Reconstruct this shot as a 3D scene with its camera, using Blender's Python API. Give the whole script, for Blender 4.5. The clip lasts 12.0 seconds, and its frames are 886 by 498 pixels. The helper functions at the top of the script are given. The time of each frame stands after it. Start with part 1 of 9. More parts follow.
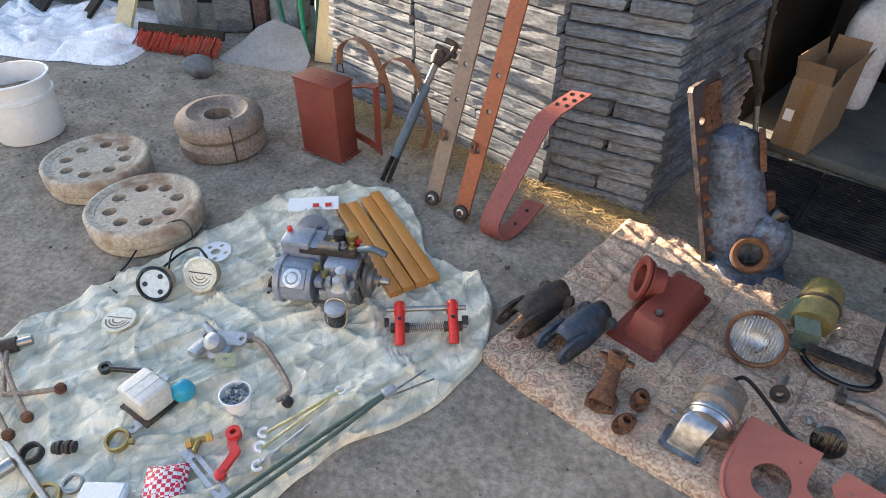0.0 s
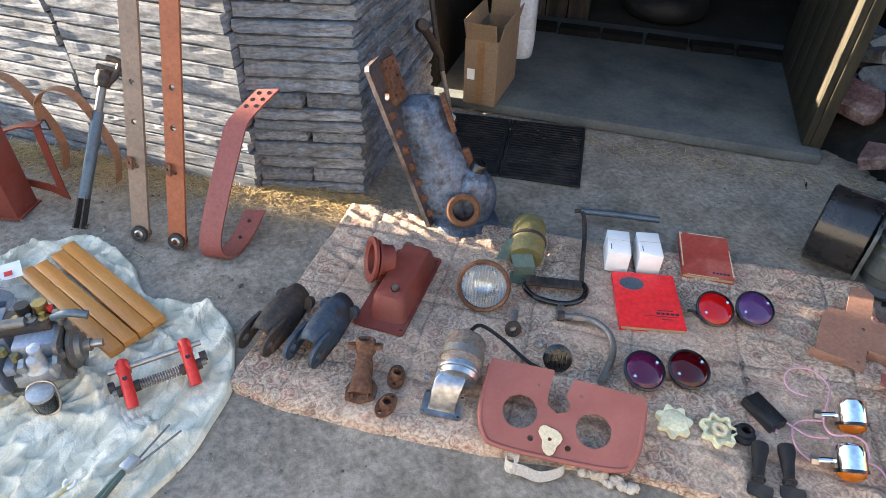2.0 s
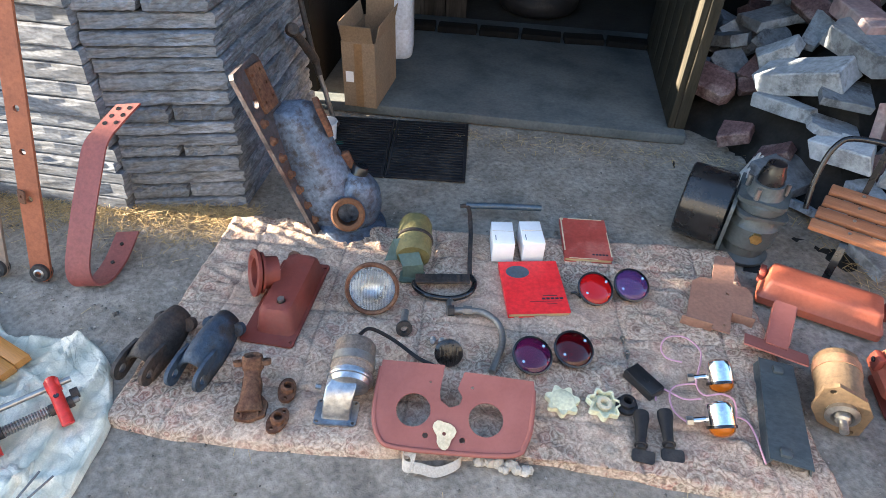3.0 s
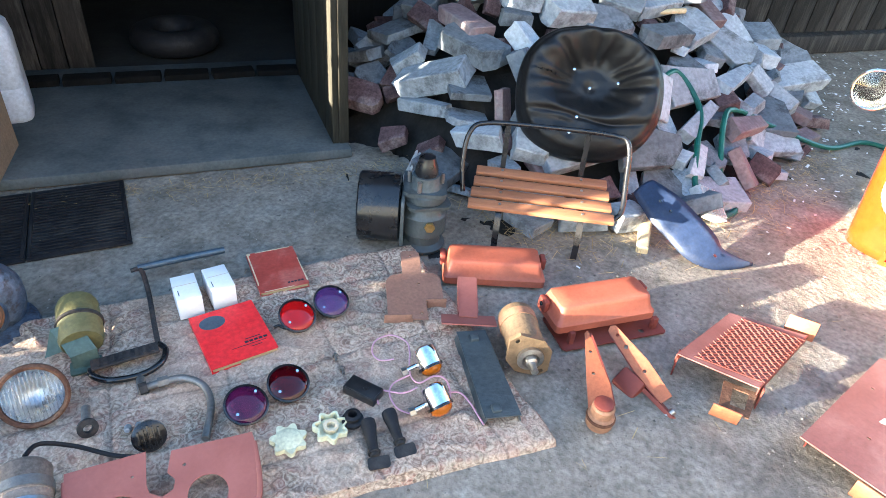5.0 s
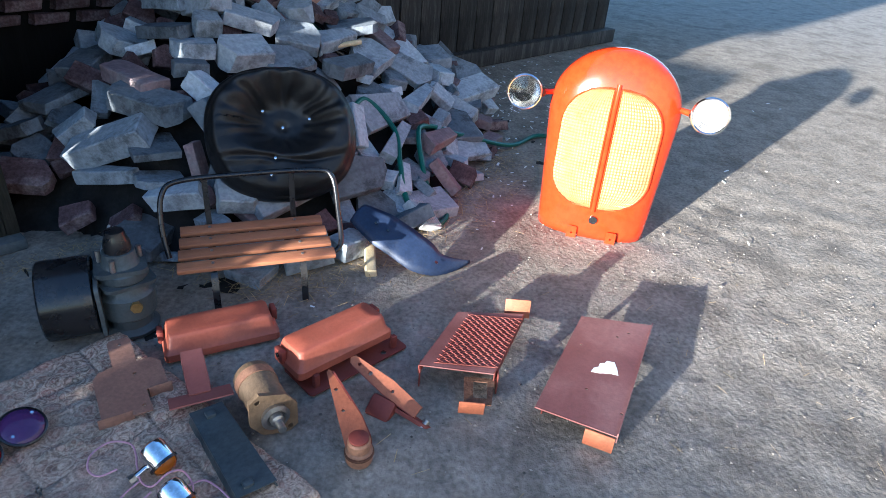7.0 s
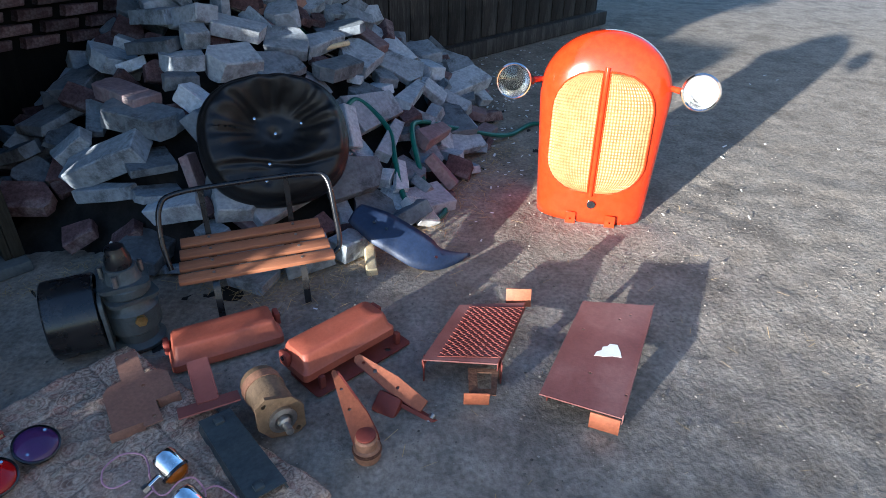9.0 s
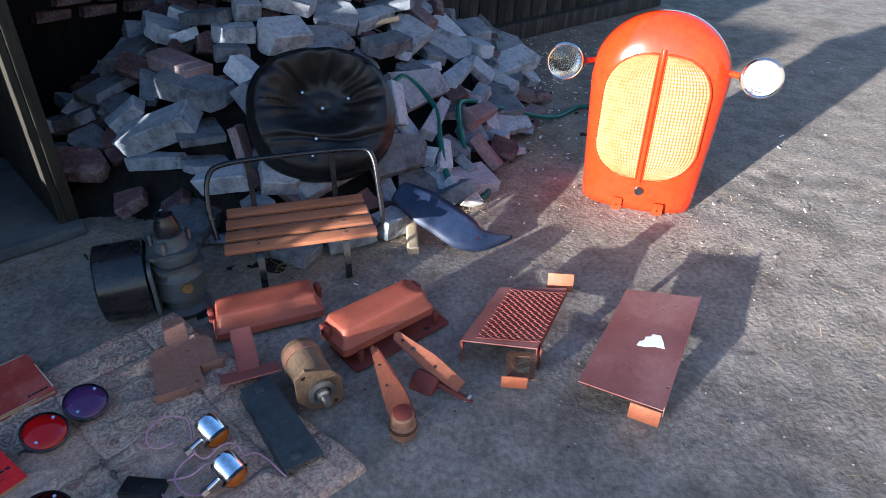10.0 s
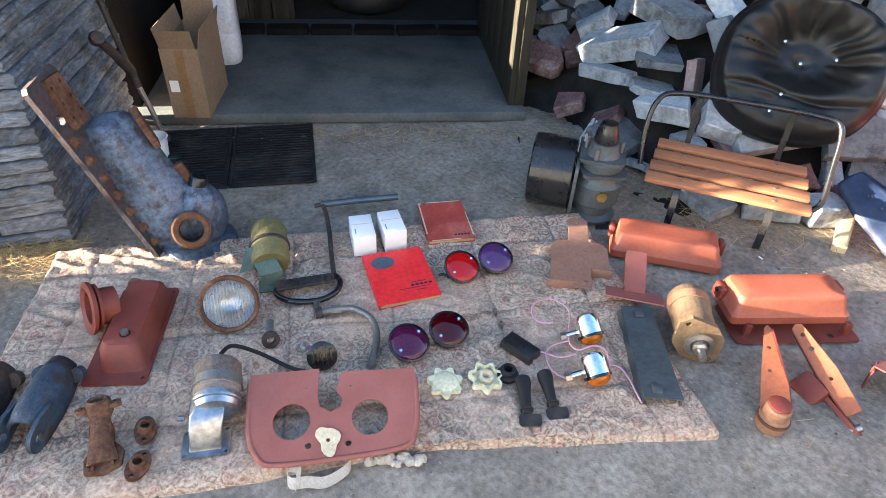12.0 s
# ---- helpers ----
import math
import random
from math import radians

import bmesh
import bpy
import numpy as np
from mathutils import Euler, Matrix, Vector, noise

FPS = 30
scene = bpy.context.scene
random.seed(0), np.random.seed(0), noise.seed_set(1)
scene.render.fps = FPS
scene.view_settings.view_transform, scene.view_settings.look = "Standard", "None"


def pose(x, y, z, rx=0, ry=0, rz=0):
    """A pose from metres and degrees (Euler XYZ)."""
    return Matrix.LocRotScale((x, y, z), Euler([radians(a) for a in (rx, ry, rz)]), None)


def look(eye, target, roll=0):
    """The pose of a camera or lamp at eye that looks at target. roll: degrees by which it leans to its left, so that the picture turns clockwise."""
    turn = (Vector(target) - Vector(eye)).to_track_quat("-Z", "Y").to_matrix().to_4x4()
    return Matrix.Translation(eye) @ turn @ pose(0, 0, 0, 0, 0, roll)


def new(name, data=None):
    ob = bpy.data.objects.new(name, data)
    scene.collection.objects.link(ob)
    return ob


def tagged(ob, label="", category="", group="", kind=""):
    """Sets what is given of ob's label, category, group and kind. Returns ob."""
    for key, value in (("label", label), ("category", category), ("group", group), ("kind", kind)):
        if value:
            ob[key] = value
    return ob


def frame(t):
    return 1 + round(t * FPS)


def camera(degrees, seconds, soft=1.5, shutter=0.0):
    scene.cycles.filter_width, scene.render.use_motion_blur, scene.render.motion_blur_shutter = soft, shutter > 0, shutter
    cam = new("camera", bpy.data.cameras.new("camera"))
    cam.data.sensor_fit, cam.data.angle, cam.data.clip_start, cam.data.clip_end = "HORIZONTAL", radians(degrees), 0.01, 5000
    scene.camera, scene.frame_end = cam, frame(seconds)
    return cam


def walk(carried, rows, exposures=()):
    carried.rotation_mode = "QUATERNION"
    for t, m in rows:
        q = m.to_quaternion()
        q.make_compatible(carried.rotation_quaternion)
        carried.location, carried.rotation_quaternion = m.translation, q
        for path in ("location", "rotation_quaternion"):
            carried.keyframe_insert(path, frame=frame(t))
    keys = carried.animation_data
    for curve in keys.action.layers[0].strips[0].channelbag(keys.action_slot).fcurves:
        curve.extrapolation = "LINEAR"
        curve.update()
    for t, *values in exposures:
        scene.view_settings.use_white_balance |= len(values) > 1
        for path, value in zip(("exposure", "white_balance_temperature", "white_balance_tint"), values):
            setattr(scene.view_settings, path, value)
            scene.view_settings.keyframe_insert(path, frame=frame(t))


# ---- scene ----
cam = camera(71.0, 12.0, soft=0.9)
PATH = [
    (0, (0.512, -0.098, 1.524), (0.348, 1.445, 0.263), 0.3),
    (0.5, (0.546, -0.062, 1.523), (0.592, 1.479, 0.249), 0.5),
    (1, (0.592, -0.045, 1.532), (0.852, 1.472, 0.255), 1.0),
    (1.5, (0.642, -0.046, 1.52), (1.029, 1.431, 0.228), 0.7),
    (2, (0.684, -0.061, 1.518), (1.214, 1.383, 0.239), 1.3),
    (2.5, (0.722, -0.076, 1.517), (1.388, 1.317, 0.245), 2.0),
    (3, (0.776, -0.099, 1.521), (1.555, 1.235, 0.251), 2.6),
    (3.2, (0.804, -0.101, 1.528), (1.636, 1.196, 0.254), 3.1),
    (4.8, (0.874, -0.16, 1.493), (2.264, 0.699, 0.34), 5.6),
    (5, (0.89, -0.165, 1.496), (2.326, 0.627, 0.351), 5.6),
    (5.5, (0.919, -0.216, 1.5), (2.469, 0.402, 0.397), 5.1),
    (6, (0.95, -0.244, 1.494), (2.59, 0.186, 0.433), 5.0),
    (6.5, (0.971, -0.271, 1.498), (2.675, -0.039, 0.477), 5.7),
    (7, (0.984, -0.286, 1.497), (2.718, -0.174, 0.507), 5.0),
    (7.2, (0.989, -0.291, 1.5), (2.725, -0.211, 0.511), 4.6),
    (8.8, (0.983, -0.348, 1.502), (2.714, -0.258, 0.505), 0.7),
    (9, (0.977, -0.335, 1.504), (2.699, -0.193, 0.498), 0.7),
    (9.5, (1.024, -0.322, 1.48), (2.733, -0.148, 0.455), 1.2),
    (10, (0.989, -0.313, 1.491), (2.666, -0.057, 0.431), 1.1),
    (10.5, (0.96, -0.267, 1.483), (2.532, 0.272, 0.37), 1.2),
    (11, (0.901, -0.192, 1.474), (2.273, 0.67, 0.302), 1.8),
    (11.5, (0.847, -0.145, 1.448), (2.043, 0.886, 0.22), 2.7),
    (12, (0.817, -0.109, 1.442), (1.933, 0.997, 0.204), 3.2),
]
EXPOSURES = [(0, 3.36, 6850, 14), (2, 3.72, 6450, 12), (3, 3.82, 6100, 11), (5, 4.05, 5650, 6), (5.5, 3.5, 5600, 6), (6, 3.35, 5500, 8), (6.5, 2.95, 5150, 8), (7.2, 2.55, 4850, 8), (9.5, 2.2, 4900, 8), (10, 2.28, 4950, 13), (10.5, 2.78, 5300, 9), (11, 3.25, 5800, 7), (12, 3.84, 6050, 10)]
walk(cam, [(t, look(eye, target, roll)) for t, eye, target, roll in PATH], exposures=EXPOSURES)

# ---- world and sun ----
SUN_WAY = Vector((0.815, -0.57, -0.146))
world = bpy.data.worlds.new("evening_sky")
scene.world = world
world.use_nodes = True
wn, wl = world.node_tree.nodes, world.node_tree.links
sky = wn.new("ShaderNodeTexSky")
sky.sky_type, sky.sun_disc = "NISHITA", False
sky.sun_elevation, sky.sun_rotation = radians(8.2), math.atan2(-0.815, 0.57)
sky.air_density, sky.dust_density, sky.ozone_density = 1.0, 1.2, 2.0
wl.new(sky.outputs[0], wn["Background"].inputs[0])
wn["Background"].inputs[1].default_value = 0.085
sun = new("sun", bpy.data.lights.new("sun", "SUN"))
sun.data.energy, sun.data.angle, sun.data.color = 5.5, radians(0.9), (1.0, 0.82, 0.59)
sun.matrix_world = Matrix.Translation((-8, 6, 6)) @ SUN_WAY.to_track_quat("-Z", "Y").to_matrix().to_4x4()


# ---- materials ----
def surf(name, c1, c2, scale=8.0, rough=0.6, metal=0.0, bump=0.25, fine=90.0, stain=None, sscale=3.0, samount=0.5, vary=0.0, coat=0.0, aspect=None, island=False, grit=0.18):
    """Two-scale procedural surface: c1/c2 grain, stain patches, fine relief."""
    m = bpy.data.materials.new(name)
    m.use_nodes = True
    n, l = m.node_tree.nodes, m.node_tree.links
    b = n["Principled BSDF"]
    tc = n.new("ShaderNodeTexCoord")
    vec = tc.outputs["Object"]
    if aspect:
        mp = n.new("ShaderNodeMapping")
        mp.inputs["Scale"].default_value = aspect
        l.new(vec, mp.inputs[0])
        vec = mp.outputs[0]

    def noise_of(s, detail=6.0, r=0.6):
        t = n.new("ShaderNodeTexNoise")
        t.inputs["Scale"].default_value, t.inputs["Detail"].default_value, t.inputs["Roughness"].default_value = s, detail, r
        l.new(vec, t.inputs["Vector"])
        return t.outputs["Fac"]

    def ramp(fac, lo, hi):
        r = n.new("ShaderNodeMapRange")
        r.inputs["From Min"].default_value, r.inputs["From Max"].default_value = lo, hi
        l.new(fac, r.inputs["Value"])
        return r.outputs[0]

    def mix(fac, a, c):
        x = n.new("ShaderNodeMix")
        x.data_type = "RGBA"
        l.new(fac, x.inputs["Factor"])
        for sock, v in ((x.inputs["A"], a), (x.inputs["B"], c)):
            if isinstance(v, tuple):
                sock.default_value = (*v, 1)
            else:
                l.new(v, sock)
        return x.outputs["Result"]

    grain = noise_of(scale)
    col = mix(ramp(grain, 0.32, 0.68), c1, c2)
    if stain:
        sn = noise_of(sscale, 8.0, 0.7)
        k = n.new("ShaderNodeMath")
        k.operation = "MULTIPLY"
        k.inputs[1].default_value = samount
        l.new(ramp(sn, 0.5, 0.62), k.inputs[0])
        col = mix(k.outputs[0], col, stain)
    if vary:
        hs = n.new("ShaderNodeHueSaturation")
        src = n.new("ShaderNodeNewGeometry").outputs["Random Per Island"] if island else n.new("ShaderNodeObjectInfo").outputs["Random"]
        rr_ = n.new("ShaderNodeMapRange")
        rr_.inputs["To Min"].default_value, rr_.inputs["To Max"].default_value = 1 - vary, 1 + vary
        l.new(src, rr_.inputs["Value"])
        l.new(rr_.outputs[0], hs.inputs["Value"])
        l.new(col, hs.inputs["Color"])
        col = hs.outputs[0]
    fr = noise_of(fine, 5.0)
    gv_ = n.new("ShaderNodeMapRange")
    gv_.inputs["From Min"].default_value, gv_.inputs["From Max"].default_value = 0.3, 0.7
    gv_.inputs["To Min"].default_value, gv_.inputs["To Max"].default_value = 1 - grit, 1 + grit
    l.new(fr, gv_.inputs["Value"])
    gh = n.new("ShaderNodeHueSaturation")
    l.new(gv_.outputs[0], gh.inputs["Value"])
    l.new(col, gh.inputs["Color"])
    l.new(gh.outputs[0], b.inputs["Base Color"])
    q = n.new("ShaderNodeMapRange")
    q.inputs["To Min"].default_value, q.inputs["To Max"].default_value = max(rough - 0.14, 0.03), min(rough + 0.14, 1)
    l.new(grain, q.inputs["Value"])
    l.new(q.outputs[0], b.inputs["Roughness"])
    b.inputs["Metallic"].default_value = metal
    b.inputs["Specular IOR Level"].default_value = 0.2 if rough > 0.7 else 0.4
    b.inputs["Coat Weight"].default_value = coat
    if bump:
        bp = n.new("ShaderNodeBump")
        bp.inputs["Strength"].default_value, bp.inputs["Distance"].default_value = bump, 0.004
        ad = n.new("ShaderNodeMath")
        l.new(fr, ad.inputs[0])
        l.new(grain, ad.inputs[1])
        l.new(ad.outputs[0], bp.inputs["Height"])
        l.new(bp.outputs[0], b.inputs["Normal"])
    return m


def glassy(name, colour, rough=0.05, trans=1.0, ior=1.45):
    m = bpy.data.materials.new(name)
    m.use_nodes = True
    b = m.node_tree.nodes["Principled BSDF"]
    b.inputs["Base Color"].default_value = (*colour, 1)
    b.inputs["Roughness"].default_value, b.inputs["Transmission Weight"].default_value, b.inputs["IOR"].default_value = rough, trans, ior
    return m


M = dict(
    soil=surf("packed_soil", (0.2, 0.172, 0.14), (0.325, 0.285, 0.236), 7.0, 0.95, 0, 1.0, 48, (0.14, 0.118, 0.095), 2.2, 0.65, grit=0.34),
    straw=surf("straw", (0.3, 0.21, 0.1), (0.48, 0.36, 0.18), 30, 0.8, 0, 0.1, 100, vary=0.35, island=True),
    pebble=surf("pebbles", (0.13, 0.115, 0.1), (0.3, 0.27, 0.23), 40, 0.9, 0, 0.3, 120, vary=0.6, island=True),
    feather=surf("feathers", (0.75, 0.75, 0.75), (0.85, 0.85, 0.84), 30, 0.9, 0, 0.1, 100),
    slab=surf("weathered_slab", (0.1, 0.111, 0.129), (0.225, 0.243, 0.274), 5, 0.94, 0, 0.2, 34, (0.055, 0.055, 0.056), 7, 0.6, 0.24, aspect=(1.0, 1.0, 3.6), grit=0.4),
    concrete=surf("old_concrete", (0.055, 0.066, 0.07), (0.135, 0.148, 0.15), 3.2, 0.85, 0, 0.25, 60, (0.1, 0.1, 0.1), 1.6, 0.6, grit=0.16),
    rubble=surf("rubble_concrete", (0.145, 0.165, 0.188), (0.33, 0.362, 0.4), 5, 0.94, 0, 0.9, 45, (0.06, 0.064, 0.068), 5, 0.8, 0.5, grit=0.22),
    paleblock=surf("pale_rubble_concrete", (0.29, 0.32, 0.355), (0.48, 0.51, 0.55), 5, 0.94, 0, 0.9, 45, (0.12, 0.126, 0.134), 5, 0.75, 0.3, grit=0.22),
    pinkslab=surf("pinkish_rubble", (0.18, 0.125, 0.13), (0.3, 0.215, 0.215), 5, 0.94, 0, 0.9, 45, (0.19, 0.18, 0.18), 5, 0.65, 0.2, grit=0.22),
    # near-black colour stands in for shade in gaps and holes
    gapshade=surf("dark_gap_shade", (0.01, 0.01, 0.01), (0.024, 0.023, 0.022), 9, 0.95, 0, 0.6, 60),
    brick=surf("old_red_brick", (0.06, 0.038, 0.04), (0.115, 0.07, 0.072), 14, 0.9, 0, 0.7, 70, (0.2, 0.17, 0.165), 7, 0.5, 0.35, grit=0.4),
    pinkbrick=surf("pale_brick", (0.36, 0.23, 0.2), (0.46, 0.33, 0.29), 14, 0.9, 0, 0.7, 70, (0.4, 0.37, 0.34), 6, 0.5, 0.15),
    darkwood=surf("tarred_boards", (0.018, 0.017, 0.016), (0.045, 0.04, 0.037), 6, 0.8, 0, 0.6, 40, (0.1, 0.09, 0.08), 3, 0.4, 0.3, aspect=(6, 6, 0.7)),
    doorwood=surf("weathered_door_wood", (0.013, 0.0125, 0.009), (0.038, 0.034, 0.025), 7, 0.8, 0, 0.6, 40, (0.035, 0.029, 0.022), 3, 0.5, 0.15, aspect=(7, 7, 0.6)),
    rug=surf("paisley_quilt", (0.41, 0.285, 0.21), (0.54, 0.405, 0.305), 7, 0.95, 0, 0.8, 120, (0.24, 0.2, 0.155), 3, 0.6, grit=0.36),
    canvas=surf("faded_canvas", (0.8, 0.73, 0.58), (0.88, 0.83, 0.7), 5, 0.95, 0, 0.4, 220, (0.5, 0.49, 0.39), 3.4, 0.55, grit=0.14),
    rubber=surf("black_rubber", (0.005, 0.005, 0.007), (0.013, 0.013, 0.016), 20, 0.68, 0, 0.3, 80, (0.06, 0.055, 0.05), 5, 0.3),
    blackpaint=surf("black_paint", (0.008, 0.008, 0.009), (0.015, 0.015, 0.017), 15, 0.28, 0, 0.1, 60, (0.05, 0.045, 0.04), 5, 0.25, coat=0.3),
    leather=surf("black_leatherette", (0.004, 0.004, 0.0045), (0.008, 0.008, 0.009), 30, 0.47, 0, 0.3, 150, (0.03, 0.025, 0.02), 6, 0.3),
    primer=surf("red_oxide_primer", (0.145, 0.028, 0.019), (0.205, 0.045, 0.031), 9, 0.62, 0, 0.15, 90, (0.14, 0.05, 0.04), 4, 0.5, grit=0.08),
    primerlight=surf("light_red_primer", (0.3, 0.075, 0.043), (0.37, 0.105, 0.062), 9, 0.5, 0, 0.15, 90, (0.24, 0.075, 0.05), 5, 0.5, grit=0.1),
    primerpink=surf("dusty_pink_primer", (0.25, 0.08, 0.063), (0.31, 0.108, 0.088), 9, 0.62, 0, 0.08, 90, (0.25, 0.085, 0.068), 3, 0.4, grit=0.05),
    primerbrown=surf("brown_primer", (0.22, 0.115, 0.08), (0.28, 0.15, 0.105), 9, 0.65, 0, 0.2, 90, (0.17, 0.085, 0.06), 4, 0.4),
    plateprimer=surf("dusty_plum_primer", (0.13, 0.045, 0.04), (0.2, 0.085, 0.078), 5, 0.55, 0, 0.15, 90, (0.24, 0.13, 0.12), 3, 0.45, grit=0.12),
    orange=surf("orange_primer_bar", (0.27, 0.083, 0.038), (0.345, 0.115, 0.055), 7, 0.6, 0, 0.2, 80, (0.2, 0.065, 0.035), 4, 0.5),
    taupe=surf("taupe_steel", (0.2, 0.145, 0.11), (0.26, 0.19, 0.145), 7, 0.6, 0, 0.2, 80, (0.15, 0.1, 0.08), 4, 0.5),
    rust=surf("rusty_iron", (0.085, 0.04, 0.027), (0.17, 0.085, 0.05), 14, 0.85, 0.1, 0.7, 90, (0.21, 0.125, 0.08), 7, 0.4, grit=0.4),
    rusttan=surf("tan_rusty_iron", (0.38, 0.32, 0.25), (0.54, 0.48, 0.4), 9, 0.85, 0.05, 0.6, 80, (0.2, 0.1, 0.055), 5, 0.7, grit=0.35),
    gold=surf("ochre_painted_iron", (0.125, 0.085, 0.05), (0.2, 0.135, 0.08), 10, 0.6, 0.1, 0.4, 80, (0.18, 0.11, 0.06), 5, 0.5),
    blueiron=surf("worn_blue_casting", (0.042, 0.062, 0.1), (0.155, 0.19, 0.25), 7, 0.4, 0.15, 0.7, 60, (0.045, 0.035, 0.032), 24, 0.8, grit=0.4),
    rustorange=surf("orange_brown_rust", (0.09, 0.042, 0.024), (0.17, 0.082, 0.042), 14, 0.85, 0.05, 0.6, 80),
    flangeiron=surf("grey_blue_rust_plate", (0.035, 0.025, 0.023), (0.075, 0.07, 0.08), 8, 0.6, 0.1, 0.7, 70, (0.09, 0.042, 0.03), 5, 0.8, grit=0.35),
    blueworn=surf("blue_on_rust", (0.02, 0.033, 0.055), (0.06, 0.088, 0.125), 12, 0.6, 0.1, 0.8, 70, (0.035, 0.03, 0.028), 9, 0.95, grit=0.35),
    darkiron=surf("dark_cast_iron", (0.028, 0.026, 0.026), (0.06, 0.052, 0.048), 12, 0.65, 0.2, 0.7, 80, (0.12, 0.065, 0.04), 7, 0.45, grit=0.4),
    greyiron=surf("grey_painted_casting", (0.05, 0.06, 0.065), (0.085, 0.1, 0.105), 10, 0.45, 0.1, 0.4, 80, (0.03, 0.03, 0.03), 5, 0.6),
    steel=surf("worn_steel", (0.3, 0.29, 0.28), (0.45, 0.44, 0.42), 12, 0.35, 0.9, 0.2, 90, (0.12, 0.09, 0.07), 6, 0.4),
    alu=surf("silver_casting", (0.33, 0.345, 0.36), (0.45, 0.46, 0.48), 12, 0.4, 0.5, 0.4, 90, (0.25, 0.25, 0.27), 6, 0.3),
    silver=surf("polished_aluminium", (0.24, 0.25, 0.27), (0.5, 0.51, 0.53), 16, 0.33, 0.95, 0.25, 60, (0.4, 0.38, 0.36), 7, 0.35),
    greypaint=surf("blue_grey_paint", (0.225, 0.255, 0.31), (0.33, 0.36, 0.425), 10, 0.36, 0.3, 0.3, 90, (0.14, 0.16, 0.2), 6, 0.4),
    chrome=surf("chrome", (0.8, 0.8, 0.8), (0.88, 0.88, 0.88), 12, 0.12, 1.0, 0.0, 90),
    brass=surf("dull_brass", (0.34, 0.24, 0.09), (0.46, 0.34, 0.14), 20, 0.4, 0.9, 0.2, 90),
    gloss=surf("gloss_orange_red", (0.47, 0.026, 0.001), (0.51, 0.031, 0.0015), 3, 0.15, 0, 0.03, 30, coat=0.35),
    mesh=surf("cream_grille_mesh", (0.21, 0.128, 0.043), (0.27, 0.17, 0.062), 20, 0.5, 0.1, 0.3, 120),
    redpaint=surf("red_paint", (0.55, 0.03, 0.02), (0.62, 0.04, 0.03), 9, 0.4, 0, 0.2, 90, (0.4, 0.025, 0.02), 5, 0.3),
    honey=surf("varnished_pine", (0.41, 0.165, 0.032), (0.53, 0.235, 0.055), 5, 0.4, 0, 0.2, 50, (0.34, 0.13, 0.027), 2, 0.3, 0.06, coat=0.3, aspect=(9, 0.7, 9)),
    slat=surf("varnished_bench_wood", (0.25, 0.1, 0.05), (0.35, 0.15, 0.075), 5, 0.45, 0, 0.2, 50, (0.28, 0.11, 0.05), 2, 0.4, 0.1, coat=0.2, aspect=(0.7, 9, 9)),
    paleboard=surf("pale_pine_board", (0.5, 0.4, 0.23), (0.62, 0.5, 0.3), 5, 0.7, 0, 0.2, 50, (0.4, 0.3, 0.17), 2, 0.4, aspect=(7, 7, 0.7)),
    navy=surf("navy_painted_sheet", (0.01, 0.018, 0.046), (0.022, 0.036, 0.08), 7, 0.5, 0.1, 0.2, 80, (0.06, 0.06, 0.07), 6, 0.35),
    white=surf("white_plastic", (0.72, 0.73, 0.75), (0.8, 0.8, 0.81), 8, 0.45, 0, 0.05, 60, (0.6, 0.6, 0.6), 3, 0.3, grit=0.05),
    paper=surf("white_card", (0.75, 0.75, 0.76), (0.82, 0.82, 0.82), 30, 0.8, 0, 0.03, 90, grit=0.02),
    cream=surf("cream_plastic", (0.62, 0.6, 0.4), (0.72, 0.7, 0.5), 20, 0.5, 0, 0.1, 90),
    oldpaper=surf("yellowed_paper", (0.6, 0.5, 0.33), (0.7, 0.6, 0.43), 14, 0.85, 0, 0.2, 90, (0.4, 0.3, 0.17), 9, 0.5),
    card=surf("brown_cardboard", (0.21, 0.15, 0.1), (0.26, 0.19, 0.13), 6, 0.85, 0, 0.2, 90, (0.25, 0.17, 0.1), 3, 0.4),
    tape=surf("packing_tape", (0.2, 0.12, 0.06), (0.24, 0.145, 0.075), 6, 0.3, 0, 0.1, 90),
    bookred=surf("bright_red_cover", (0.72, 0.025, 0.03), (0.78, 0.035, 0.04), 9, 0.45, 0, 0.15, 60, (0.6, 0.02, 0.025), 4, 0.3),
    bookrust=surf("worn_red_cover", (0.34, 0.05, 0.035), (0.42, 0.075, 0.055), 9, 0.6, 0, 0.25, 60, (0.5, 0.2, 0.15), 6, 0.35),
    lampmirror=surf("silvered_reflector", (0.42, 0.44, 0.47), (0.5, 0.52, 0.55), 12, 0.3, 1.0, 0.0, 90, grit=0.03),
    pages=surf("yellowed_pages", (0.45, 0.33, 0.17), (0.55, 0.42, 0.24), 9, 0.9, 0, 0.4, 60, aspect=(1, 1, 30)),
    ink=surf("dark_ink", (0.012, 0.02, 0.03), (0.02, 0.03, 0.045), 30, 0.6, 0, 0.0, 60),
    sheetplastic=surf("white_sheeting", (0.72, 0.72, 0.76), (0.82, 0.82, 0.86), 9, 0.5, 0, 0.5, 50, (0.5, 0.48, 0.48), 4, 0.5),
    hose=surf("green_hose", (0.008, 0.075, 0.055), (0.015, 0.11, 0.08), 9, 0.45, 0, 0.1, 60),
    pinkwire=surf("pink_wire", (0.5, 0.26, 0.33), (0.58, 0.32, 0.4), 20, 0.5, 0, 0.0, 60),
    blueball=surf("turquoise_ball", (0.01, 0.28, 0.42), (0.02, 0.36, 0.5), 9, 0.45, 0, 0.1, 60),
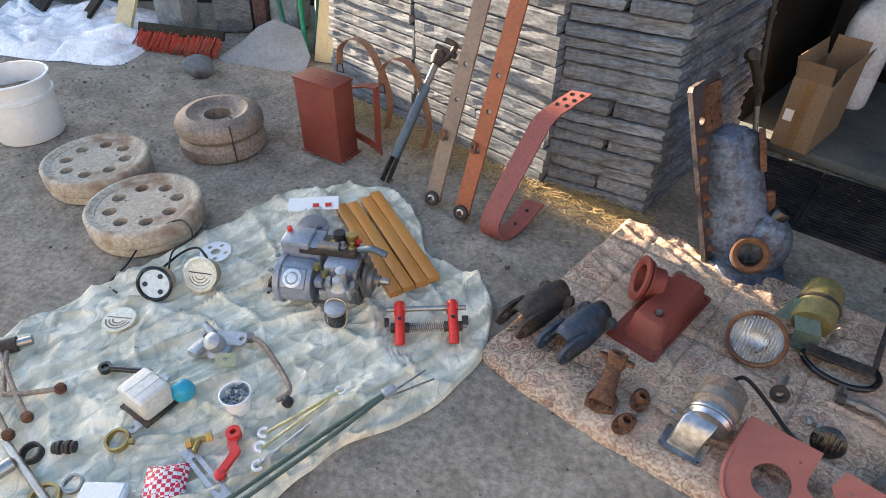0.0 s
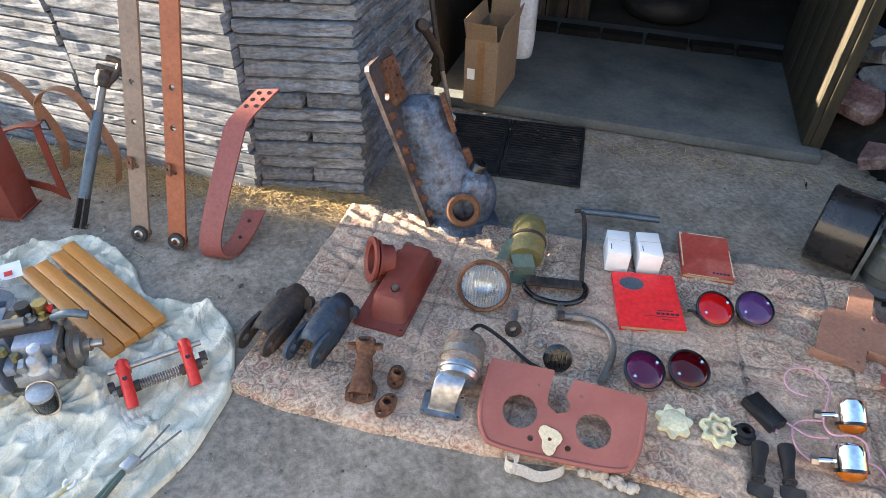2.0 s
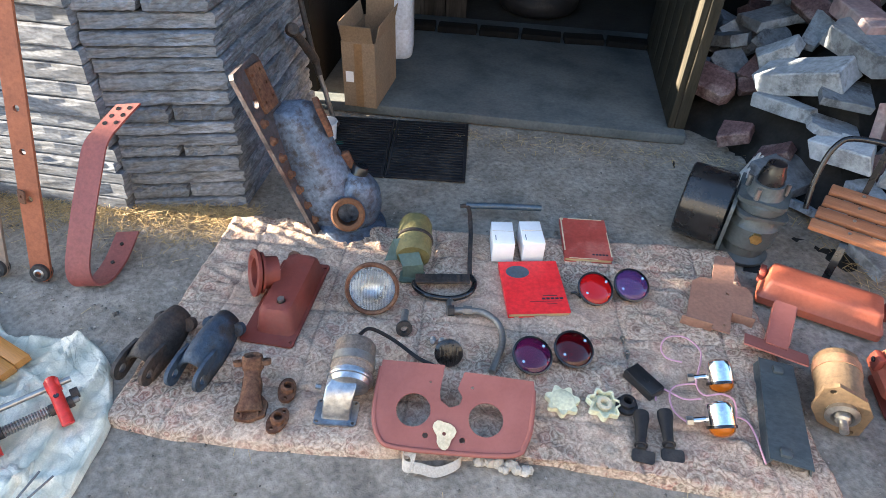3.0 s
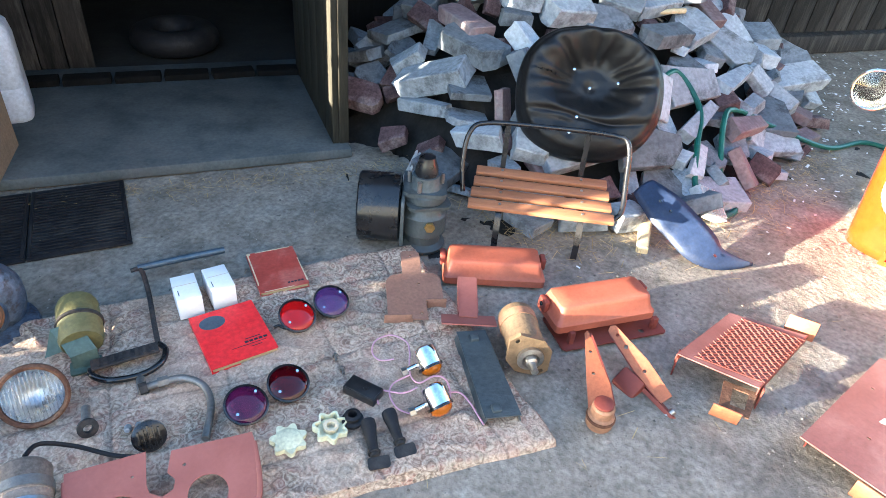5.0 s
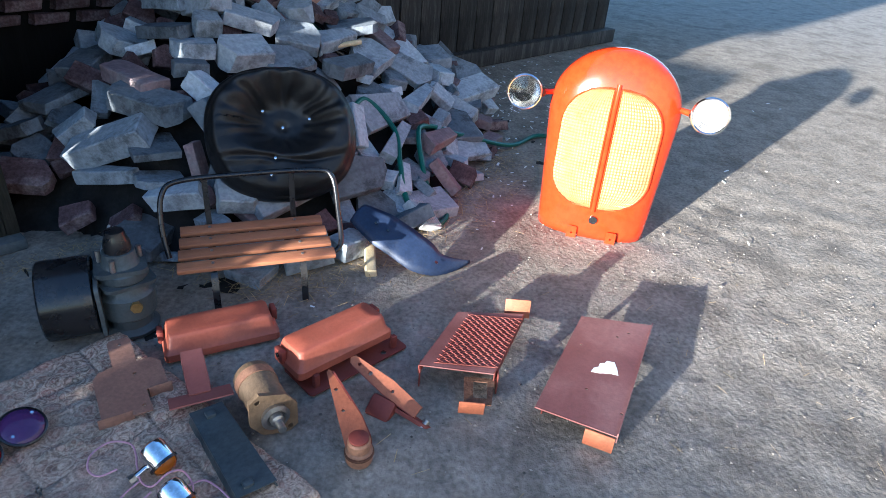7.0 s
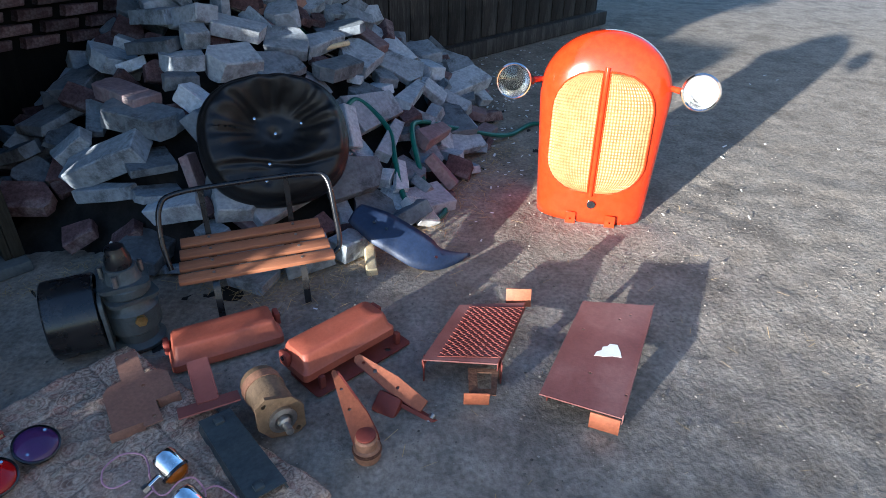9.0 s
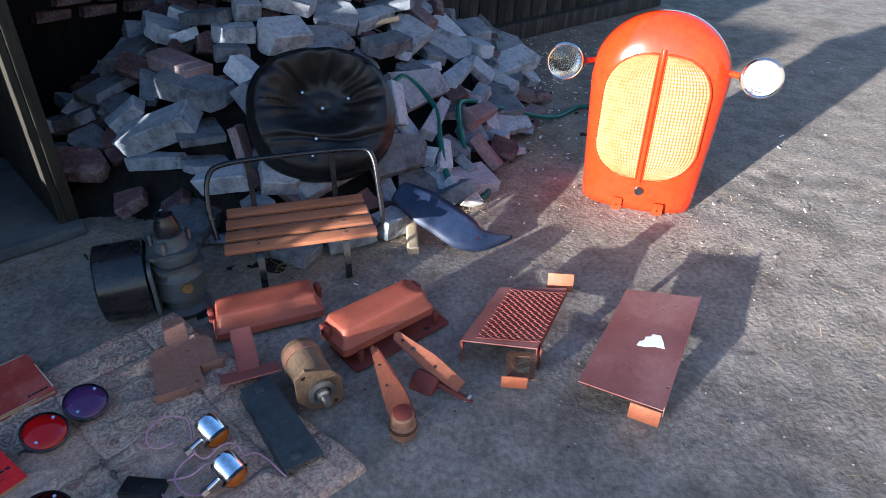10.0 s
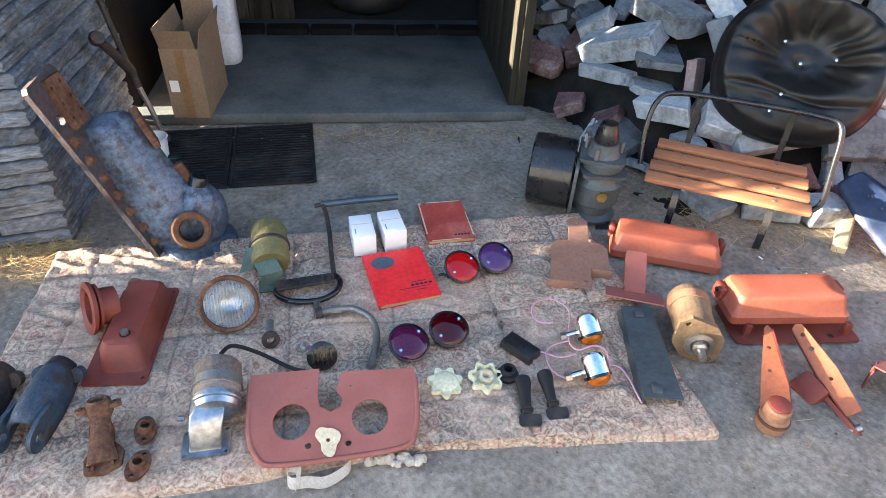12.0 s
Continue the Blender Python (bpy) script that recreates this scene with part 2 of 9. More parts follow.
    oliveyellow=surf("dirty_yellow_paint", (0.14, 0.125, 0.05), (0.21, 0.18, 0.075), 12, 0.55, 0.1, 0.4, 90, (0.09, 0.1, 0.06), 7, 0.6),
    olivegreen=surf("dull_green_paint", (0.06, 0.09, 0.075), (0.1, 0.14, 0.11), 12, 0.5, 0.1, 0.4, 90, (0.05, 0.06, 0.05), 7, 0.5),
    bluesteel=surf("blued_steel", (0.07, 0.1, 0.13), (0.12, 0.16, 0.2), 12, 0.4, 0.4, 0.2, 90, (0.05, 0.06, 0.07), 6, 0.4),
    dullsteel=surf("dull_grey_steel", (0.17, 0.165, 0.155), (0.25, 0.24, 0.23), 12, 0.5, 0.6, 0.3, 90, (0.11, 0.085, 0.065), 6, 0.5),
    blackplastic=surf("black_plastic", (0.012, 0.012, 0.013), (0.02, 0.02, 0.022), 20, 0.35, 0, 0.1, 90),
    oldcloth=surf("old_beige_cloth", (0.4, 0.35, 0.29), (0.52, 0.47, 0.4), 12, 0.95, 0, 0.5, 160, (0.3, 0.26, 0.2), 5, 0.4),
    violetlens=glassy("violet_red_lens", (0.13, 0.014, 0.075), 0.03, 0.55),
    strap=surf("tan_rusty_strap", (0.24, 0.12, 0.07), (0.33, 0.18, 0.11), 9, 0.6, 0.1, 0.3, 90, (0.18, 0.07, 0.045), 5, 0.6),
    primerrose=surf("rose_red_primer", (0.2, 0.055, 0.048), (0.25, 0.075, 0.065), 9, 0.55, 0, 0.2, 90, (0.24, 0.065, 0.055), 4, 0.4),
    canisterwhite=surf("bluish_white_plastic", (0.55, 0.6, 0.7), (0.64, 0.68, 0.76), 6, 0.5, 0, 0.1, 60, (0.45, 0.48, 0.55), 3, 0.4),
    rustgrey=surf("grey_brown_rust", (0.17, 0.13, 0.105), (0.29, 0.235, 0.195), 7, 0.62, 0.25, 0.6, 80, (0.3, 0.24, 0.19), 5, 0.5, grit=0.35),
    slategrey=surf("grey_roof_sheet", (0.22, 0.22, 0.23), (0.31, 0.31, 0.31), 8, 0.9, 0, 0.4, 80, (0.17, 0.16, 0.15), 4, 0.5),
    bristle=surf("dusty_red_bristle", (0.35, 0.05, 0.03), (0.45, 0.08, 0.05), 14, 0.8, 0, 0.3, 80, (0.3, 0.13, 0.09), 6, 0.5, 0.25, island=True),
    hosebright=surf("bright_green_hose", (0.01, 0.2, 0.1), (0.02, 0.26, 0.13), 9, 0.4, 0, 0.1, 60),
    palestone=surf("pale_ribbed_stone", (0.42, 0.42, 0.41), (0.52, 0.52, 0.51), 12, 0.9, 0, 0.5, 70, (0.3, 0.29, 0.28), 6, 0.4),
    silverplate=surf("pale_maker_plate", (0.5, 0.58, 0.66), (0.6, 0.67, 0.74), 12, 0.35, 0.4, 0.2, 90),
    goldtan=surf("tan_brass_shell", (0.33, 0.25, 0.15), (0.42, 0.33, 0.2), 10, 0.55, 0.3, 0.3, 80, (0.22, 0.15, 0.09), 5, 0.5),
    paleblue=surf("pale_blue_plastic", (0.5, 0.6, 0.66), (0.58, 0.67, 0.72), 9, 0.4, 0, 0.1, 80),
    creamface=surf("cream_enamel", (0.62, 0.62, 0.52), (0.7, 0.69, 0.6), 12, 0.5, 0, 0.1, 80, (0.52, 0.5, 0.4), 6, 0.4),
    brasspale=surf("pale_brass", (0.5, 0.42, 0.22), (0.6, 0.52, 0.3), 14, 0.4, 0.7, 0.2, 90),
    enamel=surf("off_white_enamel", (0.58, 0.57, 0.53), (0.66, 0.65, 0.61), 9, 0.35, 0.1, 0.2, 80, (0.45, 0.43, 0.39), 5, 0.4),
    checked=surf("red_white_check", (0.7, 0.68, 0.68), (0.76, 0.74, 0.74), 9, 0.4, 0, 0.2, 80),
    # timber coloured near black: the shade in and around the barn is painted in
    shadeblack=surf("black_shade_timber", (0.003, 0.003, 0.003), (0.007, 0.007, 0.007), 6, 0.9, 0, 0.5, 40, (0.012, 0.011, 0.011), 3, 0.4, aspect=(6, 6, 0.7)),
    # floor colour lowered to carry the barn's inner shade
    barnfloor=surf("shade_dark_floor", (0.02, 0.02, 0.02), (0.04, 0.04, 0.038), 5, 0.9, 0, 0.5, 50, (0.02, 0.02, 0.02), 2, 0.5),
    plaster=surf("grey_wall_render", (0.24, 0.23, 0.21), (0.32, 0.3, 0.28), 2, 0.9, 0, 0.4, 30),
    ribglass=glassy("ribbed_lamp_glass", (0.93, 0.95, 0.97), 0.08, 0.95),
    redlens=glassy("red_lens", (0.75, 0.012, 0.015), 0.03, 0.6),
    darklens=glassy("plum_lens", (0.075, 0.002, 0.006), 0.03, 0.5),
    bluelens=glassy("violet_lens", (0.12, 0.05, 0.19), 0.04, 0.5),
    amber=glassy("amber_lens", (0.75, 0.2, 0.01), 0.06, 0.6),
    glass=glassy("clear_glass", (0.95, 0.96, 0.97), 0.03, 1.0),
    plasticbag=glassy("clear_bag", (0.9, 0.9, 0.9), 0.2, 0.8, 1.2),
)
ck = M["checked"].node_tree
cb = ck.nodes.new("ShaderNodeTexChecker")
cb.inputs["Scale"].default_value = 90.0
cb.inputs["Color1"].default_value, cb.inputs["Color2"].default_value = (0.75, 0.73, 0.73, 1), (0.6, 0.03, 0.06, 1)
ctc = ck.nodes.new("ShaderNodeTexCoord")
ck.links.new(ctc.outputs["Object"], cb.inputs["Vector"])
ck.links.new(cb.outputs["Color"], ck.nodes["Principled BSDF"].inputs["Base Color"])
# the quilt's print: rows of small scrolls and rings in pink and grey, worn away in patches, stitched seams with the
# shade of their dips painted dark
def quilt_print(tree):
    n, l = tree.nodes, tree.links
    b = n["Principled BSDF"]
    base = b.inputs["Base Color"].links[0].from_socket
    tc = n.new("ShaderNodeTexCoord")

    def op(kind, a, c=0.0):
        m = n.new("ShaderNodeMath")
        m.operation = kind
        for k, v in enumerate((a, c)):
            if isinstance(v, float):
                m.inputs[k].default_value = v
            else:
                l.new(v, m.inputs[k])
        return m.outputs[0]

    def band(v, lo, hi, top=1.0):
        m = n.new("ShaderNodeMapRange")
        m.inputs["From Min"].default_value, m.inputs["From Max"].default_value, m.inputs["To Max"].default_value = lo, hi, top
        l.new(v, m.inputs["Value"])
        return m.outputs[0]

    def mixed(f, a, c):
        m = n.new("ShaderNodeMix")
        m.data_type = "RGBA"
        l.new(f, m.inputs["Factor"])
        l.new(a, m.inputs["A"])
        m.inputs["B"].default_value = (*c, 1)
        return m.outputs["Result"]

    wob = n.new("ShaderNodeTexNoise")
    wob.inputs["Scale"].default_value = 26.0
    l.new(tc.outputs["Object"], wob.inputs["Vector"])
    ad = n.new("ShaderNodeVectorMath")
    ad.operation = "MULTIPLY_ADD"
    ad.inputs[1].default_value = (0.035, 0.035, 0.0)
    l.new(wob.outputs["Color"], ad.inputs[0])
    l.new(tc.outputs["Object"], ad.inputs[2])
    worn = n.new("ShaderNodeTexNoise")
    worn.inputs["Scale"].default_value, worn.inputs["Detail"].default_value = 2.3, 5.0
    l.new(tc.outputs["Object"], worn.inputs["Vector"])
    keep = band(worn.outputs["Fac"], 0.3, 0.58)
    col = base
    # big curled leaves in rose, olive and cream, then a scatter of small blossoms
    for scale, turns, strength in ((19.0, 21.0, 0.8), (47.0, 15.0, 0.55)):
        vo = n.new("ShaderNodeTexVoronoi")
        vo.inputs["Scale"].default_value = scale
        l.new(ad.outputs[0], vo.inputs["Vector"])
        sep = n.new("ShaderNodeSeparateColor")
        l.new(vo.outputs["Color"], sep.inputs[0])
        rings = op("SINE", op("ADD", op("MULTIPLY", vo.outputs["Distance"], turns), op("MULTIPLY", sep.outputs[2], 6.0)))
        heart = band(vo.outputs["Distance"], 0.6, 0.3)
        rose = op("MULTIPLY", op("MULTIPLY", band(sep.outputs[0], 0.45, 0.6), heart), op("MULTIPLY", keep, 0.7 * strength))
        col = mixed(rose, col, (0.36, 0.14, 0.11))
        olive = op("MULTIPLY", op("MULTIPLY", band(sep.outputs[1], 0.6, 0.7), heart), op("MULTIPLY", keep, 0.6 * strength))
        col = mixed(olive, col, (0.17, 0.16, 0.115))
        col = mixed(op("MULTIPLY", band(rings, 0.35, 0.75, 0.62 * strength), keep), col, (0.085, 0.055, 0.045))
        col = mixed(op("MULTIPLY", band(rings, -0.45, -0.9, 0.55 * strength), keep), col, (0.62, 0.53, 0.42))
    uv = n.new("ShaderNodeUVMap")
    uv.uv_map = "seams"
    xy = n.new("ShaderNodeSeparateXYZ")
    l.new(uv.outputs[0], xy.inputs[0])
    # darker lines on the stitched seams paint the shade in their dips
    for axis, wide in ((0, 0.012), (1, 0.011)):
        d = op("ABSOLUTE", op("SUBTRACT", op("FRACT", xy.outputs[axis]), 0.5))
        col = mixed(band(d, wide * 1.5, wide * 0.5, 0.32), col, (0.05, 0.042, 0.038))
    l.new(col, b.inputs["Base Color"])


quilt_print(M["rug"].node_tree)


# the canvas: faded grey-green stripes both ways and sharp crumple lines, their fold shade painted olive
def canvas_weave(tree):
    n, l = tree.nodes, tree.links
    b = n["Principled BSDF"]
    col = b.inputs["Base Color"].links[0].from_socket
    tc = n.new("ShaderNodeTexCoord")
    for turn, scale, strength in ((41, 2.6, 0.5), (131, 2.1, 0.3)):
        mp = n.new("ShaderNodeMapping")
        mp.inputs["Rotation"].default_value = (0, 0, radians(turn))
        l.new(tc.outputs["Object"], mp.inputs[0])
        wv = n.new("ShaderNodeTexWave")
        wv.inputs["Scale"].default_value, wv.inputs["Distortion"].default_value, wv.inputs["Detail"].default_value, wv.inputs["Detail Scale"].default_value = scale, 2.2, 3.0, 1.4
        l.new(mp.outputs[0], wv.inputs["Vector"])
        r = n.new("ShaderNodeMapRange")
        r.inputs["From Min"].default_value, r.inputs["From Max"].default_value, r.inputs["To Max"].default_value = 0.62, 0.85, strength
        l.new(wv.outputs["Fac"], r.inputs["Value"])
        m = n.new("ShaderNodeMix")
        m.data_type = "RGBA"
        l.new(r.outputs[0], m.inputs["Factor"])
        l.new(col, m.inputs["A"])
        m.inputs["B"].default_value = (0.36, 0.37, 0.3, 1)
        col = m.outputs["Result"]
    l.new(col, b.inputs["Base Color"])
    wob = n.new("ShaderNodeTexNoise")
    wob.inputs["Scale"].default_value = 7.0
    l.new(tc.outputs["Object"], wob.inputs["Vector"])
    ad = n.new("ShaderNodeVectorMath")
    ad.operation = "MULTIPLY_ADD"
    ad.inputs[1].default_value = (0.12, 0.12, 0.0)
    l.new(wob.outputs["Color"], ad.inputs[0])
    l.new(tc.outputs["Object"], ad.inputs[2])
    nrm = b.inputs["Normal"].links[0].from_socket
    for scale, deep, turn, fold_shade in ((6.0, 0.03, 25, 0.3), (10.0, 0.026, 110, 0.25), (21.0, 0.012, 60, 0.12)):
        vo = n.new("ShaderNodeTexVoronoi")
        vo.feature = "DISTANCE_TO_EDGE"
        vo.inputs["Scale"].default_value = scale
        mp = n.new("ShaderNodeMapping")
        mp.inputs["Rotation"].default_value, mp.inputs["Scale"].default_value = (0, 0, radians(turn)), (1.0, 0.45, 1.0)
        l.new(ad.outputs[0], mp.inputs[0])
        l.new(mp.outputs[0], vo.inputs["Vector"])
        # dark olive along each crumple line paints the shade of the fold
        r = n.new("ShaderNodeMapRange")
        r.inputs["From Min"].default_value, r.inputs["From Max"].default_value, r.inputs["To Max"].default_value = 0.07, 0.0, fold_shade
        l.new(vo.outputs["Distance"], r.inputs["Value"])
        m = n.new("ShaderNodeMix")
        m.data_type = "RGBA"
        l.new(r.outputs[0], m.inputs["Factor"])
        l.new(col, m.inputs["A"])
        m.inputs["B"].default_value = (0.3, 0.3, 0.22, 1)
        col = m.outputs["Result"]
        bp = n.new("ShaderNodeBump")
        bp.inputs["Strength"].default_value, bp.inputs["Distance"].default_value = 0.8, deep
        l.new(vo.outputs["Distance"], bp.inputs["Height"])
        l.new(nrm, bp.inputs["Normal"])
        nrm = bp.outputs[0]
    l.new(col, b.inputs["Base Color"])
    l.new(nrm, b.inputs["Normal"])


canvas_weave(M["canvas"].node_tree)


# deeper crumbs in the bare soil
for nd in M["soil"].node_tree.nodes:
    if nd.bl_idname == "ShaderNodeBump":
        nd.inputs["Distance"].default_value = 0.0065


# ---- mesh helpers ----
R_ = random.Random(7)
I4 = Matrix.Identity(4)


def at(x, y, z=0.0, rx=0, ry=0, rz=0):
    return pose(x, y, z, rx, ry, rz)


def thing(name, x, y, z, rz, label, category, group="", rx=0, ry=0):
    e = new(name)
    e.empty_display_size = 0.05
    e.matrix_world = pose(x, y, z, rx, ry, rz)
    return tagged(e, label, category, group)


def part(name, bm, material, parent=None, label="", angle=38):
    me = bpy.data.meshes.new(name)
    bmesh.ops.recalc_face_normals(bm, faces=bm.faces)
    bm.to_mesh(me)
    bm.free()
    me.shade_smooth()
    me.set_sharp_from_angle(angle=radians(angle))
    me.materials.append(M[material])
    ob = new(name, me)
    if parent:
        ob.parent = parent
    if label:
        ob["label"] = label
    return ob


def B():
    return bmesh.new()


def box(bm, sx, sy, sz, m=I4, bevel=0.0, seg=2, taper=1.0):
    """Box sitting on its base centre."""
    got = bmesh.ops.create_cube(bm, size=1.0, matrix=Matrix.Diagonal((sx, sy, sz, 1)))["verts"]
    for v in got:
        v.co.z += sz / 2
        if v.co.z > sz * 0.5:
            v.co.x *= taper
            v.co.y *= taper
    if bevel:
        made = bmesh.ops.bevel(bm, geom=list({e for v in got for e in v.link_edges}), offset=bevel, segments=seg, affect="EDGES", profile=0.5)
        got = list({v for f in made["faces"] for v in f.verts} | {v for v in got if v.is_valid})
    bmesh.ops.transform(bm, matrix=m, verts=got)
    return bm


def cyl(bm, r, h, m=I4, seg=24, r2=None, bevel=0.0):
    """Cylinder or cone from z = 0 to h."""
    r2 = r if r2 is None else r2
    if bevel:
        return lathe(bm, [(0, 0), (r - bevel, 0), (r, bevel), (r2, h - bevel), (r2 - bevel, h), (0, h)], m, seg)
    return lathe(bm, [(0, 0), (r, 0), (r2, h), (0, h)], m, seg)


def lathe(bm, profile, m=I4, seg=28, a0=0.0, a1=360.0):
    """Turn (r, z) pairs about z."""
    full = abs(a1 - a0) >= 359.9
    n = seg if full else seg + 1
    rings = []
    for r, z in profile:
        if r < 1e-6:
            rings.append([bm.verts.new(m @ Vector((0, 0, z)))])
        else:
            rings.append([bm.verts.new(m @ Vector((r * math.cos(t), r * math.sin(t), z))) for t in (radians(a0 + (a1 - a0) * i / seg) for i in range(n))])
    for a, b in zip(rings, rings[1:]):
        for i in range(seg):
            j = (i + 1) % n
            if len(a) == 1 and len(b) == 1:
                continue
            if len(a) == 1:
                bm.faces.new((a[0], b[i], b[j]))
            elif len(b) == 1:
                bm.faces.new((a[i], b[0], a[j]))
            else:
                bm.faces.new((a[i], b[i], b[j], a[j]))
    return bm


def smooth_path(pts, n=6, closed=False):
    """Catmull-Rom through pts."""
    P = [Vector(p) for p in pts]
    out = []
    k = len(P)
    for i in range(k if closed else k - 1):
        p0, p1, p2, p3 = (P[(i + d) % k] if closed else P[min(max(i + d, 0), k - 1)] for d in (-1, 0, 1, 2))
        for s in range(n):
            t = s / n
            out.append(0.5 * (2 * p1 + (p2 - p0) * t + (2 * p0 - 5 * p1 + 4 * p2 - p3) * t * t + (3 * p1 - p0 - 3 * p2 + p3) * t ** 3))
    if not closed:
        out.append(P[-1])
    return out


def tube(bm, pts, r, seg=8, closed=False, m=I4, flat=1.0):
    """Sweep a circle (or a flattened one) along pts; r may be a list."""
    P = [Vector(p) for p in pts]
    k = len(P)
    rings, side = [], None
    for i, p in enumerate(P):
        a = P[(i - 1) % k] if closed else P[max(i - 1, 0)]
        b = P[(i + 1) % k] if closed else P[min(i + 1, k - 1)]
        d = (b - a).normalized()
        if side is None:
            side = d.cross(Vector((0, 0, 1)) if abs(d.z) < 0.9 else Vector((1, 0, 0))).normalized()
        side = (side - d * side.dot(d)).normalized()
        up = side.cross(d)
        rad = r[i] if isinstance(r, (list, tuple)) else r
        rings.append([bm.verts.new(m @ (p + rad * (math.cos(t) * side + flat * math.sin(t) * up))) for t in (2 * math.pi * s / seg for s in range(seg))])
    for i in range(k if closed else k - 1):
        a, b = rings[i], rings[(i + 1) % k]
        for s in range(seg):
            bm.faces.new((a[s], b[s], b[(s + 1) % seg], a[(s + 1) % seg]))
    if not closed:
        bm.faces.new(rings[0][::-1])
        bm.faces.new(rings[-1])
    return bm


def circle(cx, cy, r, n=24, ry=None):
    ry = r if ry is None else ry
    return [(cx + r * math.cos(2 * math.pi * i / n), cy + ry * math.sin(2 * math.pi * i / n)) for i in range(n)]


def rounded(w, h, r, n=5, cx=0.0, cy=0.0):
    out = []
    for sx, sy, a0 in ((1, -1, -90), (1, 1, 0), (-1, 1, 90), (-1, -1, 180)):
        for i in range(n + 1):
            t = radians(a0 + 90 * i / n)
            out.append((cx + sx * (w / 2 - r) + r * math.cos(t), cy + sy * (h / 2 - r) + r * math.sin(t)))
    return out


def plate(bm, outline, thick, m=I4, holes=()):
    """Flat sheet with holes, from z = 0 to thick."""
    t = bmesh.new()
    edges = []
    for loop in (outline, *holes):
        vs = [t.verts.new((x, y, 0)) for x, y in loop]
        edges += [t.edges.new((vs[i], vs[(i + 1) % len(vs)])) for i in range(len(vs))]
    bmesh.ops.triangle_fill(t, use_beauty=True, use_dissolve=False, edges=edges)
    ex = bmesh.ops.extrude_face_region(t, geom=list(t.faces))
    bmesh.ops.translate(t, vec=(0, 0, thick), verts=[g for g in ex["geom"] if isinstance(g, bmesh.types.BMVert)])
    bmesh.ops.transform(t, matrix=m, verts=t.verts)
    tmp = bpy.data.meshes.new("tmp")
    t.to_mesh(tmp)
    t.free()
    bm.from_mesh(tmp)
    bpy.data.meshes.remove(tmp)
    return bm


def along(a, b):
    """Pose at a whose z axis points to b, and the length."""
    a, b = Vector(a), Vector(b)
    return Matrix.Translation(a) @ (b - a).to_track_quat("Z", "Y").to_matrix().to_4x4(), (b - a).length


def rod(bm, a, b, r, seg=12, r2=None):
    m, h = along(a, b)
    return cyl(bm, r, h, m, seg, r2)


def jitter(bm, amount, rnd=R_):
    for v in bm.verts:
        v.co += Vector((rnd.uniform(-1, 1), rnd.uniform(-1, 1), rnd.uniform(-1, 1))) * amount
    return bm


def stuff(name, verts, faces, material, label, category):
    me = bpy.data.meshes.new(name)
    me.from_pydata(verts, [], faces)
    me.materials.append(M[material])
    return tagged(new(name, me), label, category, kind="stuff")


# ---- ground ----
def relief(x, y):
    p = Vector((x, y, 0))
    return 0.008 * noise.noise(p * 3) + 0.005 * noise.noise(p * 9) + 0.004 * abs(noise.noise(p * 15))


def span(lo, hi, step, far):
    mid = list(np.arange(lo, hi + 1e-6, step))
    outs = [s for s in (0.3, 0.8, 1.8, 4, 9, 20, 50, 120, 300, 700) if s < far]
    return [lo - s for s in reversed(outs)] + mid + [hi + s for s in outs]


xs, ys = span(-3.4, 6.6, 0.035, 900), span(-2.4, 5.0, 0.035, 900)
gv = [(x, y, relief(x, y) - 0.006 if -3.5 < x < 6.7 and -2.5 < y < 5.1 else -0.006) for y in ys for x in xs]
gf = [(j * len(xs) + i, j * len(xs) + i + 1, (j + 1) * len(xs) + i + 1, (j + 1) * len(xs) + i) for j in range(len(ys) - 1) for i in range(len(xs) - 1)]
gm = bpy.data.meshes.new("ground")
gm.from_pydata(gv, [], gf)
gm.shade_smooth()
gm.materials.append(M["soil"])
tagged(new("ground", gm), "packed grey-brown bare soil yard", "ground", kind="structure")

# ---- barn: facade along U, yard side is -V ----
U, V = Vector((0.80, -0.60, 0)), Vector((0.60, 0.80, 0))
UDEG = math.degrees(math.atan2(-0.60, 0.80))
DOOR_R = Vector((3.93, 2.66, 0))
DOOR_L = DOOR_R - 1.75 * U


def ustrip(name, p, length, depth, height, material, label, category, z=0.0, bevel=0.004):
    """Structure box that starts at p, runs along U and back along V."""
    bm = box(B(), length, depth, height, at(length / 2, depth / 2), bevel)
    ob = part(name, bm, material)
    ob.matrix_world = pose(p.x, p.y, z, 0, 0, UDEG)
    return tagged(ob, label, category, kind="structure")


ustrip("wall_front_left", DOOR_L - 6.5 * U + 0.03 * V, 6.5, 0.16, 2.6, "darkwood", "dark timber barn wall", "wall")
ustrip("wall_front_right", DOOR_R + 0.03 * V, 7.1, 0.16, 2.6, "shadeblack", "dark timber barn wall", "wall")
ustrip("wall_lintel", DOOR_L + 0.03 * V, 1.75, 0.16, 0.55, "shadeblack", "dark timber over the barn doorway", "wall", z=2.05)
ustrip("wall_back", DOOR_L - 2.5 * U + 4.2 * V, 8.0, 0.16, 2.6, "shadeblack", "dark timber back wall of the barn", "wall")
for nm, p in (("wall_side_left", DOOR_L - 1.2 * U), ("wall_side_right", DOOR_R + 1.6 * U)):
    ob = part(nm, box(B(), 0.16, 4.0, 2.6, at(0, 2.0)), "shadeblack")
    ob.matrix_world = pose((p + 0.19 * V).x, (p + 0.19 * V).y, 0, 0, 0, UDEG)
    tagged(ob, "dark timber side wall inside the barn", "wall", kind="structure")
roof = part("ceiling", box(B(), 17.6, 4.6, 0.12, at(1.9, 2.2)), "shadeblack")
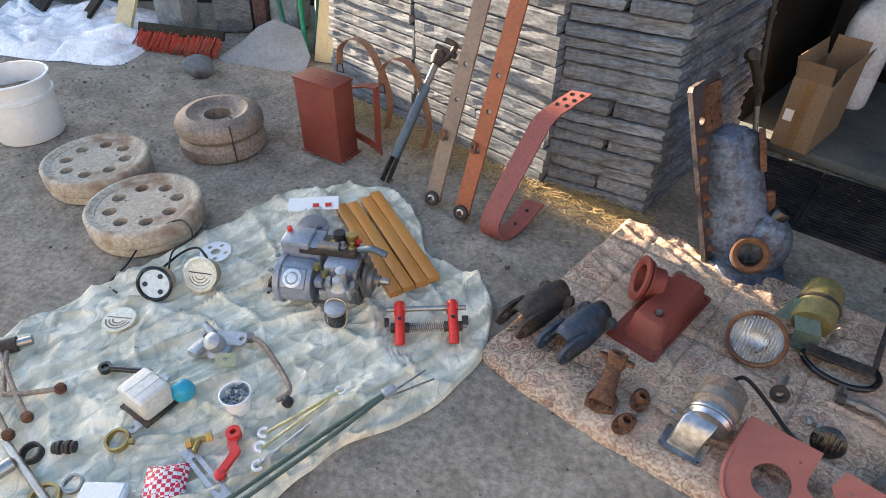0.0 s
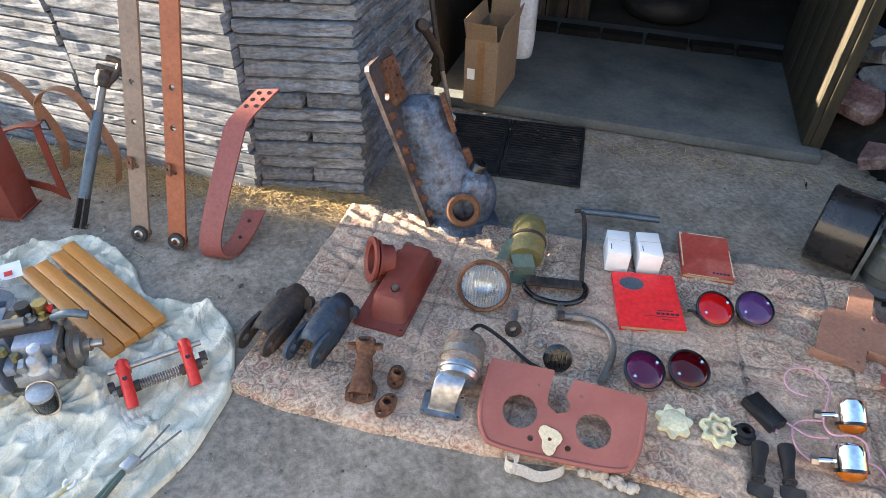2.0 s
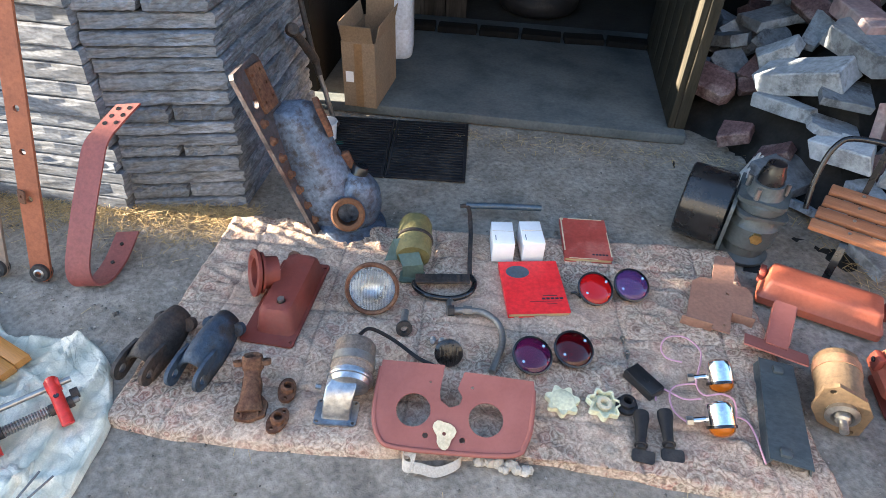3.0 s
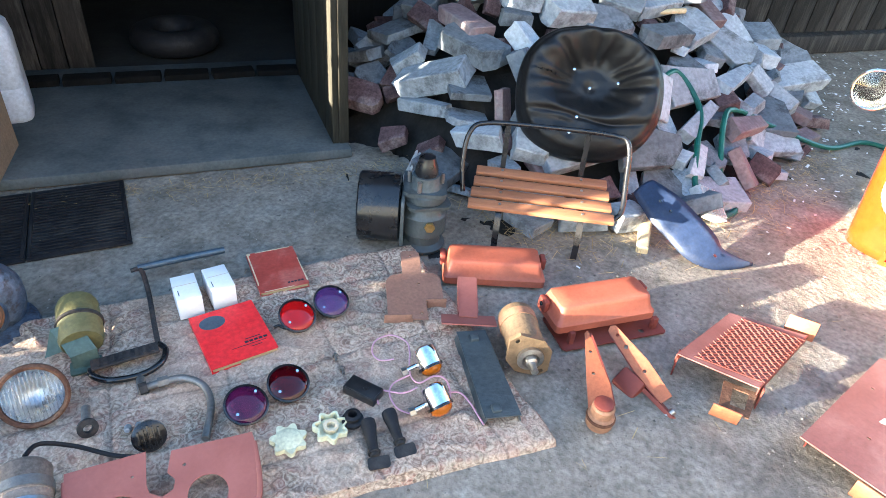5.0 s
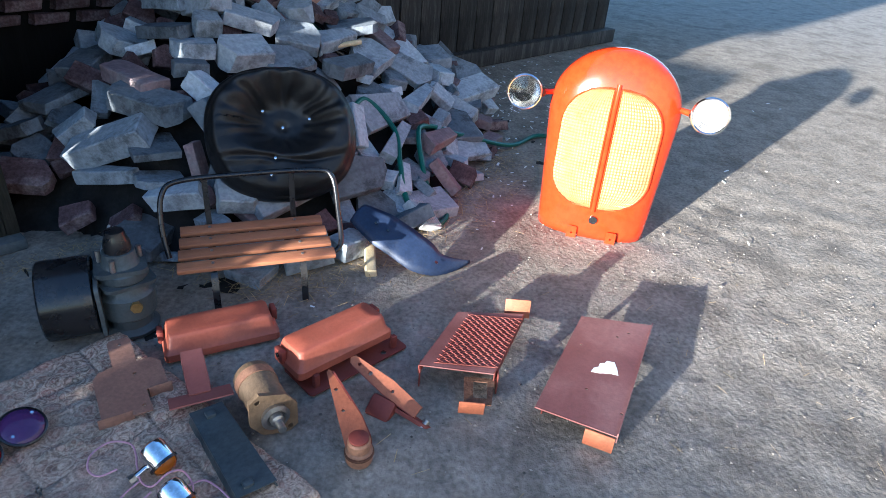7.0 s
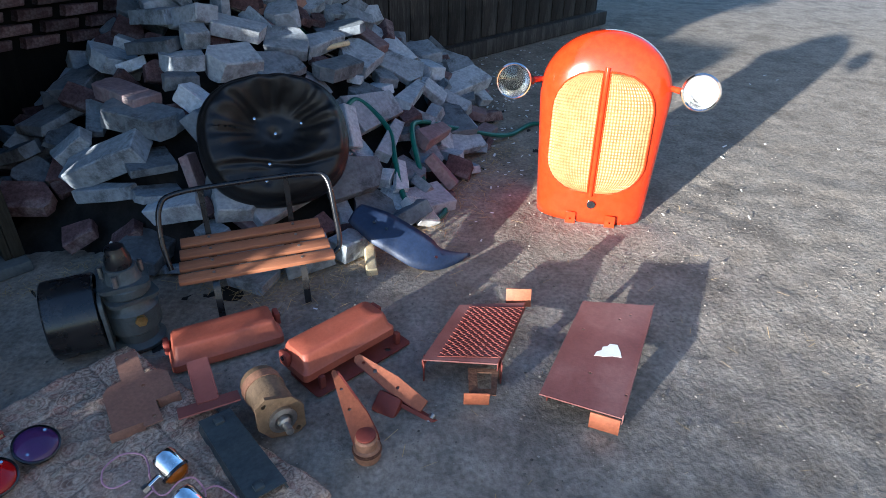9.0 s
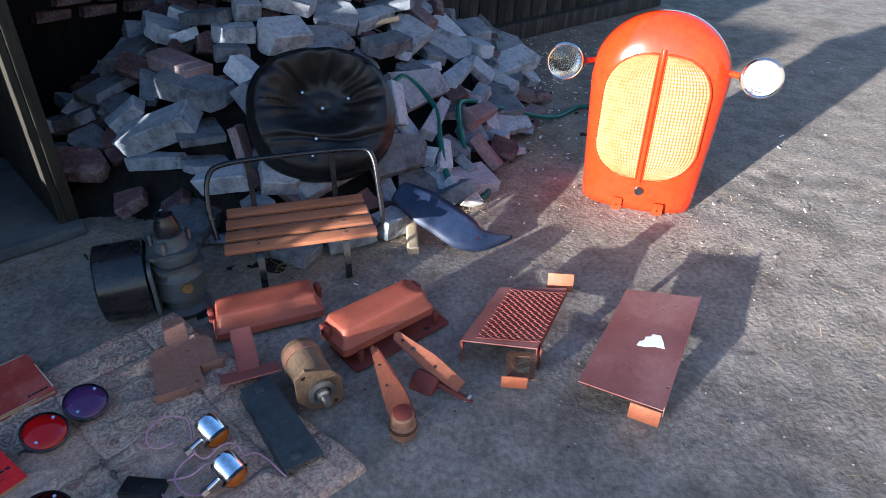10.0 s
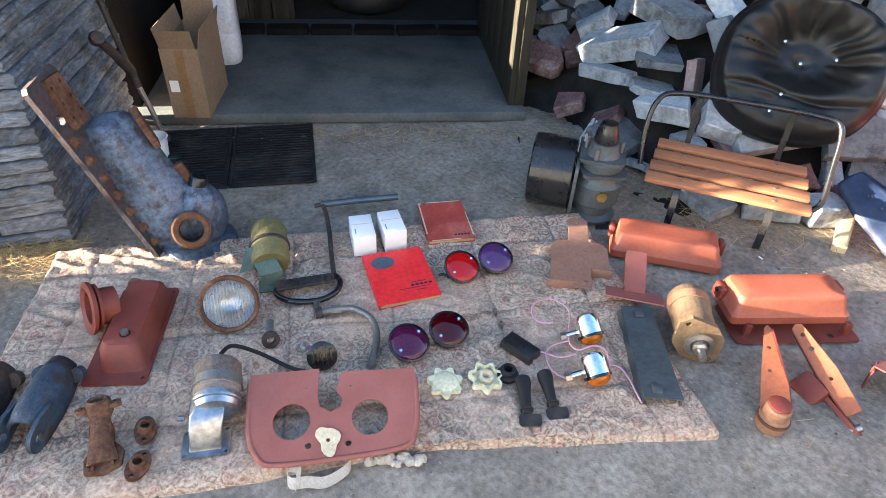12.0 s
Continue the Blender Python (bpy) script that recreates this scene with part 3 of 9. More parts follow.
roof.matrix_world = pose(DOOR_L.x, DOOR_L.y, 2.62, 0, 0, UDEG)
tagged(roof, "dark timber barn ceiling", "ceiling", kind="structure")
# overhang out of view, added to darken the doorway and the heap
eave = part("roof_eave", box(B(), 17.0, 1.72, 0.08, at(1.9, -0.86)), "darkwood")
eave.matrix_world = pose(DOOR_L.x, DOOR_L.y, 2.5, -6, 0, UDEG)
tagged(eave, "unseen dark eave added to shade the doorway and heap", "roof", kind="structure")
# concrete doorstep slab and the floor behind it
slab_l = Vector((1.625, 2.835, 0))
ob = part("doorstep", box(B(), 1.93, 1.4, 0.055, at(0.965, 0.70), 0.012), "concrete")
ob.matrix_world = pose(slab_l.x, slab_l.y, 0, 0, 0, UDEG)
tagged(ob, "worn grey concrete doorstep slab", "doorstep", kind="structure")
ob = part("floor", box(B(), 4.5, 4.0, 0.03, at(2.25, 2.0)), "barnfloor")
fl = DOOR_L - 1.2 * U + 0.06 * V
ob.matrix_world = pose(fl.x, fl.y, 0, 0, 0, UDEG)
tagged(ob, "barn floor coloured dark for the shade inside", "floor", kind="structure")

# low wall across the yard, out of view, added to shade the near ground
LOWN, LOWS = (-5.0, 2.16), -12.5
sun_u, sun_n = Vector((0.8195, -0.5731, 0)), Vector((0.5731, 0.8195, 0))
c = sun_u * LOWS + sun_n * sum(LOWN) / 2
ob = part("yard_wall", box(B(), 0.2, LOWN[1] - LOWN[0], 2.25, I4, 0.01), "slab")
ob.matrix_world = pose(c.x, c.y, 0, 0, 0, math.degrees(math.atan2(sun_u.y, sun_u.x)))
tagged(ob, "unseen grey wall added to shade the near ground", "wall", kind="structure")


# unseen wall added behind the camera to cut low sky light and deepen contrast
ob = part("wall_house", box(B(), 16.0, 0.3, 4.6, I4, 0.01), "plaster")
ob.matrix_world = pose(2.0, -5.2, 0, 0, 0, UDEG + 22)
tagged(ob, "unseen grey rendered wall added to cut low sky light", "wall", kind="structure")

# ---- stacks of slabs ----
def slab_mesh(w, d, h, seed, shear=0.0, rough=1.0):
    """One rough slab, front edge at y = 0: broken outline, split layers and knocked-off corners."""
    r = random.Random(seed)
    line = [(w * i / 13, 0.0, 0, -1) for i in range(13)] + [(w + shear * d * i / 12, d * i / 12, 1, -0.2) for i in range(13)]
    line += [(w * k + shear * d, d, 0, 1) for k in (0.66, 0.33, 0.0)] + [(shear * d * 0.5, d * 0.5, -1, 0)]
    levels = (0.0, 0.1, 0.3, 0.55, 0.75, 0.93, 1.0)
    me = bpy.data.meshes.new("slab")
    vs, fs, n = [], [], len(line)
    ledge = r.choice((2, 3, 4))
    for k, f in enumerate(levels):
        for i, (x, y, nx, ny) in enumerate(line):
            g = 0.006 * noise.noise(Vector((i * 0.5, seed * 3.7, k * 0.6))) + 0.0035 * r.uniform(-1, 1)
            if k in (0, len(levels) - 1):
                g -= 0.011 + 0.008 * abs(noise.noise(Vector((i * 0.8, seed * 1.3, k))))
            if k >= ledge and noise.noise(Vector((i * 0.35, seed * 2.1, 5))) > 0.12:
                g -= 0.012
            if i in (0, 13):
                g -= 0.006 * r.random()
            g *= rough
            z = h * f + (0.0035 * noise.noise(Vector((i * 0.6, seed, 9))) if 0 < f else 0.0)
            vs.append((x + nx * g, y + ny * g, z))
    for k in range(len(levels) - 1):
        for i in range(n):
            j = (i + 1) % n
            fs.append((k * n + i, k * n + j, (k + 1) * n + j, (k + 1) * n + i))
    fs += [tuple(range(n - 1, -1, -1)), tuple((len(levels) - 1) * n + i for i in range(n))]
    me.from_pydata(vs, [], fs)
    me.materials.append(M["slab"])
    return me


def slab_stack(x0, y0, x1, y1, depth, height, seed, label, split=0.25, shear=0.0, rough=1.0):
    r = random.Random(seed)
    w = math.hypot(x1 - x0, y1 - y0)
    ang = math.degrees(math.atan2(y1 - y0, x1 - x0))
    st = thing("slab_stack", x0, y0, 0, ang, label, "slab stack", "stacks of slabs beside the barn door")
    whole = [slab_mesh(w, depth, 0.05, seed * 20 + k, shear, rough) for k in range(9)]
    halves = [slab_mesh(w * 0.485, depth, 0.05, seed * 20 + 10 + k, shear, rough) for k in range(4)]
    z = 0.0
    while z < height:
        h = r.uniform(0.72, 1.36)
        pieces = [(0.0, r.choice(whole))] if r.random() > split else [(0.0, r.choice(halves)), (w * 0.515, r.choice(halves))]
        for dx, me in pieces:
            o = new("slab", me)
            o.parent = st
            o.matrix_local = pose(dx + r.uniform(-0.012, 0.012), r.uniform(-0.008, 0.008), z + (0 if len(pieces) == 1 else r.uniform(0, 0.002)), r.uniform(-0.35, 0.35) * rough, 0, r.uniform(-1.0, 1.0) * rough) @ Matrix.Diagonal((1, 1, h, 1))
        z += 0.05 * h + 0.0055
    return st


slab_stack(0.72, 2.265, 1.125, 2.10, 0.86, 1.25, 1, "tall stack of rough grey concrete slabs by the doorway", 0.12, 0.263)
slab_stack(0.07, 2.74, 0.695, 2.245, 0.5, 1.25, 2, "stack of rough grey-buff slabs beside another stack", 0.08, 0.0, 0.25)
slab_stack(-0.46, 3.17, 0.055, 2.755, 0.5, 1.25, 3, "stack of rough grey slabs behind a red box", 0.08, 0.0, 0.25)

# ---- barn door leaf, posts, boards ----
leaf_a, leaf_b = Vector((3.15, 1.77, 0)), Vector((3.83, 2.66, 0))
dang = math.degrees(math.atan2((leaf_b - leaf_a).y, (leaf_b - leaf_a).x))
leaf = thing("door_1", leaf_a.x, leaf_a.y, 0.057, dang, "open barn door of weathered brown boards", "door")
leaf["kind"] = "structure"
dl = (leaf_b - leaf_a).length
nb = 6
for i in range(nb):
    bm = box(B(), dl / nb - 0.006, 0.03, 1.9 + R_.uniform(-0.01, 0.01), at(dl * (i + 0.5) / nb, 0), 0.003)
    part("board", bm, "doorwood", leaf)
for z in (0.3, 1.5):
    part("ledge", box(B(), dl - 0.1, 0.03, 0.12, at(dl / 2, -0.031, z), 0.004), "doorwood", leaf)
part("stile", box(B(), 0.07, 0.05, 1.9, at(0.035, -0.042), 0.005), "doorwood", leaf)
# interior: threshold bricks, plank panel, canister
for i in range(6):
    p = DOOR_L + (0.18 + i * 0.27) * U - 0.1 * V
    # bricks get the near-black shade colour instead of brick red
    o = part("threshold_brick", jitter(box(B(), 0.25, 0.11, 0.05, I4, 0.008), 0.002), "shadeblack")
    o.matrix_world = pose(p.x, p.y, 0.042, 0, 0, UDEG + R_.uniform(-4, 4))
    tagged(o, "brick laid as a barn threshold, coloured near black for shade", "brick", "threshold bricks")
pan = thing("wooden_panel", 2.72, 3.78, 0.03, UDEG + 6, "dark plank panel standing inside the barn doorway", "panel")
for i in range(3):
    part("board", box(B(), 0.14, 0.03, 1.2, at(i * 0.146, 0), 0.003), "darkwood", pan)
# near-black wall added in the dark gap left of the doorway, blocks the sun
pw = Vector((1.66, 2.92, 0))
ob = part("wall_porch", box(B(), 0.12, 1.9, 2.6, at(-0.0, 0.95), 0.004), "shadeblack")
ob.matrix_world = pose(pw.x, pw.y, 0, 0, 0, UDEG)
tagged(ob, "near-black wall added to keep sun off the doorway", "wall", kind="structure")
# hidden wall added to stop sun reaching the doorstep behind the stacks
ustrip("wall_return", pw - 1.56 * U + 0.02 * V, 1.5, 0.1, 2.6, "shadeblack", "unseen dark wall added behind the slab stacks to stop sun", "wall")


def ribbon(bm, pts, side, width, thick):
    """Flat strip along pts, wide along side."""
    P = [Vector(p) for p in pts]
    s = Vector(side).normalized() * width / 2
    rings = []
    for i, p in enumerate(P):
        d = (P[min(i + 1, len(P) - 1)] - P[max(i - 1, 0)]).normalized()
        n = d.cross(s).normalized() * thick / 2
        rings.append([bm.verts.new(p + a) for a in (s + n, s - n, -s - n, -s + n)])
    for a, b in zip(rings, rings[1:]):
        for k in range(4):
            bm.faces.new((a[k], b[k], b[(k + 1) % 4], a[(k + 1) % 4]))
    bm.faces.new(rings[0][::-1])
    bm.faces.new(rings[-1])
    return bm


# ---- quilt ----
def quilt():
    A, Bq, C, D = Vector((0.485, 1.245, 0)), Vector((1.045, 2.03, 0)), Vector((2.70, 0.985, 0)), Vector((2.13, 0.09, 0))
    n, m = 250, 125
    vs, fs = [], []
    for j in range(m + 1):
        for i in range(n + 1):
            a, b = i / n, j / m
            p = (A * (1 - a) + D * a) * (1 - b) + (Bq * (1 - a) + C * a) * b
            e = min(a * 2.0, (1 - a) * 2.0, b * 0.96, (1 - b) * 0.96)
            w = Vector((noise.noise(p * 3.1), noise.noise(p * 3.1 + Vector((9, 2, 0))), 0)) * 0.018
            w += Vector((noise.noise(p * 11), noise.noise(p * 11 + Vector((5, 5, 0))), 0)) * 0.005
            if b < 0.02:
                w += Vector((-0.6, -0.8, 0)) * 0.025 * math.sin(a * 7.5)
            p = p + w
            seam = min(abs((a * 6) % 1 - 0.5) * 0.33, abs((b * 3) % 1 - 0.5) * 0.32)
            z = 0.022 + 0.006 * noise.noise(p * 5) + 0.004 * abs(noise.noise(p * 14)) + 0.0025 * noise.noise(p * 33)
            z += -0.006 * math.exp(-(seam / 0.007) ** 2) + 0.007 * (1 - abs(noise.noise(Vector((p.x * 7 - p.y * 4, p.x * 5 + p.y * 9, 4))))) ** 7
            if a < 0.3 and b > 0.45:
                k = min(1.0, (0.3 - a) / 0.12) * min(1.0, (b - 0.45) / 0.15)
                z += k * 0.014 * (1 - abs(noise.noise(Vector((p.x * 13 + p.y * 9, p.y * 4 - p.x * 3, 1))))) ** 5 + k * 0.005 * abs(noise.noise(p * 27))
            z *= min(1, (e / 0.02) ** 0.5) if e < 0.02 else 1
            vs.append((p.x, p.y, z + (0.001 if e > 0 else -0.008)))
    for j in range(m):
        for i in range(n):
            k = j * (n + 1) + i
            fs.append((k, k + 1, k + n + 2, k + n + 1))
    me = bpy.data.meshes.new("quilt")
    me.from_pydata(vs, [], fs)
    me.shade_smooth()
    uvl = me.uv_layers.new(name="seams")
    for lp in me.loops:
        i, j = lp.vertex_index % (n + 1), lp.vertex_index // (n + 1)
        uvl.data[lp.index].uv = (6 * i / n, 3 * j / m)
    me.materials.append(M["rug"])
    tagged(new("quilt", me), "worn quilt with a faded pink paisley print, spread on soil", "quilt")


quilt()


# ---- canvas sheet ----
def canvas():
    rim = [(-1.07, 1.13), (-0.9, 1.38), (-0.726, 1.621), (-0.57, 1.83), (-0.408, 2.024), (-0.27, 2.1), (-0.141, 2.153), (0.0, 2.15), (0.08, 2.11), (0.2, 1.93), (0.252, 1.74), (0.36, 1.66), (0.469, 1.60), (0.52, 1.47),
           (0.50, 1.255), (0.401, 1.065), (0.27, 0.95), (0.134, 0.878), (0.05, 0.77), (-0.03, 0.66), (-0.2, 0.5), (-0.6, 0.38), (-1.0, 0.45), (-1.22, 0.8)]
    o = Vector((-0.3, 1.22, 0))
    loop = smooth_path([(x, y, 0) for x, y in rim], 12, True)
    rings, n = 120, len(loop)
    vs, fs = [], []
    for k in range(rings + 1):
        f = (k + 0.3) / (rings + 0.3)
        for i, q in enumerate(loop):
            p = o + (q - o) * f
            p += Vector((noise.noise(p * 6), noise.noise(p * 6 + Vector((3, 8, 1))), 0)) * 0.012 * f
            d1 = p.x * 0.75 + p.y * 0.66
            d2 = p.x * -0.66 + p.y * 0.75
            warp = 0.5 * noise.noise(p * 2.2)
            crease = (1 - abs(noise.noise(Vector((d2 * 7 + warp, d1 * 1.7, 0.3))))) ** 14 * 0.026 + (1 - abs(noise.noise(Vector((d1 * 6 + 4, d2 * 2.6 + warp, 2.3))))) ** 14 * 0.02
            d3, d4 = p.x * 0.97 + p.y * 0.24, p.x * -0.24 + p.y * 0.97
            crease += (1 - abs(noise.noise(Vector((d3 * 4 + warp, d4 * 16, 6))))) ** 9 * 0.011 + (1 - abs(noise.noise(Vector((d2 * 19 + 2, d1 * 5 + warp, 8))))) ** 9 * 0.009
            z = 0.006 + crease + 0.002 * noise.noise(p * 26)
            if k > rings - 7:
                z += 0.018 * max(0, noise.noise(Vector((i * 0.11, 0, 4)))) * (1 - abs(k - (rings - 3)) / 4 if abs(k - (rings - 3)) < 4 else 0)
            if k == rings:
                z = -0.004
            vs.append((p.x, p.y, z))
    for k in range(rings):
        for i in range(n):
            j = (i + 1) % n
            fs.append((k * n + i, k * n + j, (k + 1) * n + j, (k + 1) * n + i))
    vs.append((o.x, o.y, 0.012))
    fs += [(len(vs) - 1, (i + 1) % n, i)[::-1] for i in range(n)]
    me = bpy.data.meshes.new("canvas_sheet")
    me.from_pydata(vs, [], fs)
    me.shade_smooth()
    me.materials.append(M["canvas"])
    tagged(new("canvas_sheet", me), "creased pale green-grey canvas sheet spread on soil", "canvas")


canvas()

# ---- rubble heap ----
FRONT = [(1.45, 3.35), (1.75, 3.2), (1.95, 2.75), (2.1, 2.42), (2.56, 2.36), (3.0, 2.36), (3.4, 2.42), (3.75, 2.55), (4.5, 3.0), (5.2, 3.7), (5.6, 4.4)]


def front_w(u):
    for (a, wa), (b, wb) in zip(FRONT, FRONT[1:]):
        if a <= u <= b:
            return wa + (wb - wa) * (u - a) / (b - a)
    return 4.4


def heap_z(x, y):
    u, w = 0.8 * x - 0.6 * y, 0.6 * x + 0.8 * y
    top = min(1.25, max(0.12, 0.2 + (u - 1.6) * 0.65)) if u < 3.2 else max(0.15, 1.25 - (u - 3.2) * 0.75)
    top -= max(0.0, w - 3.9) * 0.42 * max(0.0, min(1.0, 3.2 - u))
    return max(0.0, min((w - front_w(u)) * 0.72, top))


def chunk_mesh(name, sx, sy, sz, material, seed, ribs=False):
    """Broken block with flat faces, uneven corners and now and then a corner knocked off."""
    r = random.Random(seed)
    bm = box(B(), sx, sy, sz, at(0, 0, -sz / 2), 0.0)
    wedge = r.random() < 0.45
    for v in bm.verts:
        v.co.x *= r.uniform(0.88, 1.04)
        v.co.y *= r.uniform(0.88, 1.04)
        v.co.z *= r.uniform(0.9, 1.06)
        if wedge and v.co.x > 0:
            v.co.y *= 0.6
            v.co.z *= 0.8
    bmesh.ops.bevel(bm, geom=list(bm.edges), offset=min(sx, sy, sz) * 0.06, segments=1, affect="EDGES")
    for _ in range(r.choice((0, 1, 1, 2))):
        q = Vector((r.choice((-1, 1)) * sx, r.choice((-1, 1)) * sy, r.uniform(-0.3, 1) * sz)) * 0.5
        cut = bmesh.ops.bisect_plane(bm, geom=bm.verts[:] + bm.edges[:] + bm.faces[:], plane_co=q * r.uniform(0.58, 0.8), plane_no=q.normalized(), clear_outer=True)
        rim = [g for g in cut["geom_cut"] if isinstance(g, bmesh.types.BMEdge)]
        if len(rim) > 2:
            bmesh.ops.contextual_create(bm, geom=rim)
    bmesh.ops.triangulate(bm, faces=bm.faces)
    long_ = [e for e in bm.edges if e.calc_length() > 0.05]
    bmesh.ops.subdivide_edges(bm, edges=long_, cuts=2, use_grid_fill=True)
    bmesh.ops.triangulate(bm, faces=bm.faces)
    for v in bm.verts:
        p3 = v.co * 22 + Vector((seed, seed * 0.7, 0))
        v.co += Vector((noise.noise(p3), noise.noise(p3 + Vector((7, 3, 1))), noise.noise(p3 + Vector((2, 9, 4))))) * 0.0045
    me = bpy.data.meshes.new(name)
    bmesh.ops.recalc_face_normals(bm, faces=bm.faces)
    bm.to_mesh(me)
    bm.free()
    me.materials.append(M[material])
    return me


rk = random.Random(21)
KINDS = [("block", chunk_mesh("block", rk.uniform(0.22, 0.42), rk.uniform(0.13, 0.24), rk.uniform(0.055, 0.1), "paleblock" if k % 3 == 0 else "rubble", 40 + k)) for k in range(22)]
KINDS += [("block", chunk_mesh("block", rk.uniform(0.28, 0.42), rk.uniform(0.22, 0.3), 0.05, "rubble", 80 + k)) for k in range(6)]
KINDS += [("brick", chunk_mesh("brick", rk.uniform(0.16, 0.25), 0.12, 0.068, "brick", 60 + k)) for k in range(5)]
KINDS += [("brick", chunk_mesh("brick", 0.23, 0.12, 0.068, "pinkslab", 70 + k)) for k in range(1)]
heap = thing("rubble_heap", 3.4, 0.9, 0, 0, "heap of broken grey concrete blocks and red bricks", "rubble heap")
HI = heap.matrix_world.inverted()
PLACED = []


def lay(name, me, x, y, z, rx, ry, rz):
    o = new(name, me)
    o.parent = heap
    o.matrix_local = HI @ pose(x, y, z, rx, ry, rz)
    return o


# mound under the pieces, coloured near black to paint the shade between them
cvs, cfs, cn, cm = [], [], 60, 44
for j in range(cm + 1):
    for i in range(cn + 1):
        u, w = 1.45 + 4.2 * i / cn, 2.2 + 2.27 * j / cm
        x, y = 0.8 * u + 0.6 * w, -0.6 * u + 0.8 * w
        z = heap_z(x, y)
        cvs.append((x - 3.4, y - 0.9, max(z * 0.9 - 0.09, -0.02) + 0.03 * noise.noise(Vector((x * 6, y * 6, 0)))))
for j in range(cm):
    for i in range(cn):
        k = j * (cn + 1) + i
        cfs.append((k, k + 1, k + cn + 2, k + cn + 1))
core = stuff("rubble_core", cvs, cfs, "gapshade", "", "")
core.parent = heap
SLOPE = Vector((-0.35, -0.47, 0.81)).normalized()


def slab_at(x, y, z, run, length, width, thick, material, level):
    """One notable piece: its long side along run; level 1 lies flat, 0 lies on the slope, below 0 steeper."""
    ax = Vector(run).normalized()
    nrm = SLOPE.lerp(Vector((0, 0, 1)), level).normalized()
    nrm = (nrm - ax * nrm.dot(ax)).normalized()
    me = chunk_mesh("block", min(length, 0.42), width, thick, material, 500 + len(PLACED))
    o = new("brick" if material == "brick" else "block", me)
    o.parent = heap
    o.matrix_local = HI @ (Matrix.Translation((x, y, z)) @ Matrix((ax, nrm.cross(ax), nrm)).transposed().to_4x4())
    PLACED.append((Vector((x, y, z)), min(length, 0.42) * 0.6))


slab_at(3.80, 1.45, 0.62, (-0.52, -0.85, -0.03), 0.56, 0.15, 0.08, "pinkslab", 0.6)
slab_at(3.65, 1.30, 0.56, (-0.19, -0.98, -0.10), 0.39, 0.18, 0.1, "rubble", 0.6)
slab_at(3.49, 1.42, 0.41, (0.02, -0.92, 0.38), 0.41, 0.17, 0.11, "rubble", 0.3)
slab_at(3.42, 1.42, 0.28, (-0.13, -0.98, 0.16), 0.34, 0.1, 0.07, "rubble", 0.8)
slab_at(3.96, 1.21, 0.75, (0.54, -0.84, -0.03), 0.21, 0.14, 0.075, "rubble", 0.9)
slab_at(3.84, 1.18, 0.69, (0.64, -0.76, -0.08), 0.17, 0.12, 0.07, "rubble", 0.9)
slab_at(4.08, 1.01, 0.72, (0.71, -0.71, -0.05), 0.27, 0.17, 0.12, "paleblock", 0.3)
slab_at(4.31, 1.47, 0.90, (-0.47, -0.87, 0.12), 0.34, 0.16, 0.07, "rubble", 0.9)
slab_at(4.06, 1.39, 0.80, (-0.33, -0.93, 0.14), 0.30, 0.14, 0.06, "rubble", 0.8)
slab_at(4.11, 1.20, 0.84, (0.67, -0.74, -0.05), 0.14, 0.12, 0.1, "rubble", 0.5)
slab_at(4.32, 1.05, 0.84, (0.47, -0.84, -0.27), 0.30, 0.16, 0.07, "paleblock", 0.6)
slab_at(4.35, 0.35, 0.42, (0.87, -0.49, -0.05), 0.52, 0.26, 0.06, "paleblock", -0.25)
slab_at(4.22, 0.23, 0.30, (0.96, -0.13, 0.25), 0.46, 0.1, 0.06, "rubble", -0.1)
slab_at(3.83, 0.36, 0.24, (0.70, -0.70, -0.10), 0.37, 0.26, 0.06, "rubble", -0.3)
slab_at(4.48, 0.02, 0.24, (0.92, -0.37, -0.08), 0.34, 0.13, 0.08, "pinkslab", 0.3)
slab_at(3.98, 0.14, 0.17, (0.89, 0.16, 0.42), 0.24, 0.09, 0.04, "paleblock", -0.2)
slab_at(3.40, 1.79, 0.24, (0.31, -0.94, -0.11), 0.23, 0.17, 0.07, "brick", 0.1)
slab_at(3.65, 1.95, 0.37, (-0.09, -0.94, 0.33), 0.25, 0.14, 0.06, "rubble", 0.9)
slab_at(3.56, 1.63, 0.43, (0.20, -0.77, 0.61), 0.22, 0.1, 0.07, "rubble", 0.5)
slab_at(3.33, 1.03, 0.27, (-0.02, -0.98, 0.20), 0.27, 0.13, 0.09, "paleblock", 0.5)
slab_at(3.38, 0.80, 0.27, (0.49, -0.85, -0.18), 0.18, 0.14, 0.09, "paleblock", 0.2)
slab_at(4.74, 0.18, 0.40, (0.99, -0.17, 0.04), 0.47, 0.12, 0.07, "rubble", 0.5)
slab_at(3.32, 1.53, 0.11, (0.33, -0.87, 0.36), 0.15, 0.14, 0.07, "brick", 0.4)
slab_at(4.47, 0.56, 0.61, (0.89, -0.46, 0.01), 0.30, 0.14, 0.08, "rubble", 0.6)
slab_at(3.29, 0.67, 0.075, (0.4, -0.9, 0.05), 0.2, 0.16, 0.11, "paleblock", 0.7)
slab_at(3.31, 0.47, 0.07, (0.5, -0.8, 0.1), 0.22, 0.14, 0.1, "paleblock", 0.5)
slab_at(3.43, 0.31, 0.06, (0.8, -0.6, 0.0), 0.15, 0.13, 0.1, "rubble", 0.9)
slab_at(3.24, 0.86, 0.07, (0.3, -0.9, 0.2), 0.18, 0.14, 0.1, "rubble", 0.6)
slab_at(4.97, 0.07, 0.35, (0.01, -0.76, -0.64), 0.18, 0.12, 0.06, "paleblock", 0.2)

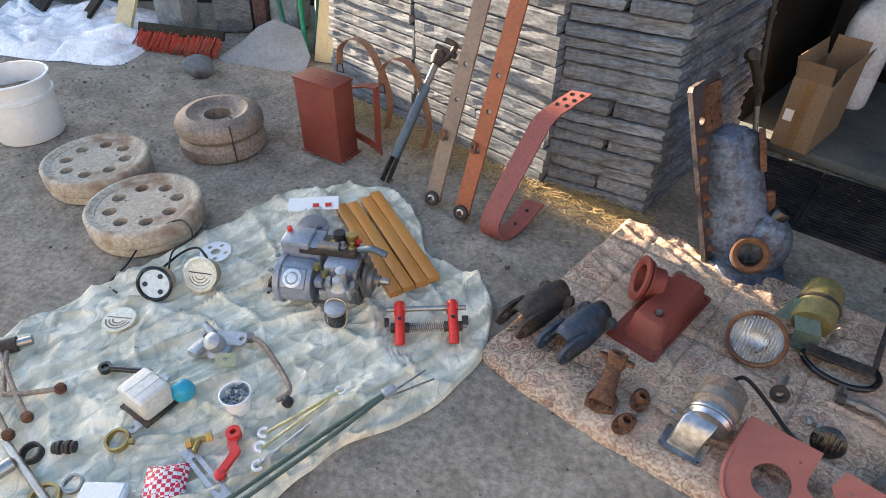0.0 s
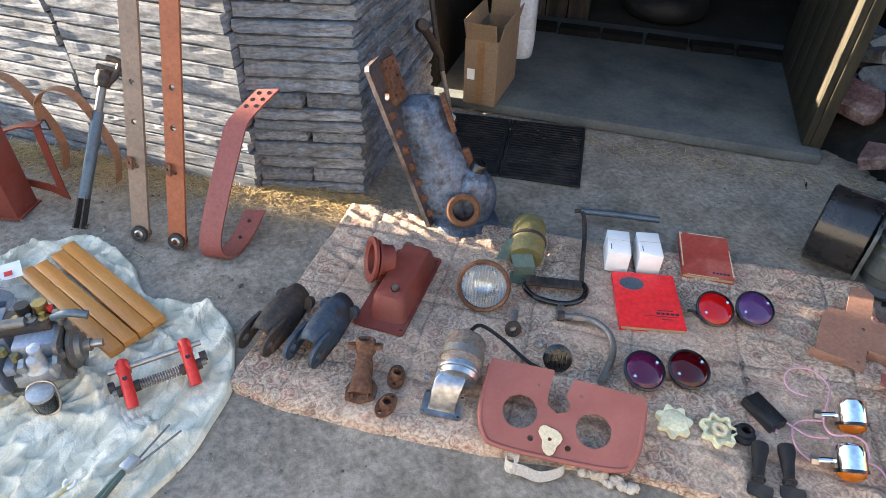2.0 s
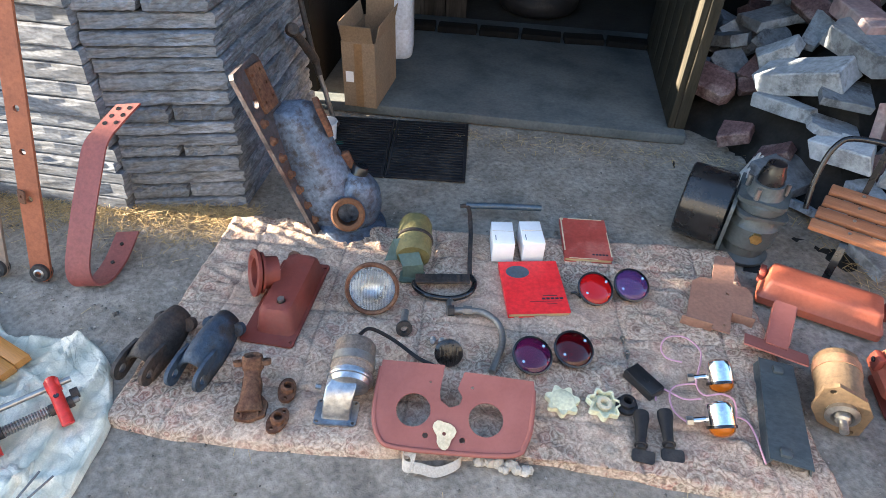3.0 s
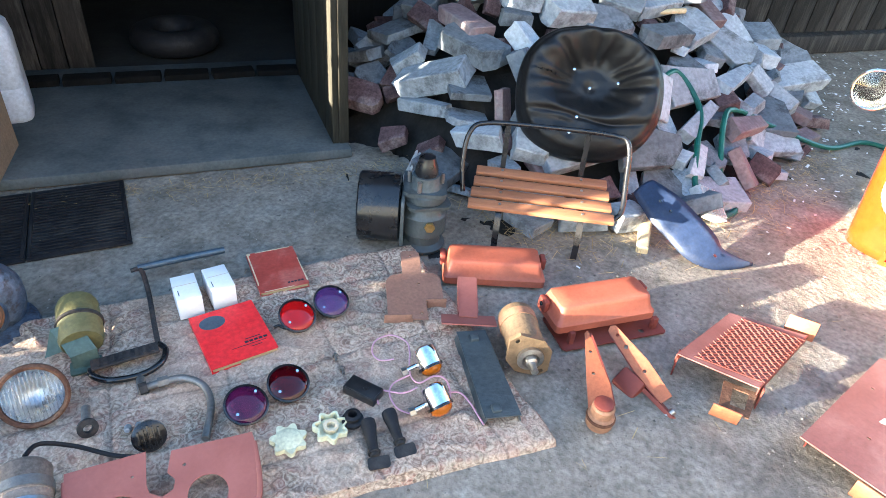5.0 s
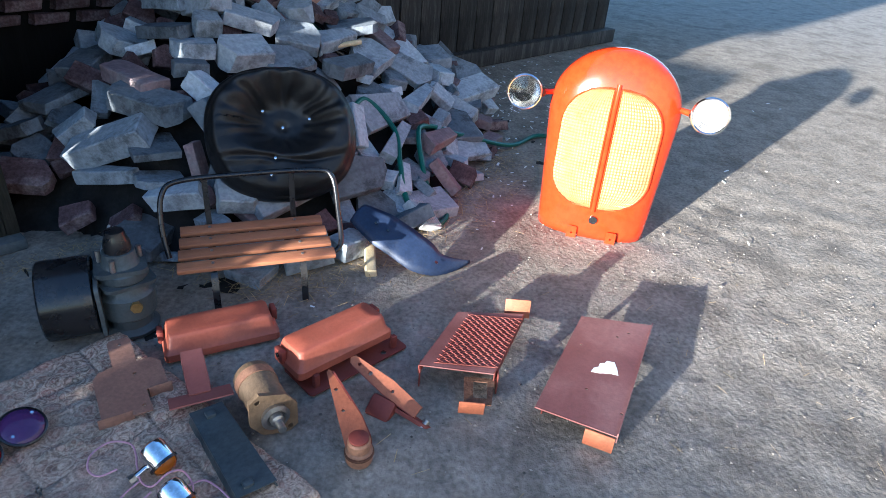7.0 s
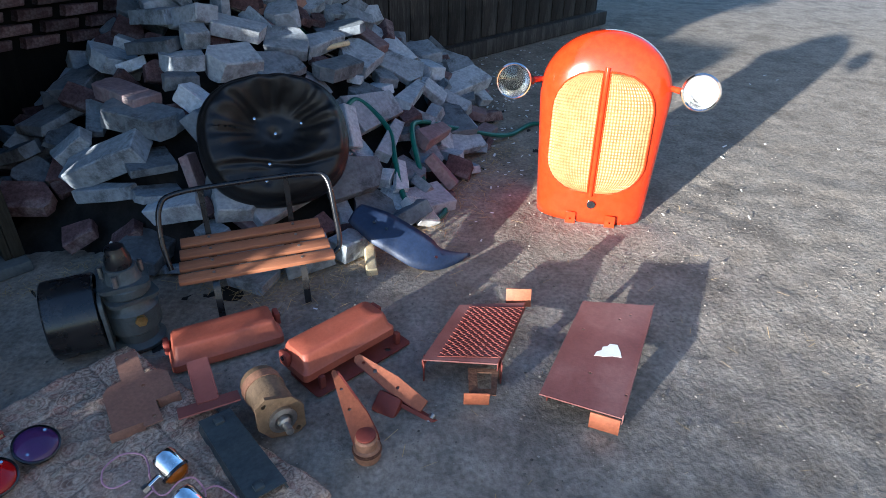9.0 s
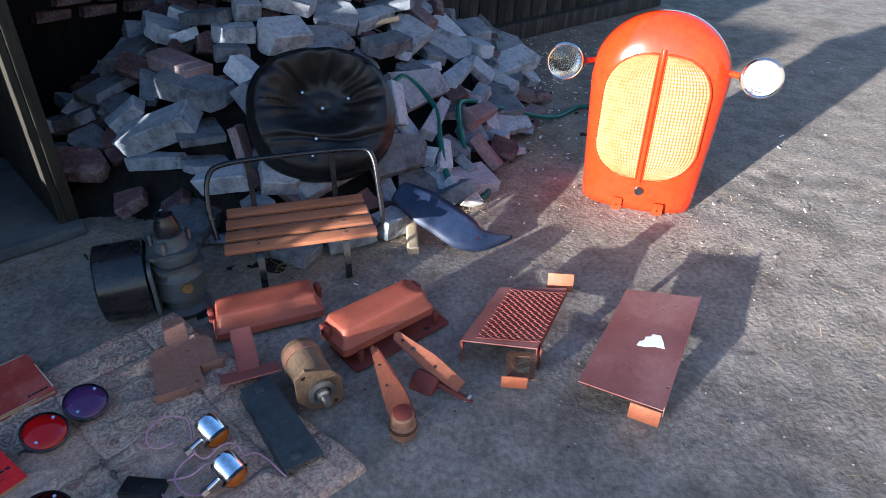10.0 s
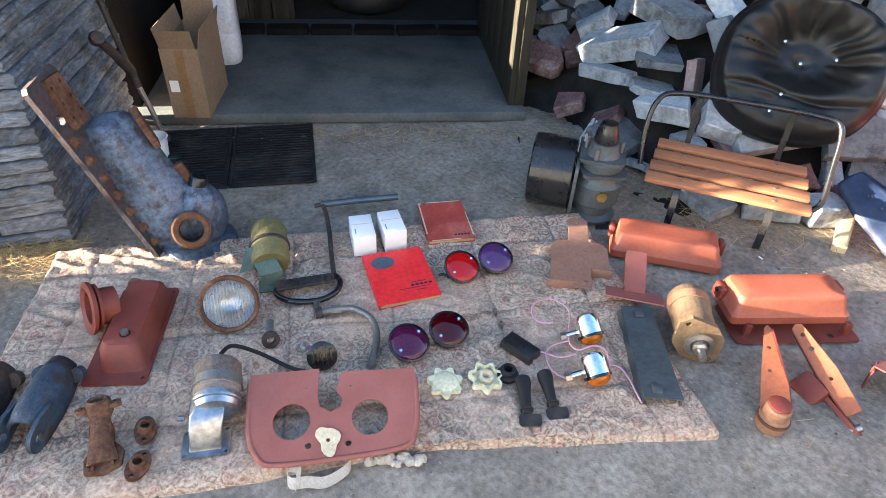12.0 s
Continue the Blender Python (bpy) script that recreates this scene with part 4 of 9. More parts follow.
# the rest lies where there is room, first the loose surface, then smaller bits in the gaps
for tries, lift, grow, need in ((2600, 0.045, 1.0, 0.62), (2600, 0.0, 0.72, 0.5)):
    for k in range(tries):
        u, w = rk.uniform(1.62, 5.5), rk.uniform(2.3, 4.42)
        if w < front_w(u) - 0.02 or (u < 1.72 and w < 3.5) or len(PLACED) > 420:
            continue
        x, y = 0.8 * u + 0.6 * w, -0.6 * u + 0.8 * w
        z = heap_z(x, y)
        if z < 0.05 and u > 3.9 and rk.random() < 0.7:
            continue
        nm, me = rk.choice(KINDS)
        rad = max(abs(v.co.x) for v in me.vertices) * 1.15 * grow
        c = Vector((x, y, z + lift))
        if any((c - q).length < (rad + s) * need for q, s in PLACED):
            continue
        yaw, tilt = rk.uniform(0, 360), 13 if rk.random() < 0.6 else 34
        nrm = SLOPE if z > 0.05 else Vector((0, 0, 1))
        nrm = nrm.lerp(Vector((0, 0, 1)), rk.uniform(0, 0.8)).normalized()
        m = Matrix.Translation(c) @ nrm.to_track_quat("Z", "Y").to_matrix().to_4x4() @ pose(0, 0, 0, rk.gauss(0, tilt), rk.gauss(0, tilt), yaw) @ Matrix.Scale(grow, 4)
        o = new(nm, me)
        o.parent = heap
        o.matrix_local = HI @ m
        PLACED.append((c, rad))
# brick courses of the barn wall above the heap
bw = thing("wall_brick", (DOOR_R + 0.25 * U).x, (DOOR_R + 0.25 * U).y, 0, UDEG, "old dark red brick patch of the barn wall", "wall")
bw["kind"] = "structure"
bme = chunk_mesh("brick", 0.235, 0.06, 0.062, "brick", 90)
for row in range(13):
    for i in range(9):
        o = new("brick", bme)
        o.parent = bw
        o.matrix_local = pose(0.12 + i * 0.25 + (0.125 if row % 2 else 0), -0.002 + rk.uniform(-0.006, 0.004), 0.72 + row * 0.074, 0, 0, rk.uniform(-1, 1))

# ---- tractor nose with grille and headlamps ----
def tractor_nose():
    g = thing("tractor_nose", 3.905, -0.842, 0, -100, "glossy orange-red tractor nose cowl with cream mesh grille", "tractor cowl")
    # local x: to the sides, local -y: front, z up
    D, ZS, RISE, BOW, POW = 0.4, 0.635, 0.3, 0.15, 2.5

    def half(z):
        return 0.278 + 0.062 * min(z, ZS)

    def share(x, z):
        return abs(x) / half(z) if z < ZS else math.hypot(x / half(z), (z - ZS) / RISE)

    def front_y(x, z):
        """Depth of the bowed front: flat in the middle, turning into sides and brow."""
        u = min(1.0, share(x, z))
        return BOW * (1 - (1 - u ** POW) ** (1 / POW)) + 0.035 * min(z, ZS) / ZS

    bm = B()
    arch = [(-1.0, z) for z in (0.0, 0.04, 0.1, 0.2, 0.32, 0.44, 0.55)] + [(math.cos(math.pi - a), None, math.sin(a)) for a in (math.pi * i / 28 for i in range(29))] + [(1.0, z) for z in (0.55, 0.44, 0.32, 0.2, 0.1, 0.04, 0.0)]
    shares = [0.0, 0.15, 0.3, 0.45, 0.6, 0.7, 0.78, 0.85, 0.9, 0.94, 0.97, 0.985, 0.995, 1.0]
    rings = []
    for u in shares:
        ring = []
        for q in arch:
            x, z = (q[0] * u * half(q[1]), q[1]) if len(q) == 2 else (q[0] * u * half(ZS), ZS + RISE * u * q[2])
            ring.append(bm.verts.new((x, front_y(x, z), z)))
        rings.append(ring)
    # behind the brow the hood draws in and falls away
    for y, fx, fz in ((0.22, 0.995, 0.985), (0.27, 0.985, 0.955), (0.33, 0.965, 0.9), (D, 0.94, 0.83)):
        rings.append([bm.verts.new((v.co.x * fx, max(y, v.co.y + 0.004), v.co.z * fz)) for v in rings[13]])
    for a, b in zip(rings, rings[1:]):
        for i in range(len(arch) - 1):
            bm.faces.new((a[i], a[i + 1], b[i + 1], b[i]))
    bmesh.ops.remove_doubles(bm, verts=bm.verts, dist=0.0004)
    body = part("cowl", bm, "gloss", g, angle=70)
    so = body.modifiers.new("thickness", "SOLIDIFY")
    so.thickness, so.offset = 0.004, -1

    # grille panels: D-shaped each side of the seam, slightly proud
    for side in (-1, 1):
        bm = B()
        nx, nz = 30, 76
        x0, x1, z0, z1 = 0.017, 0.24, 0.165, 0.77
        cells = {}
        for j in range(nz + 1):
            z = z0 + (z1 - z0) * j / nz
            hi = x1
            for zc, reach, sg in ((z0 + 0.16, 0.16, -1), (z1 - 0.2, 0.2, 1)):
                if (z - zc) * sg > 0:
                    hi = x0 + 0.03 + (x1 - x0 - 0.03) * math.sqrt(max(0.0, 1 - ((z - zc) / reach) ** 2))
            for i in range(nx + 1):
                x = x0 + (hi - x0) * i / nx
                cells[i, j] = bm.verts.new((side * x, front_y(x, z) - 0.005 - 0.0028 * (i % 2) - 0.0028 * (j % 2), z))
        for j in range(nz):
            for i in range(nx):
                bm.faces.new((cells[i, j], cells[i + 1, j], cells[i + 1, j + 1], cells[i, j + 1]))
        rim = [cells[i, 0].co.copy() for i in range(0, nx + 1, 5)] + [cells[nx, j].co.copy() for j in range(2, nz, 3)] + [cells[i, nz].co.copy() for i in range(nx, -1, -5)] + [cells[0, j].co.copy() for j in range(nz - 2, 1, -6)]
        gp = part("grille_mesh", bm, "mesh", g, "cream-yellow woven grille mesh", angle=20)
        part("grille_rim", tube(B(), [v - Vector((0, 0.001, 0)) for v in rim], 0.0045, 6, True), "gloss", gp)
    # seam strip, hole, tabs
    bm = B()
    tube(bm, [(0, front_y(0, z) - 0.004, z) for z in (0.15, 0.3, 0.45, 0.6, 0.68, 0.74, 0.79)], 0.012, 10)
    part("seam_strip", bm, "gloss", g)
    part("crank_hole", cyl(B(), 0.021, 0.012, at(0.01, 0.006, 0.105, 90), 20), "blackpaint", g, "dark round crank hole")
    for x in (-0.085, 0.115):
        bm = plate(B(), rounded(0.05, 0.07, 0.006), 0.004, at(x, -0.012, 0.02, 78), [circle(0.0, 0.0, 0.005, 8)])
        part("fixing_tab", bm, "gloss", g)
    # headlamps on short brackets
    for side in (-1, 1):
        h = part("headlamp_bracket", rod(B(), (side * 0.295, 0.15, 0.69), (side * 0.36, 0.10, 0.69), 0.013, 12, 0.016), "gloss", g)
        part("knuckle", lathe(B(), [(0, -0.02), (0.024, -0.015), (0.03, 0.0), (0.02, 0.02), (0, 0.025)], at(side * 0.365, 0.09, 0.69), 14), "blackpaint", h)
        m = at(side * (0.435 if side < 0 else 0.422), 0.02, 0.70 if side < 0 else 0.715, 84, 0, side * -14)
        bowl = part("headlamp", lathe(B(), [(0.0, -0.1), (0.03, -0.095), (0.06, -0.07), (0.077, -0.03), (0.083, -0.005), (0.083, 0.004), (0.077, 0.008), (0.076, 0.0)], m, 32), "blackpaint", g, "round headlamp in a black shell")
        part("bezel", lathe(B(), [(0.076, 0.0), (0.085, 0.0), (0.086, 0.008), (0.08, 0.013), (0.075, 0.009)], m, 32), "chrome", bowl)
        part("reflector", lathe(B(), [(0.0, -0.05), (0.025, -0.045), (0.055, -0.025), (0.075, 0.004)], m, 32), "chrome", bowl)
        part("bulb_holder", lathe(B(), [(0, -0.02), (0.018, -0.022), (0.02, -0.05), (0, -0.05)], m, 16), "blackpaint" if side < 0 else "white", bowl)
        part("lens", lathe(B(), [(0.0, 0.014), (0.04, 0.011), (0.074, 0.005)], m, 32), "glass", bowl)


tractor_nose()


# ---- bench with tube frame ----
def bench():
    b = thing("garden_bench", 3.12, 0.62, 0, -64, "small bench with varnished wooden slats on black tube frame", "bench")
    # local x along the slats (left to right seen from the front), y to the back
    for k in range(4):
        bm = box(B(), 0.60 - 0.012 * k, 0.05, 0.02, at(0.0, -0.13 + k * 0.068, 0.185 + 0.016 * k, 12), 0.004)
        s = part("slat", bm, "slat", b)
        for x in (-0.17, 0.17):
            part("bolt", cyl(B(), 0.006, 0.003, at(x, -0.13 + k * 0.068, 0.205 + 0.0165 * k, 12), 10), "steel", s)
    rail = smooth_path([(-0.33, 0.0, 0.17), (-0.345, 0.05, 0.28), (-0.33, 0.1, 0.40), (-0.26, 0.13, 0.44), (0, 0.135, 0.45), (0.26, 0.13, 0.45), (0.335, 0.1, 0.43), (0.345, 0.02, 0.3), (0.34, -0.06, 0.2), (0.30, -0.1, 0.175)], 6)
    part("back_rail", tube(B(), rail, 0.011, 10), "blackpaint", b, "bent black tube back rail")
    for x in (-0.17, 0.17):
        part("upright", ribbon(B(), [(x, 0.1, 0.2), (x, 0.135, 0.44)], (1, 0, 0), 0.022, 0.006), "blackpaint", b)
        part("leg", ribbon(B(), [(x, 0.14, 0.215), (x, -0.12, 0.165), (x, -0.15, 0.13), (x, -0.16, 0.0)], (1, 0, 0), 0.026, 0.008), "blackpaint", b)
        part("rear_leg", ribbon(B(), [(x, 0.14, 0.215), (x, 0.17, 0.0)], (1, 0, 0), 0.026, 0.008), "blackpaint", b)


bench()


# ---- tractor seat cushion ----
def seat_pan():
    # local z is the cushion's outward normal, local y up along the dish
    s = thing("tractor_chair", 3.56, 0.68, 0.50, 0, "black leatherette bucket seat cushion leaning on rubble", "seat")
    nrm = Vector((-0.72, -0.33, 0.60)).normalized()
    up = (Vector((0, 0, 1)) - nrm * nrm.z).normalized()
    s.matrix_world = Matrix.Translation((3.50, 0.655, 0.53)) @ Matrix((up.cross(nrm), up, nrm)).transposed().to_4x4()
    bm = B()
    nr, ns = 60, 180
    studs = ((-0.035, 0.137), (0.047, 0.062), (0.167, 0.09), (-0.006, -0.103), (-0.031, -0.178))
    cx, cy, rx, ry = 0.037, 0.02, 0.318, 0.292

    def ease(v, lo, hi):
        v = min(1.0, max(0.0, (v - lo) / (hi - lo)))
        return v * v * (3 - 2 * v)

    rings = []
    for k in range(nr + 1):
        f = k / nr
        ring = []
        for i in range(ns):
            a = 2 * math.pi * i / ns
            ca, sa = math.cos(a), math.sin(a)
            q = 1 / (abs(ca) ** 2.4 + abs(sa) ** 2.4) ** (1 / 2.4)
            x, y = cx + rx * f * q * ca, cy + ry * f * q * sa
            # hollow back, thick rolled rim above, flat seat pad below the crease
            hx, hy = (x - 0.05) / 0.26, (y - 0.08) / 0.22
            r = math.hypot(hx, hy)
            z = -0.085 + 0.13 * ease(r, 0.25, 1.0)
            pad = ease(-y, 0.07, 0.14)
            z = z * (1 - pad) + (0.015 - 0.03 * ease(-y, 0.17, 0.29)) * pad
            z -= 0.05 * ease(f, 0.84, 1.0) ** 2
            # soft gathers running out from the hollow to the rim
            an = math.atan2(hy, hx)
            gather = ease(r, 0.3, 0.65) * (1 - ease(r, 0.9, 1.2)) * (1 - pad) * ease(y, -0.1, 0.06)
            z += gather * (0.008 * math.sin(an * 15 + 2.2 * noise.noise(Vector((an * 2, r * 2, 1)))) + 0.012 * noise.noise(Vector((an * 4.0, r * 1.5, 3))))
            # loose creases across the lower back and the pad
            z += 0.018 * (noise.noise(Vector((x * 5, y * 13 + x * 4, 7)))) * (1 - ease(f, 0.75, 1.0)) * ease(-y, -0.08, 0.1)
            z -= 0.02 * math.exp(-((y + 0.105 + 0.015 * math.sin(x * 11)) / 0.012) ** 2) * (1 - f ** 4)
            for bx, by in studs:
                z -= 0.016 * math.exp(-((x - bx) ** 2 + (y - by) ** 2) / 0.0006)
            z += 0.003 * noise.noise(Vector((x * 26, y * 26, 0)))
            ring.append((x, y, z))
        rings.append(ring)
    # rim turns under and closes at the back
    rim = [[(x * s1, y * s1, z + dz) for x, y, z in rings[-1]] for s1, dz in ((1.025, -0.02), (1.03, -0.045), (1.0, -0.065), (0.93, -0.075))]
    rim.append([(x * 0.5, y * 0.5, -0.16) for x, y, _ in rings[-1]])
    allr = [[bm.verts.new(p) for p in ring] for ring in rings[1:] + rim]
    c = bm.verts.new(rings[0][0])
    for i in range(ns):
        bm.faces.new((c, allr[0][i], allr[0][(i + 1) % ns]))
    for a, b in zip(allr, allr[1:]):
        for i in range(ns):
            bm.faces.new((a[i], b[i], b[(i + 1) % ns], a[(i + 1) % ns]))
    bm.faces.new(allr[-1][::-1])
    part("cushion", bm, "leather", s, angle=70)
    for bx, by in studs:
        near = min((p for ring in rings for p in ring), key=lambda p: (p[0] - bx) ** 2 + (p[1] - by) ** 2)
        part("stud", lathe(B(), [(0, 0.009), (0.006, 0.007), (0.009, 0.002), (0.009, -0.004)], at(bx, by, near[2] - 0.001), 12), "chrome", s)


seat_pan()

# ---- navy fender piece ----
f = thing("mudguard", 3.45, 0.1, 0.0, 0, "curved navy-blue sheet metal mudguard leaning on rubble", "mudguard")
spine = smooth_path([(3.50, 0.285, 0.20), (3.465, 0.19, 0.165), (3.43, 0.07, 0.115), (3.40, -0.04, 0.065), (3.405, -0.13, 0.035), (3.48, -0.255, 0.018)], 6)
bm = B()
rows = []
for i, c in enumerate(spine):
    t = i / (len(spine) - 1)
    d = (spine[min(i + 1, len(spine) - 1)] - spine[max(i - 1, 0)]).normalized()
    s_ = d.cross(Vector((-0.6, -0.2, 0.77))).normalized()
    w = 0.088 * min(1, 0.6 + 1.6 * t) * (1 if t < 0.55 else max(0.06, 1 - ((t - 0.55) / 0.45) ** 1.5))
    rows.append([bm.verts.new(c - Vector((3.45, 0.1, 0)) + s_ * w * k + Vector((0, 0, 0.012 * (1 - k * k)))) for k in (-1, -0.6, -0.2, 0.2, 0.6, 1)])
for a, b in zip(rows, rows[1:]):
    for k in range(5):
        bm.faces.new((a[k], a[k + 1], b[k + 1], b[k]))
o = part("sheet", bm, "navy", f, angle=60)
so = o.modifiers.new("thickness", "SOLIDIFY")
so.thickness = 0.004
for t, k in ((0.15, 0.3), (0.2, -0.2), (0.27, 0.35), (0.33, -0.1), (0.75, -0.4), (0.85, 0.3)):
    c = spine[int(t * (len(spine) - 1))] - Vector((3.45, 0.1, 0))
    part("bolt_hole", cyl(B(), 0.008, 0.002, Matrix.Translation(c + Vector((0.05 * k, 0.02 * k, 0.014))) @ pose(0, 0, 0, 24, -10, 0), 10), "blackpaint", f)
o = part("firewood", jitter(box(B(), 0.22, 0.05, 0.045, I4, 0.006), 0.004), "paleboard")
o.matrix_world = pose(3.40, 0.20, 0.002, 0, -9, 14)
tagged(o, "short split pale wood piece under the mudguard", "wood")


# ---- engine pump with black pulley ----
def air_pump():
    g = thing("water_pump", 2.72, 1.012, 0, -58, "dark grey cast pump with a wide black pulley", "pump")
    g.scale = (1.07, 1.07, 1.1)
    # local x right, y back
    body = lathe(B(), [(0, 0.0), (0.085, 0.0), (0.09, 0.015), (0.07, 0.03), (0.068, 0.06), (0.088, 0.075), (0.09, 0.15), (0.075, 0.165), (0.07, 0.2), (0.08, 0.21), (0.08, 0.235), (0.055, 0.26), (0.05, 0.3), (0, 0.305)], at(0.05, 0), 26)
    part("housing", body, "greyiron", g)
    part("collar", plate(B(), rounded(0.16, 0.15, 0.03), 0.014, at(0.05, 0, 0.24)), "greyiron", g)
    part("collar", plate(B(), rounded(0.17, 0.16, 0.03), 0.012, at(0.05, 0, 0.195, 4, 3, 20)), "greyiron", g)
    part("cap", lathe(B(), [(0, 0.30), (0.042, 0.30), (0.042, 0.33), (0.034, 0.35), (0.03, 0.37), (0, 0.375)], at(0.05, 0), 20), "blackpaint", g, "black ribbed cap")
    for a in (20, 160, 250):
        part("bolt", cyl(B(), 0.008, 0.04, at(0.05 + 0.065 * math.cos(radians(a)), 0.065 * math.sin(radians(a)), 0.255), 8), "steel", g)
    part("plug", cyl(B(), 0.02, 0.014, at(0.075, -0.085, 0.13, 90), 6), "brass", g, "hexagonal brass plug")
    part("pulley", lathe(B(), [(0.02, 0.0), (0.125, 0.0), (0.132, 0.006), (0.132, 0.155), (0.125, 0.16), (0.115, 0.15), (0.115, 0.02), (0.02, 0.012)], at(-0.20, 0.03, 0.135, 0, 90), 40), "blackpaint", g, "wide glossy black drum pulley")
    part("shaft", cyl(B(), 0.03, 0.16, at(-0.12, 0.03, 0.135, 0, 90), 16), "greyiron", g)
    part("backing_plate", plate(B(), rounded(0.27, 0.2, 0.03), 0.012, at(-0.035, 0.03, 0.135, 90, 0, 90)), "greyiron", g)


air_pump()


# ---- primer-red pressed covers ----
def pressed_cover(x, y, rz, z, label, tray):
    c = thing("tappet_cover", x, y, z, rz, label, "engine cover", "red pressed covers")
    L, Wd = 0.40, 0.17
    bm = B()
    secs = [(1.0, 1.0, 0.0), (1.0, 1.0, 0.028), (0.97, 0.94, 0.034), (0.93, 0.87, 0.046), (0.9, 0.74, 0.078), (0.885, 0.69, 0.088), (0.86, 0.63, 0.0915), (0.6, 0.3, 0.0925)]
    rings = []
    for sx, sy, zz in secs:
        rings.append([bm.verts.new((px, py, zz)) for px, py in rounded(L * sx, Wd * sy, 0.018, 4)])
    for a, b in zip(rings, rings[1:]):
        k = len(a)
        for i in range(k):
            bm.faces.new((a[i], a[(i + 1) % k], b[(i + 1) % k], b[i]))
    bm.faces.new(rings[-1])
    part("shell", bm, "primerlight", c)
    for sx in (-1, 1):
        part("end_lug", box(B(), 0.022, 0.05, 0.05, at(sx * 0.2, 0.03, 0.02), 0.006), "primer", c)
        part("lug_hole", cyl(B(), 0.009, 0.006, at(sx * 0.212 - 0.003, 0.03, 0.05, 0, 90), 10), "blackpaint", c)
    if tray:
        bm = plate(B(), rounded(L * 1.06, Wd * 1.06, 0.015), 0.005, at(0.03, -0.035, -z + 0.006), [circle(0.12, -0.06, 0.012, 10), circle(-0.1, -0.06, 0.012, 10)])
        part("gasket_plate", bm, "primer", c, "dark red flat flange plate")
        for sx, sy in ((-1, -1), (1, -1), (1, 1), (-1, 1)):
            part("foot", box(B(), 0.02, 0.02, z, at(0.03 + sx * 0.17, -0.03 + sy * 0.06, -z + 0.005), 0.002), "primer", c)


pressed_cover(2.735, 0.62, -57, 0.012, "pressed steel cover in light red primer beside the quilt", False)
pressed_cover(2.715, 0.185, -40, 0.055, "pressed steel cover in light red primer on its flange plate", True)

# ---- brown cross plate and tee bracket ----
c = thing("cross_plate", 2.42, 0.79, 0.03, -51, "flat brown primed cross-shaped mounting plate", "plate")
ol = [(-0.035, 0.20), (-0.045, 0.185), (-0.045, 0.06), (-0.10, 0.05), (-0.125, 0.02), (-0.125, -0.08), (-0.125, -0.17), (-0.02, -0.17), (-0.02, -0.19), (0.05, -0.19), (0.05, -0.09), (0.13, -0.09), (0.13, 0.03), (0.10, 0.06), (0.045, 0.06), (0.045, 0.185), (0.03, 0.20)]
part("sheet", plate(B(), [(x * 0.8, y * 0.95) for x, y in ol], 0.005, at(0, 0, 0.035, 4), [circle(0.0, 0.16, 0.006, 8), circle(0.02, 0.0, 0.006, 8), circle(0.02, -0.15, 0.006, 8)]), "primerbrown", c)
part("flange", box(B(), 0.1, 0.005, 0.04, at(-0.062, -0.16, -0.008), 0.001), "primerbrown", c)
part("flange", box(B(), 0.07, 0.005, 0.05, at(0.08, -0.086, -0.012), 0.001), "primerbrown", c)
t = thing("tee_bracket", 2.435, 0.565, 0.02, -57, "primer-red bent steel tee bracket on quilt edge", "bracket")
bm = plate(B(), rounded(0.19, 0.075, 0.004), 0.005, at(0, -0.075, 0.045, -16))
part("base", bm, "primerpink", t)
part("stem", ribbon(B(), [(0, -0.06, 0.05), (0, 0.0, 0.055), (0, 0.12, 0.085)], (1, 0, 0), 0.065, 0.005), "primerpink", t)
for s in (-1, 1):
    part("stem_flange", ribbon(B(), [(s * 0.033, -0.04, 0.045), (s * 0.033, 0.12, 0.076)], (0.1, 0, 1), 0.018, 0.004), "primerpink", t)
part("foot", box(B(), 0.15, 0.005, 0.04, at(0, -0.04, 0.0), 0.001), "primerpink", t)

# ---- hinge brackets ----
h = thing("hinge_bracket", 2.273, -0.005, 0.0, 0, "orange-primed tapered hinge bracket with a heavy round boss", "bracket", "orange hinge brackets")
run = Vector((0.235, 0.15, 0.075))
face = Vector((-0.55, -0.15, 0.75))
ax = run.normalized()
face = (face - ax * face.dot(ax)).normalized()
mh = Matrix.Translation((0.02, 0.01, 0.04)) @ Matrix((ax, face.cross(ax), face)).transposed().to_4x4()
part("side_plate", plate(B(), [(0.0, -0.044), (0.08, -0.042), (0.2, -0.018), (0.27, -0.005), (0.28, 0.003), (0.27, 0.012), (0.1, 0.028), (0.0, 0.036)], 0.008, mh, [circle(0.2, 0.002, 0.006, 10), circle(0.12, 0.004, 0.006, 10)]), "orange", h)
part("edge_flange", ribbon(B(), [mh @ Vector((0.01, -0.044, -0.024)), mh @ Vector((0.08, -0.042, -0.024)), mh @ Vector((0.265, -0.008, -0.018))], face, 0.06, 0.007), "primer", h)
part("boss", lathe(B(), [(0, 0), (0.038, 0), (0.041, 0.006), (0.041, 0.045), (0.035, 0.05), (0.035, 0.078), (0.03, 0.084), (0, 0.085)], I4, 28), "strap", h, "rust-brown stepped round boss")
part("cap", lathe(B(), [(0, 0.094), (0.022, 0.094), (0.03, 0.09), (0.031, 0.083), (0, 0.083)], at(0.004, 0.002, 0), 24), "primer", h)
part("ring", lathe(B(), [(0.04, 0.03), (0.045, 0.032), (0.045, 0.04), (0.04, 0.042)], I4, 26), "rust", h)
h = thing("hinge_bracket", 2.474, -0.148, 0.0, 0, "orange-primed hinge bracket with a dark forked end", "bracket", "orange hinge brackets")
run = Vector((0.137, 0.246, 0.07))
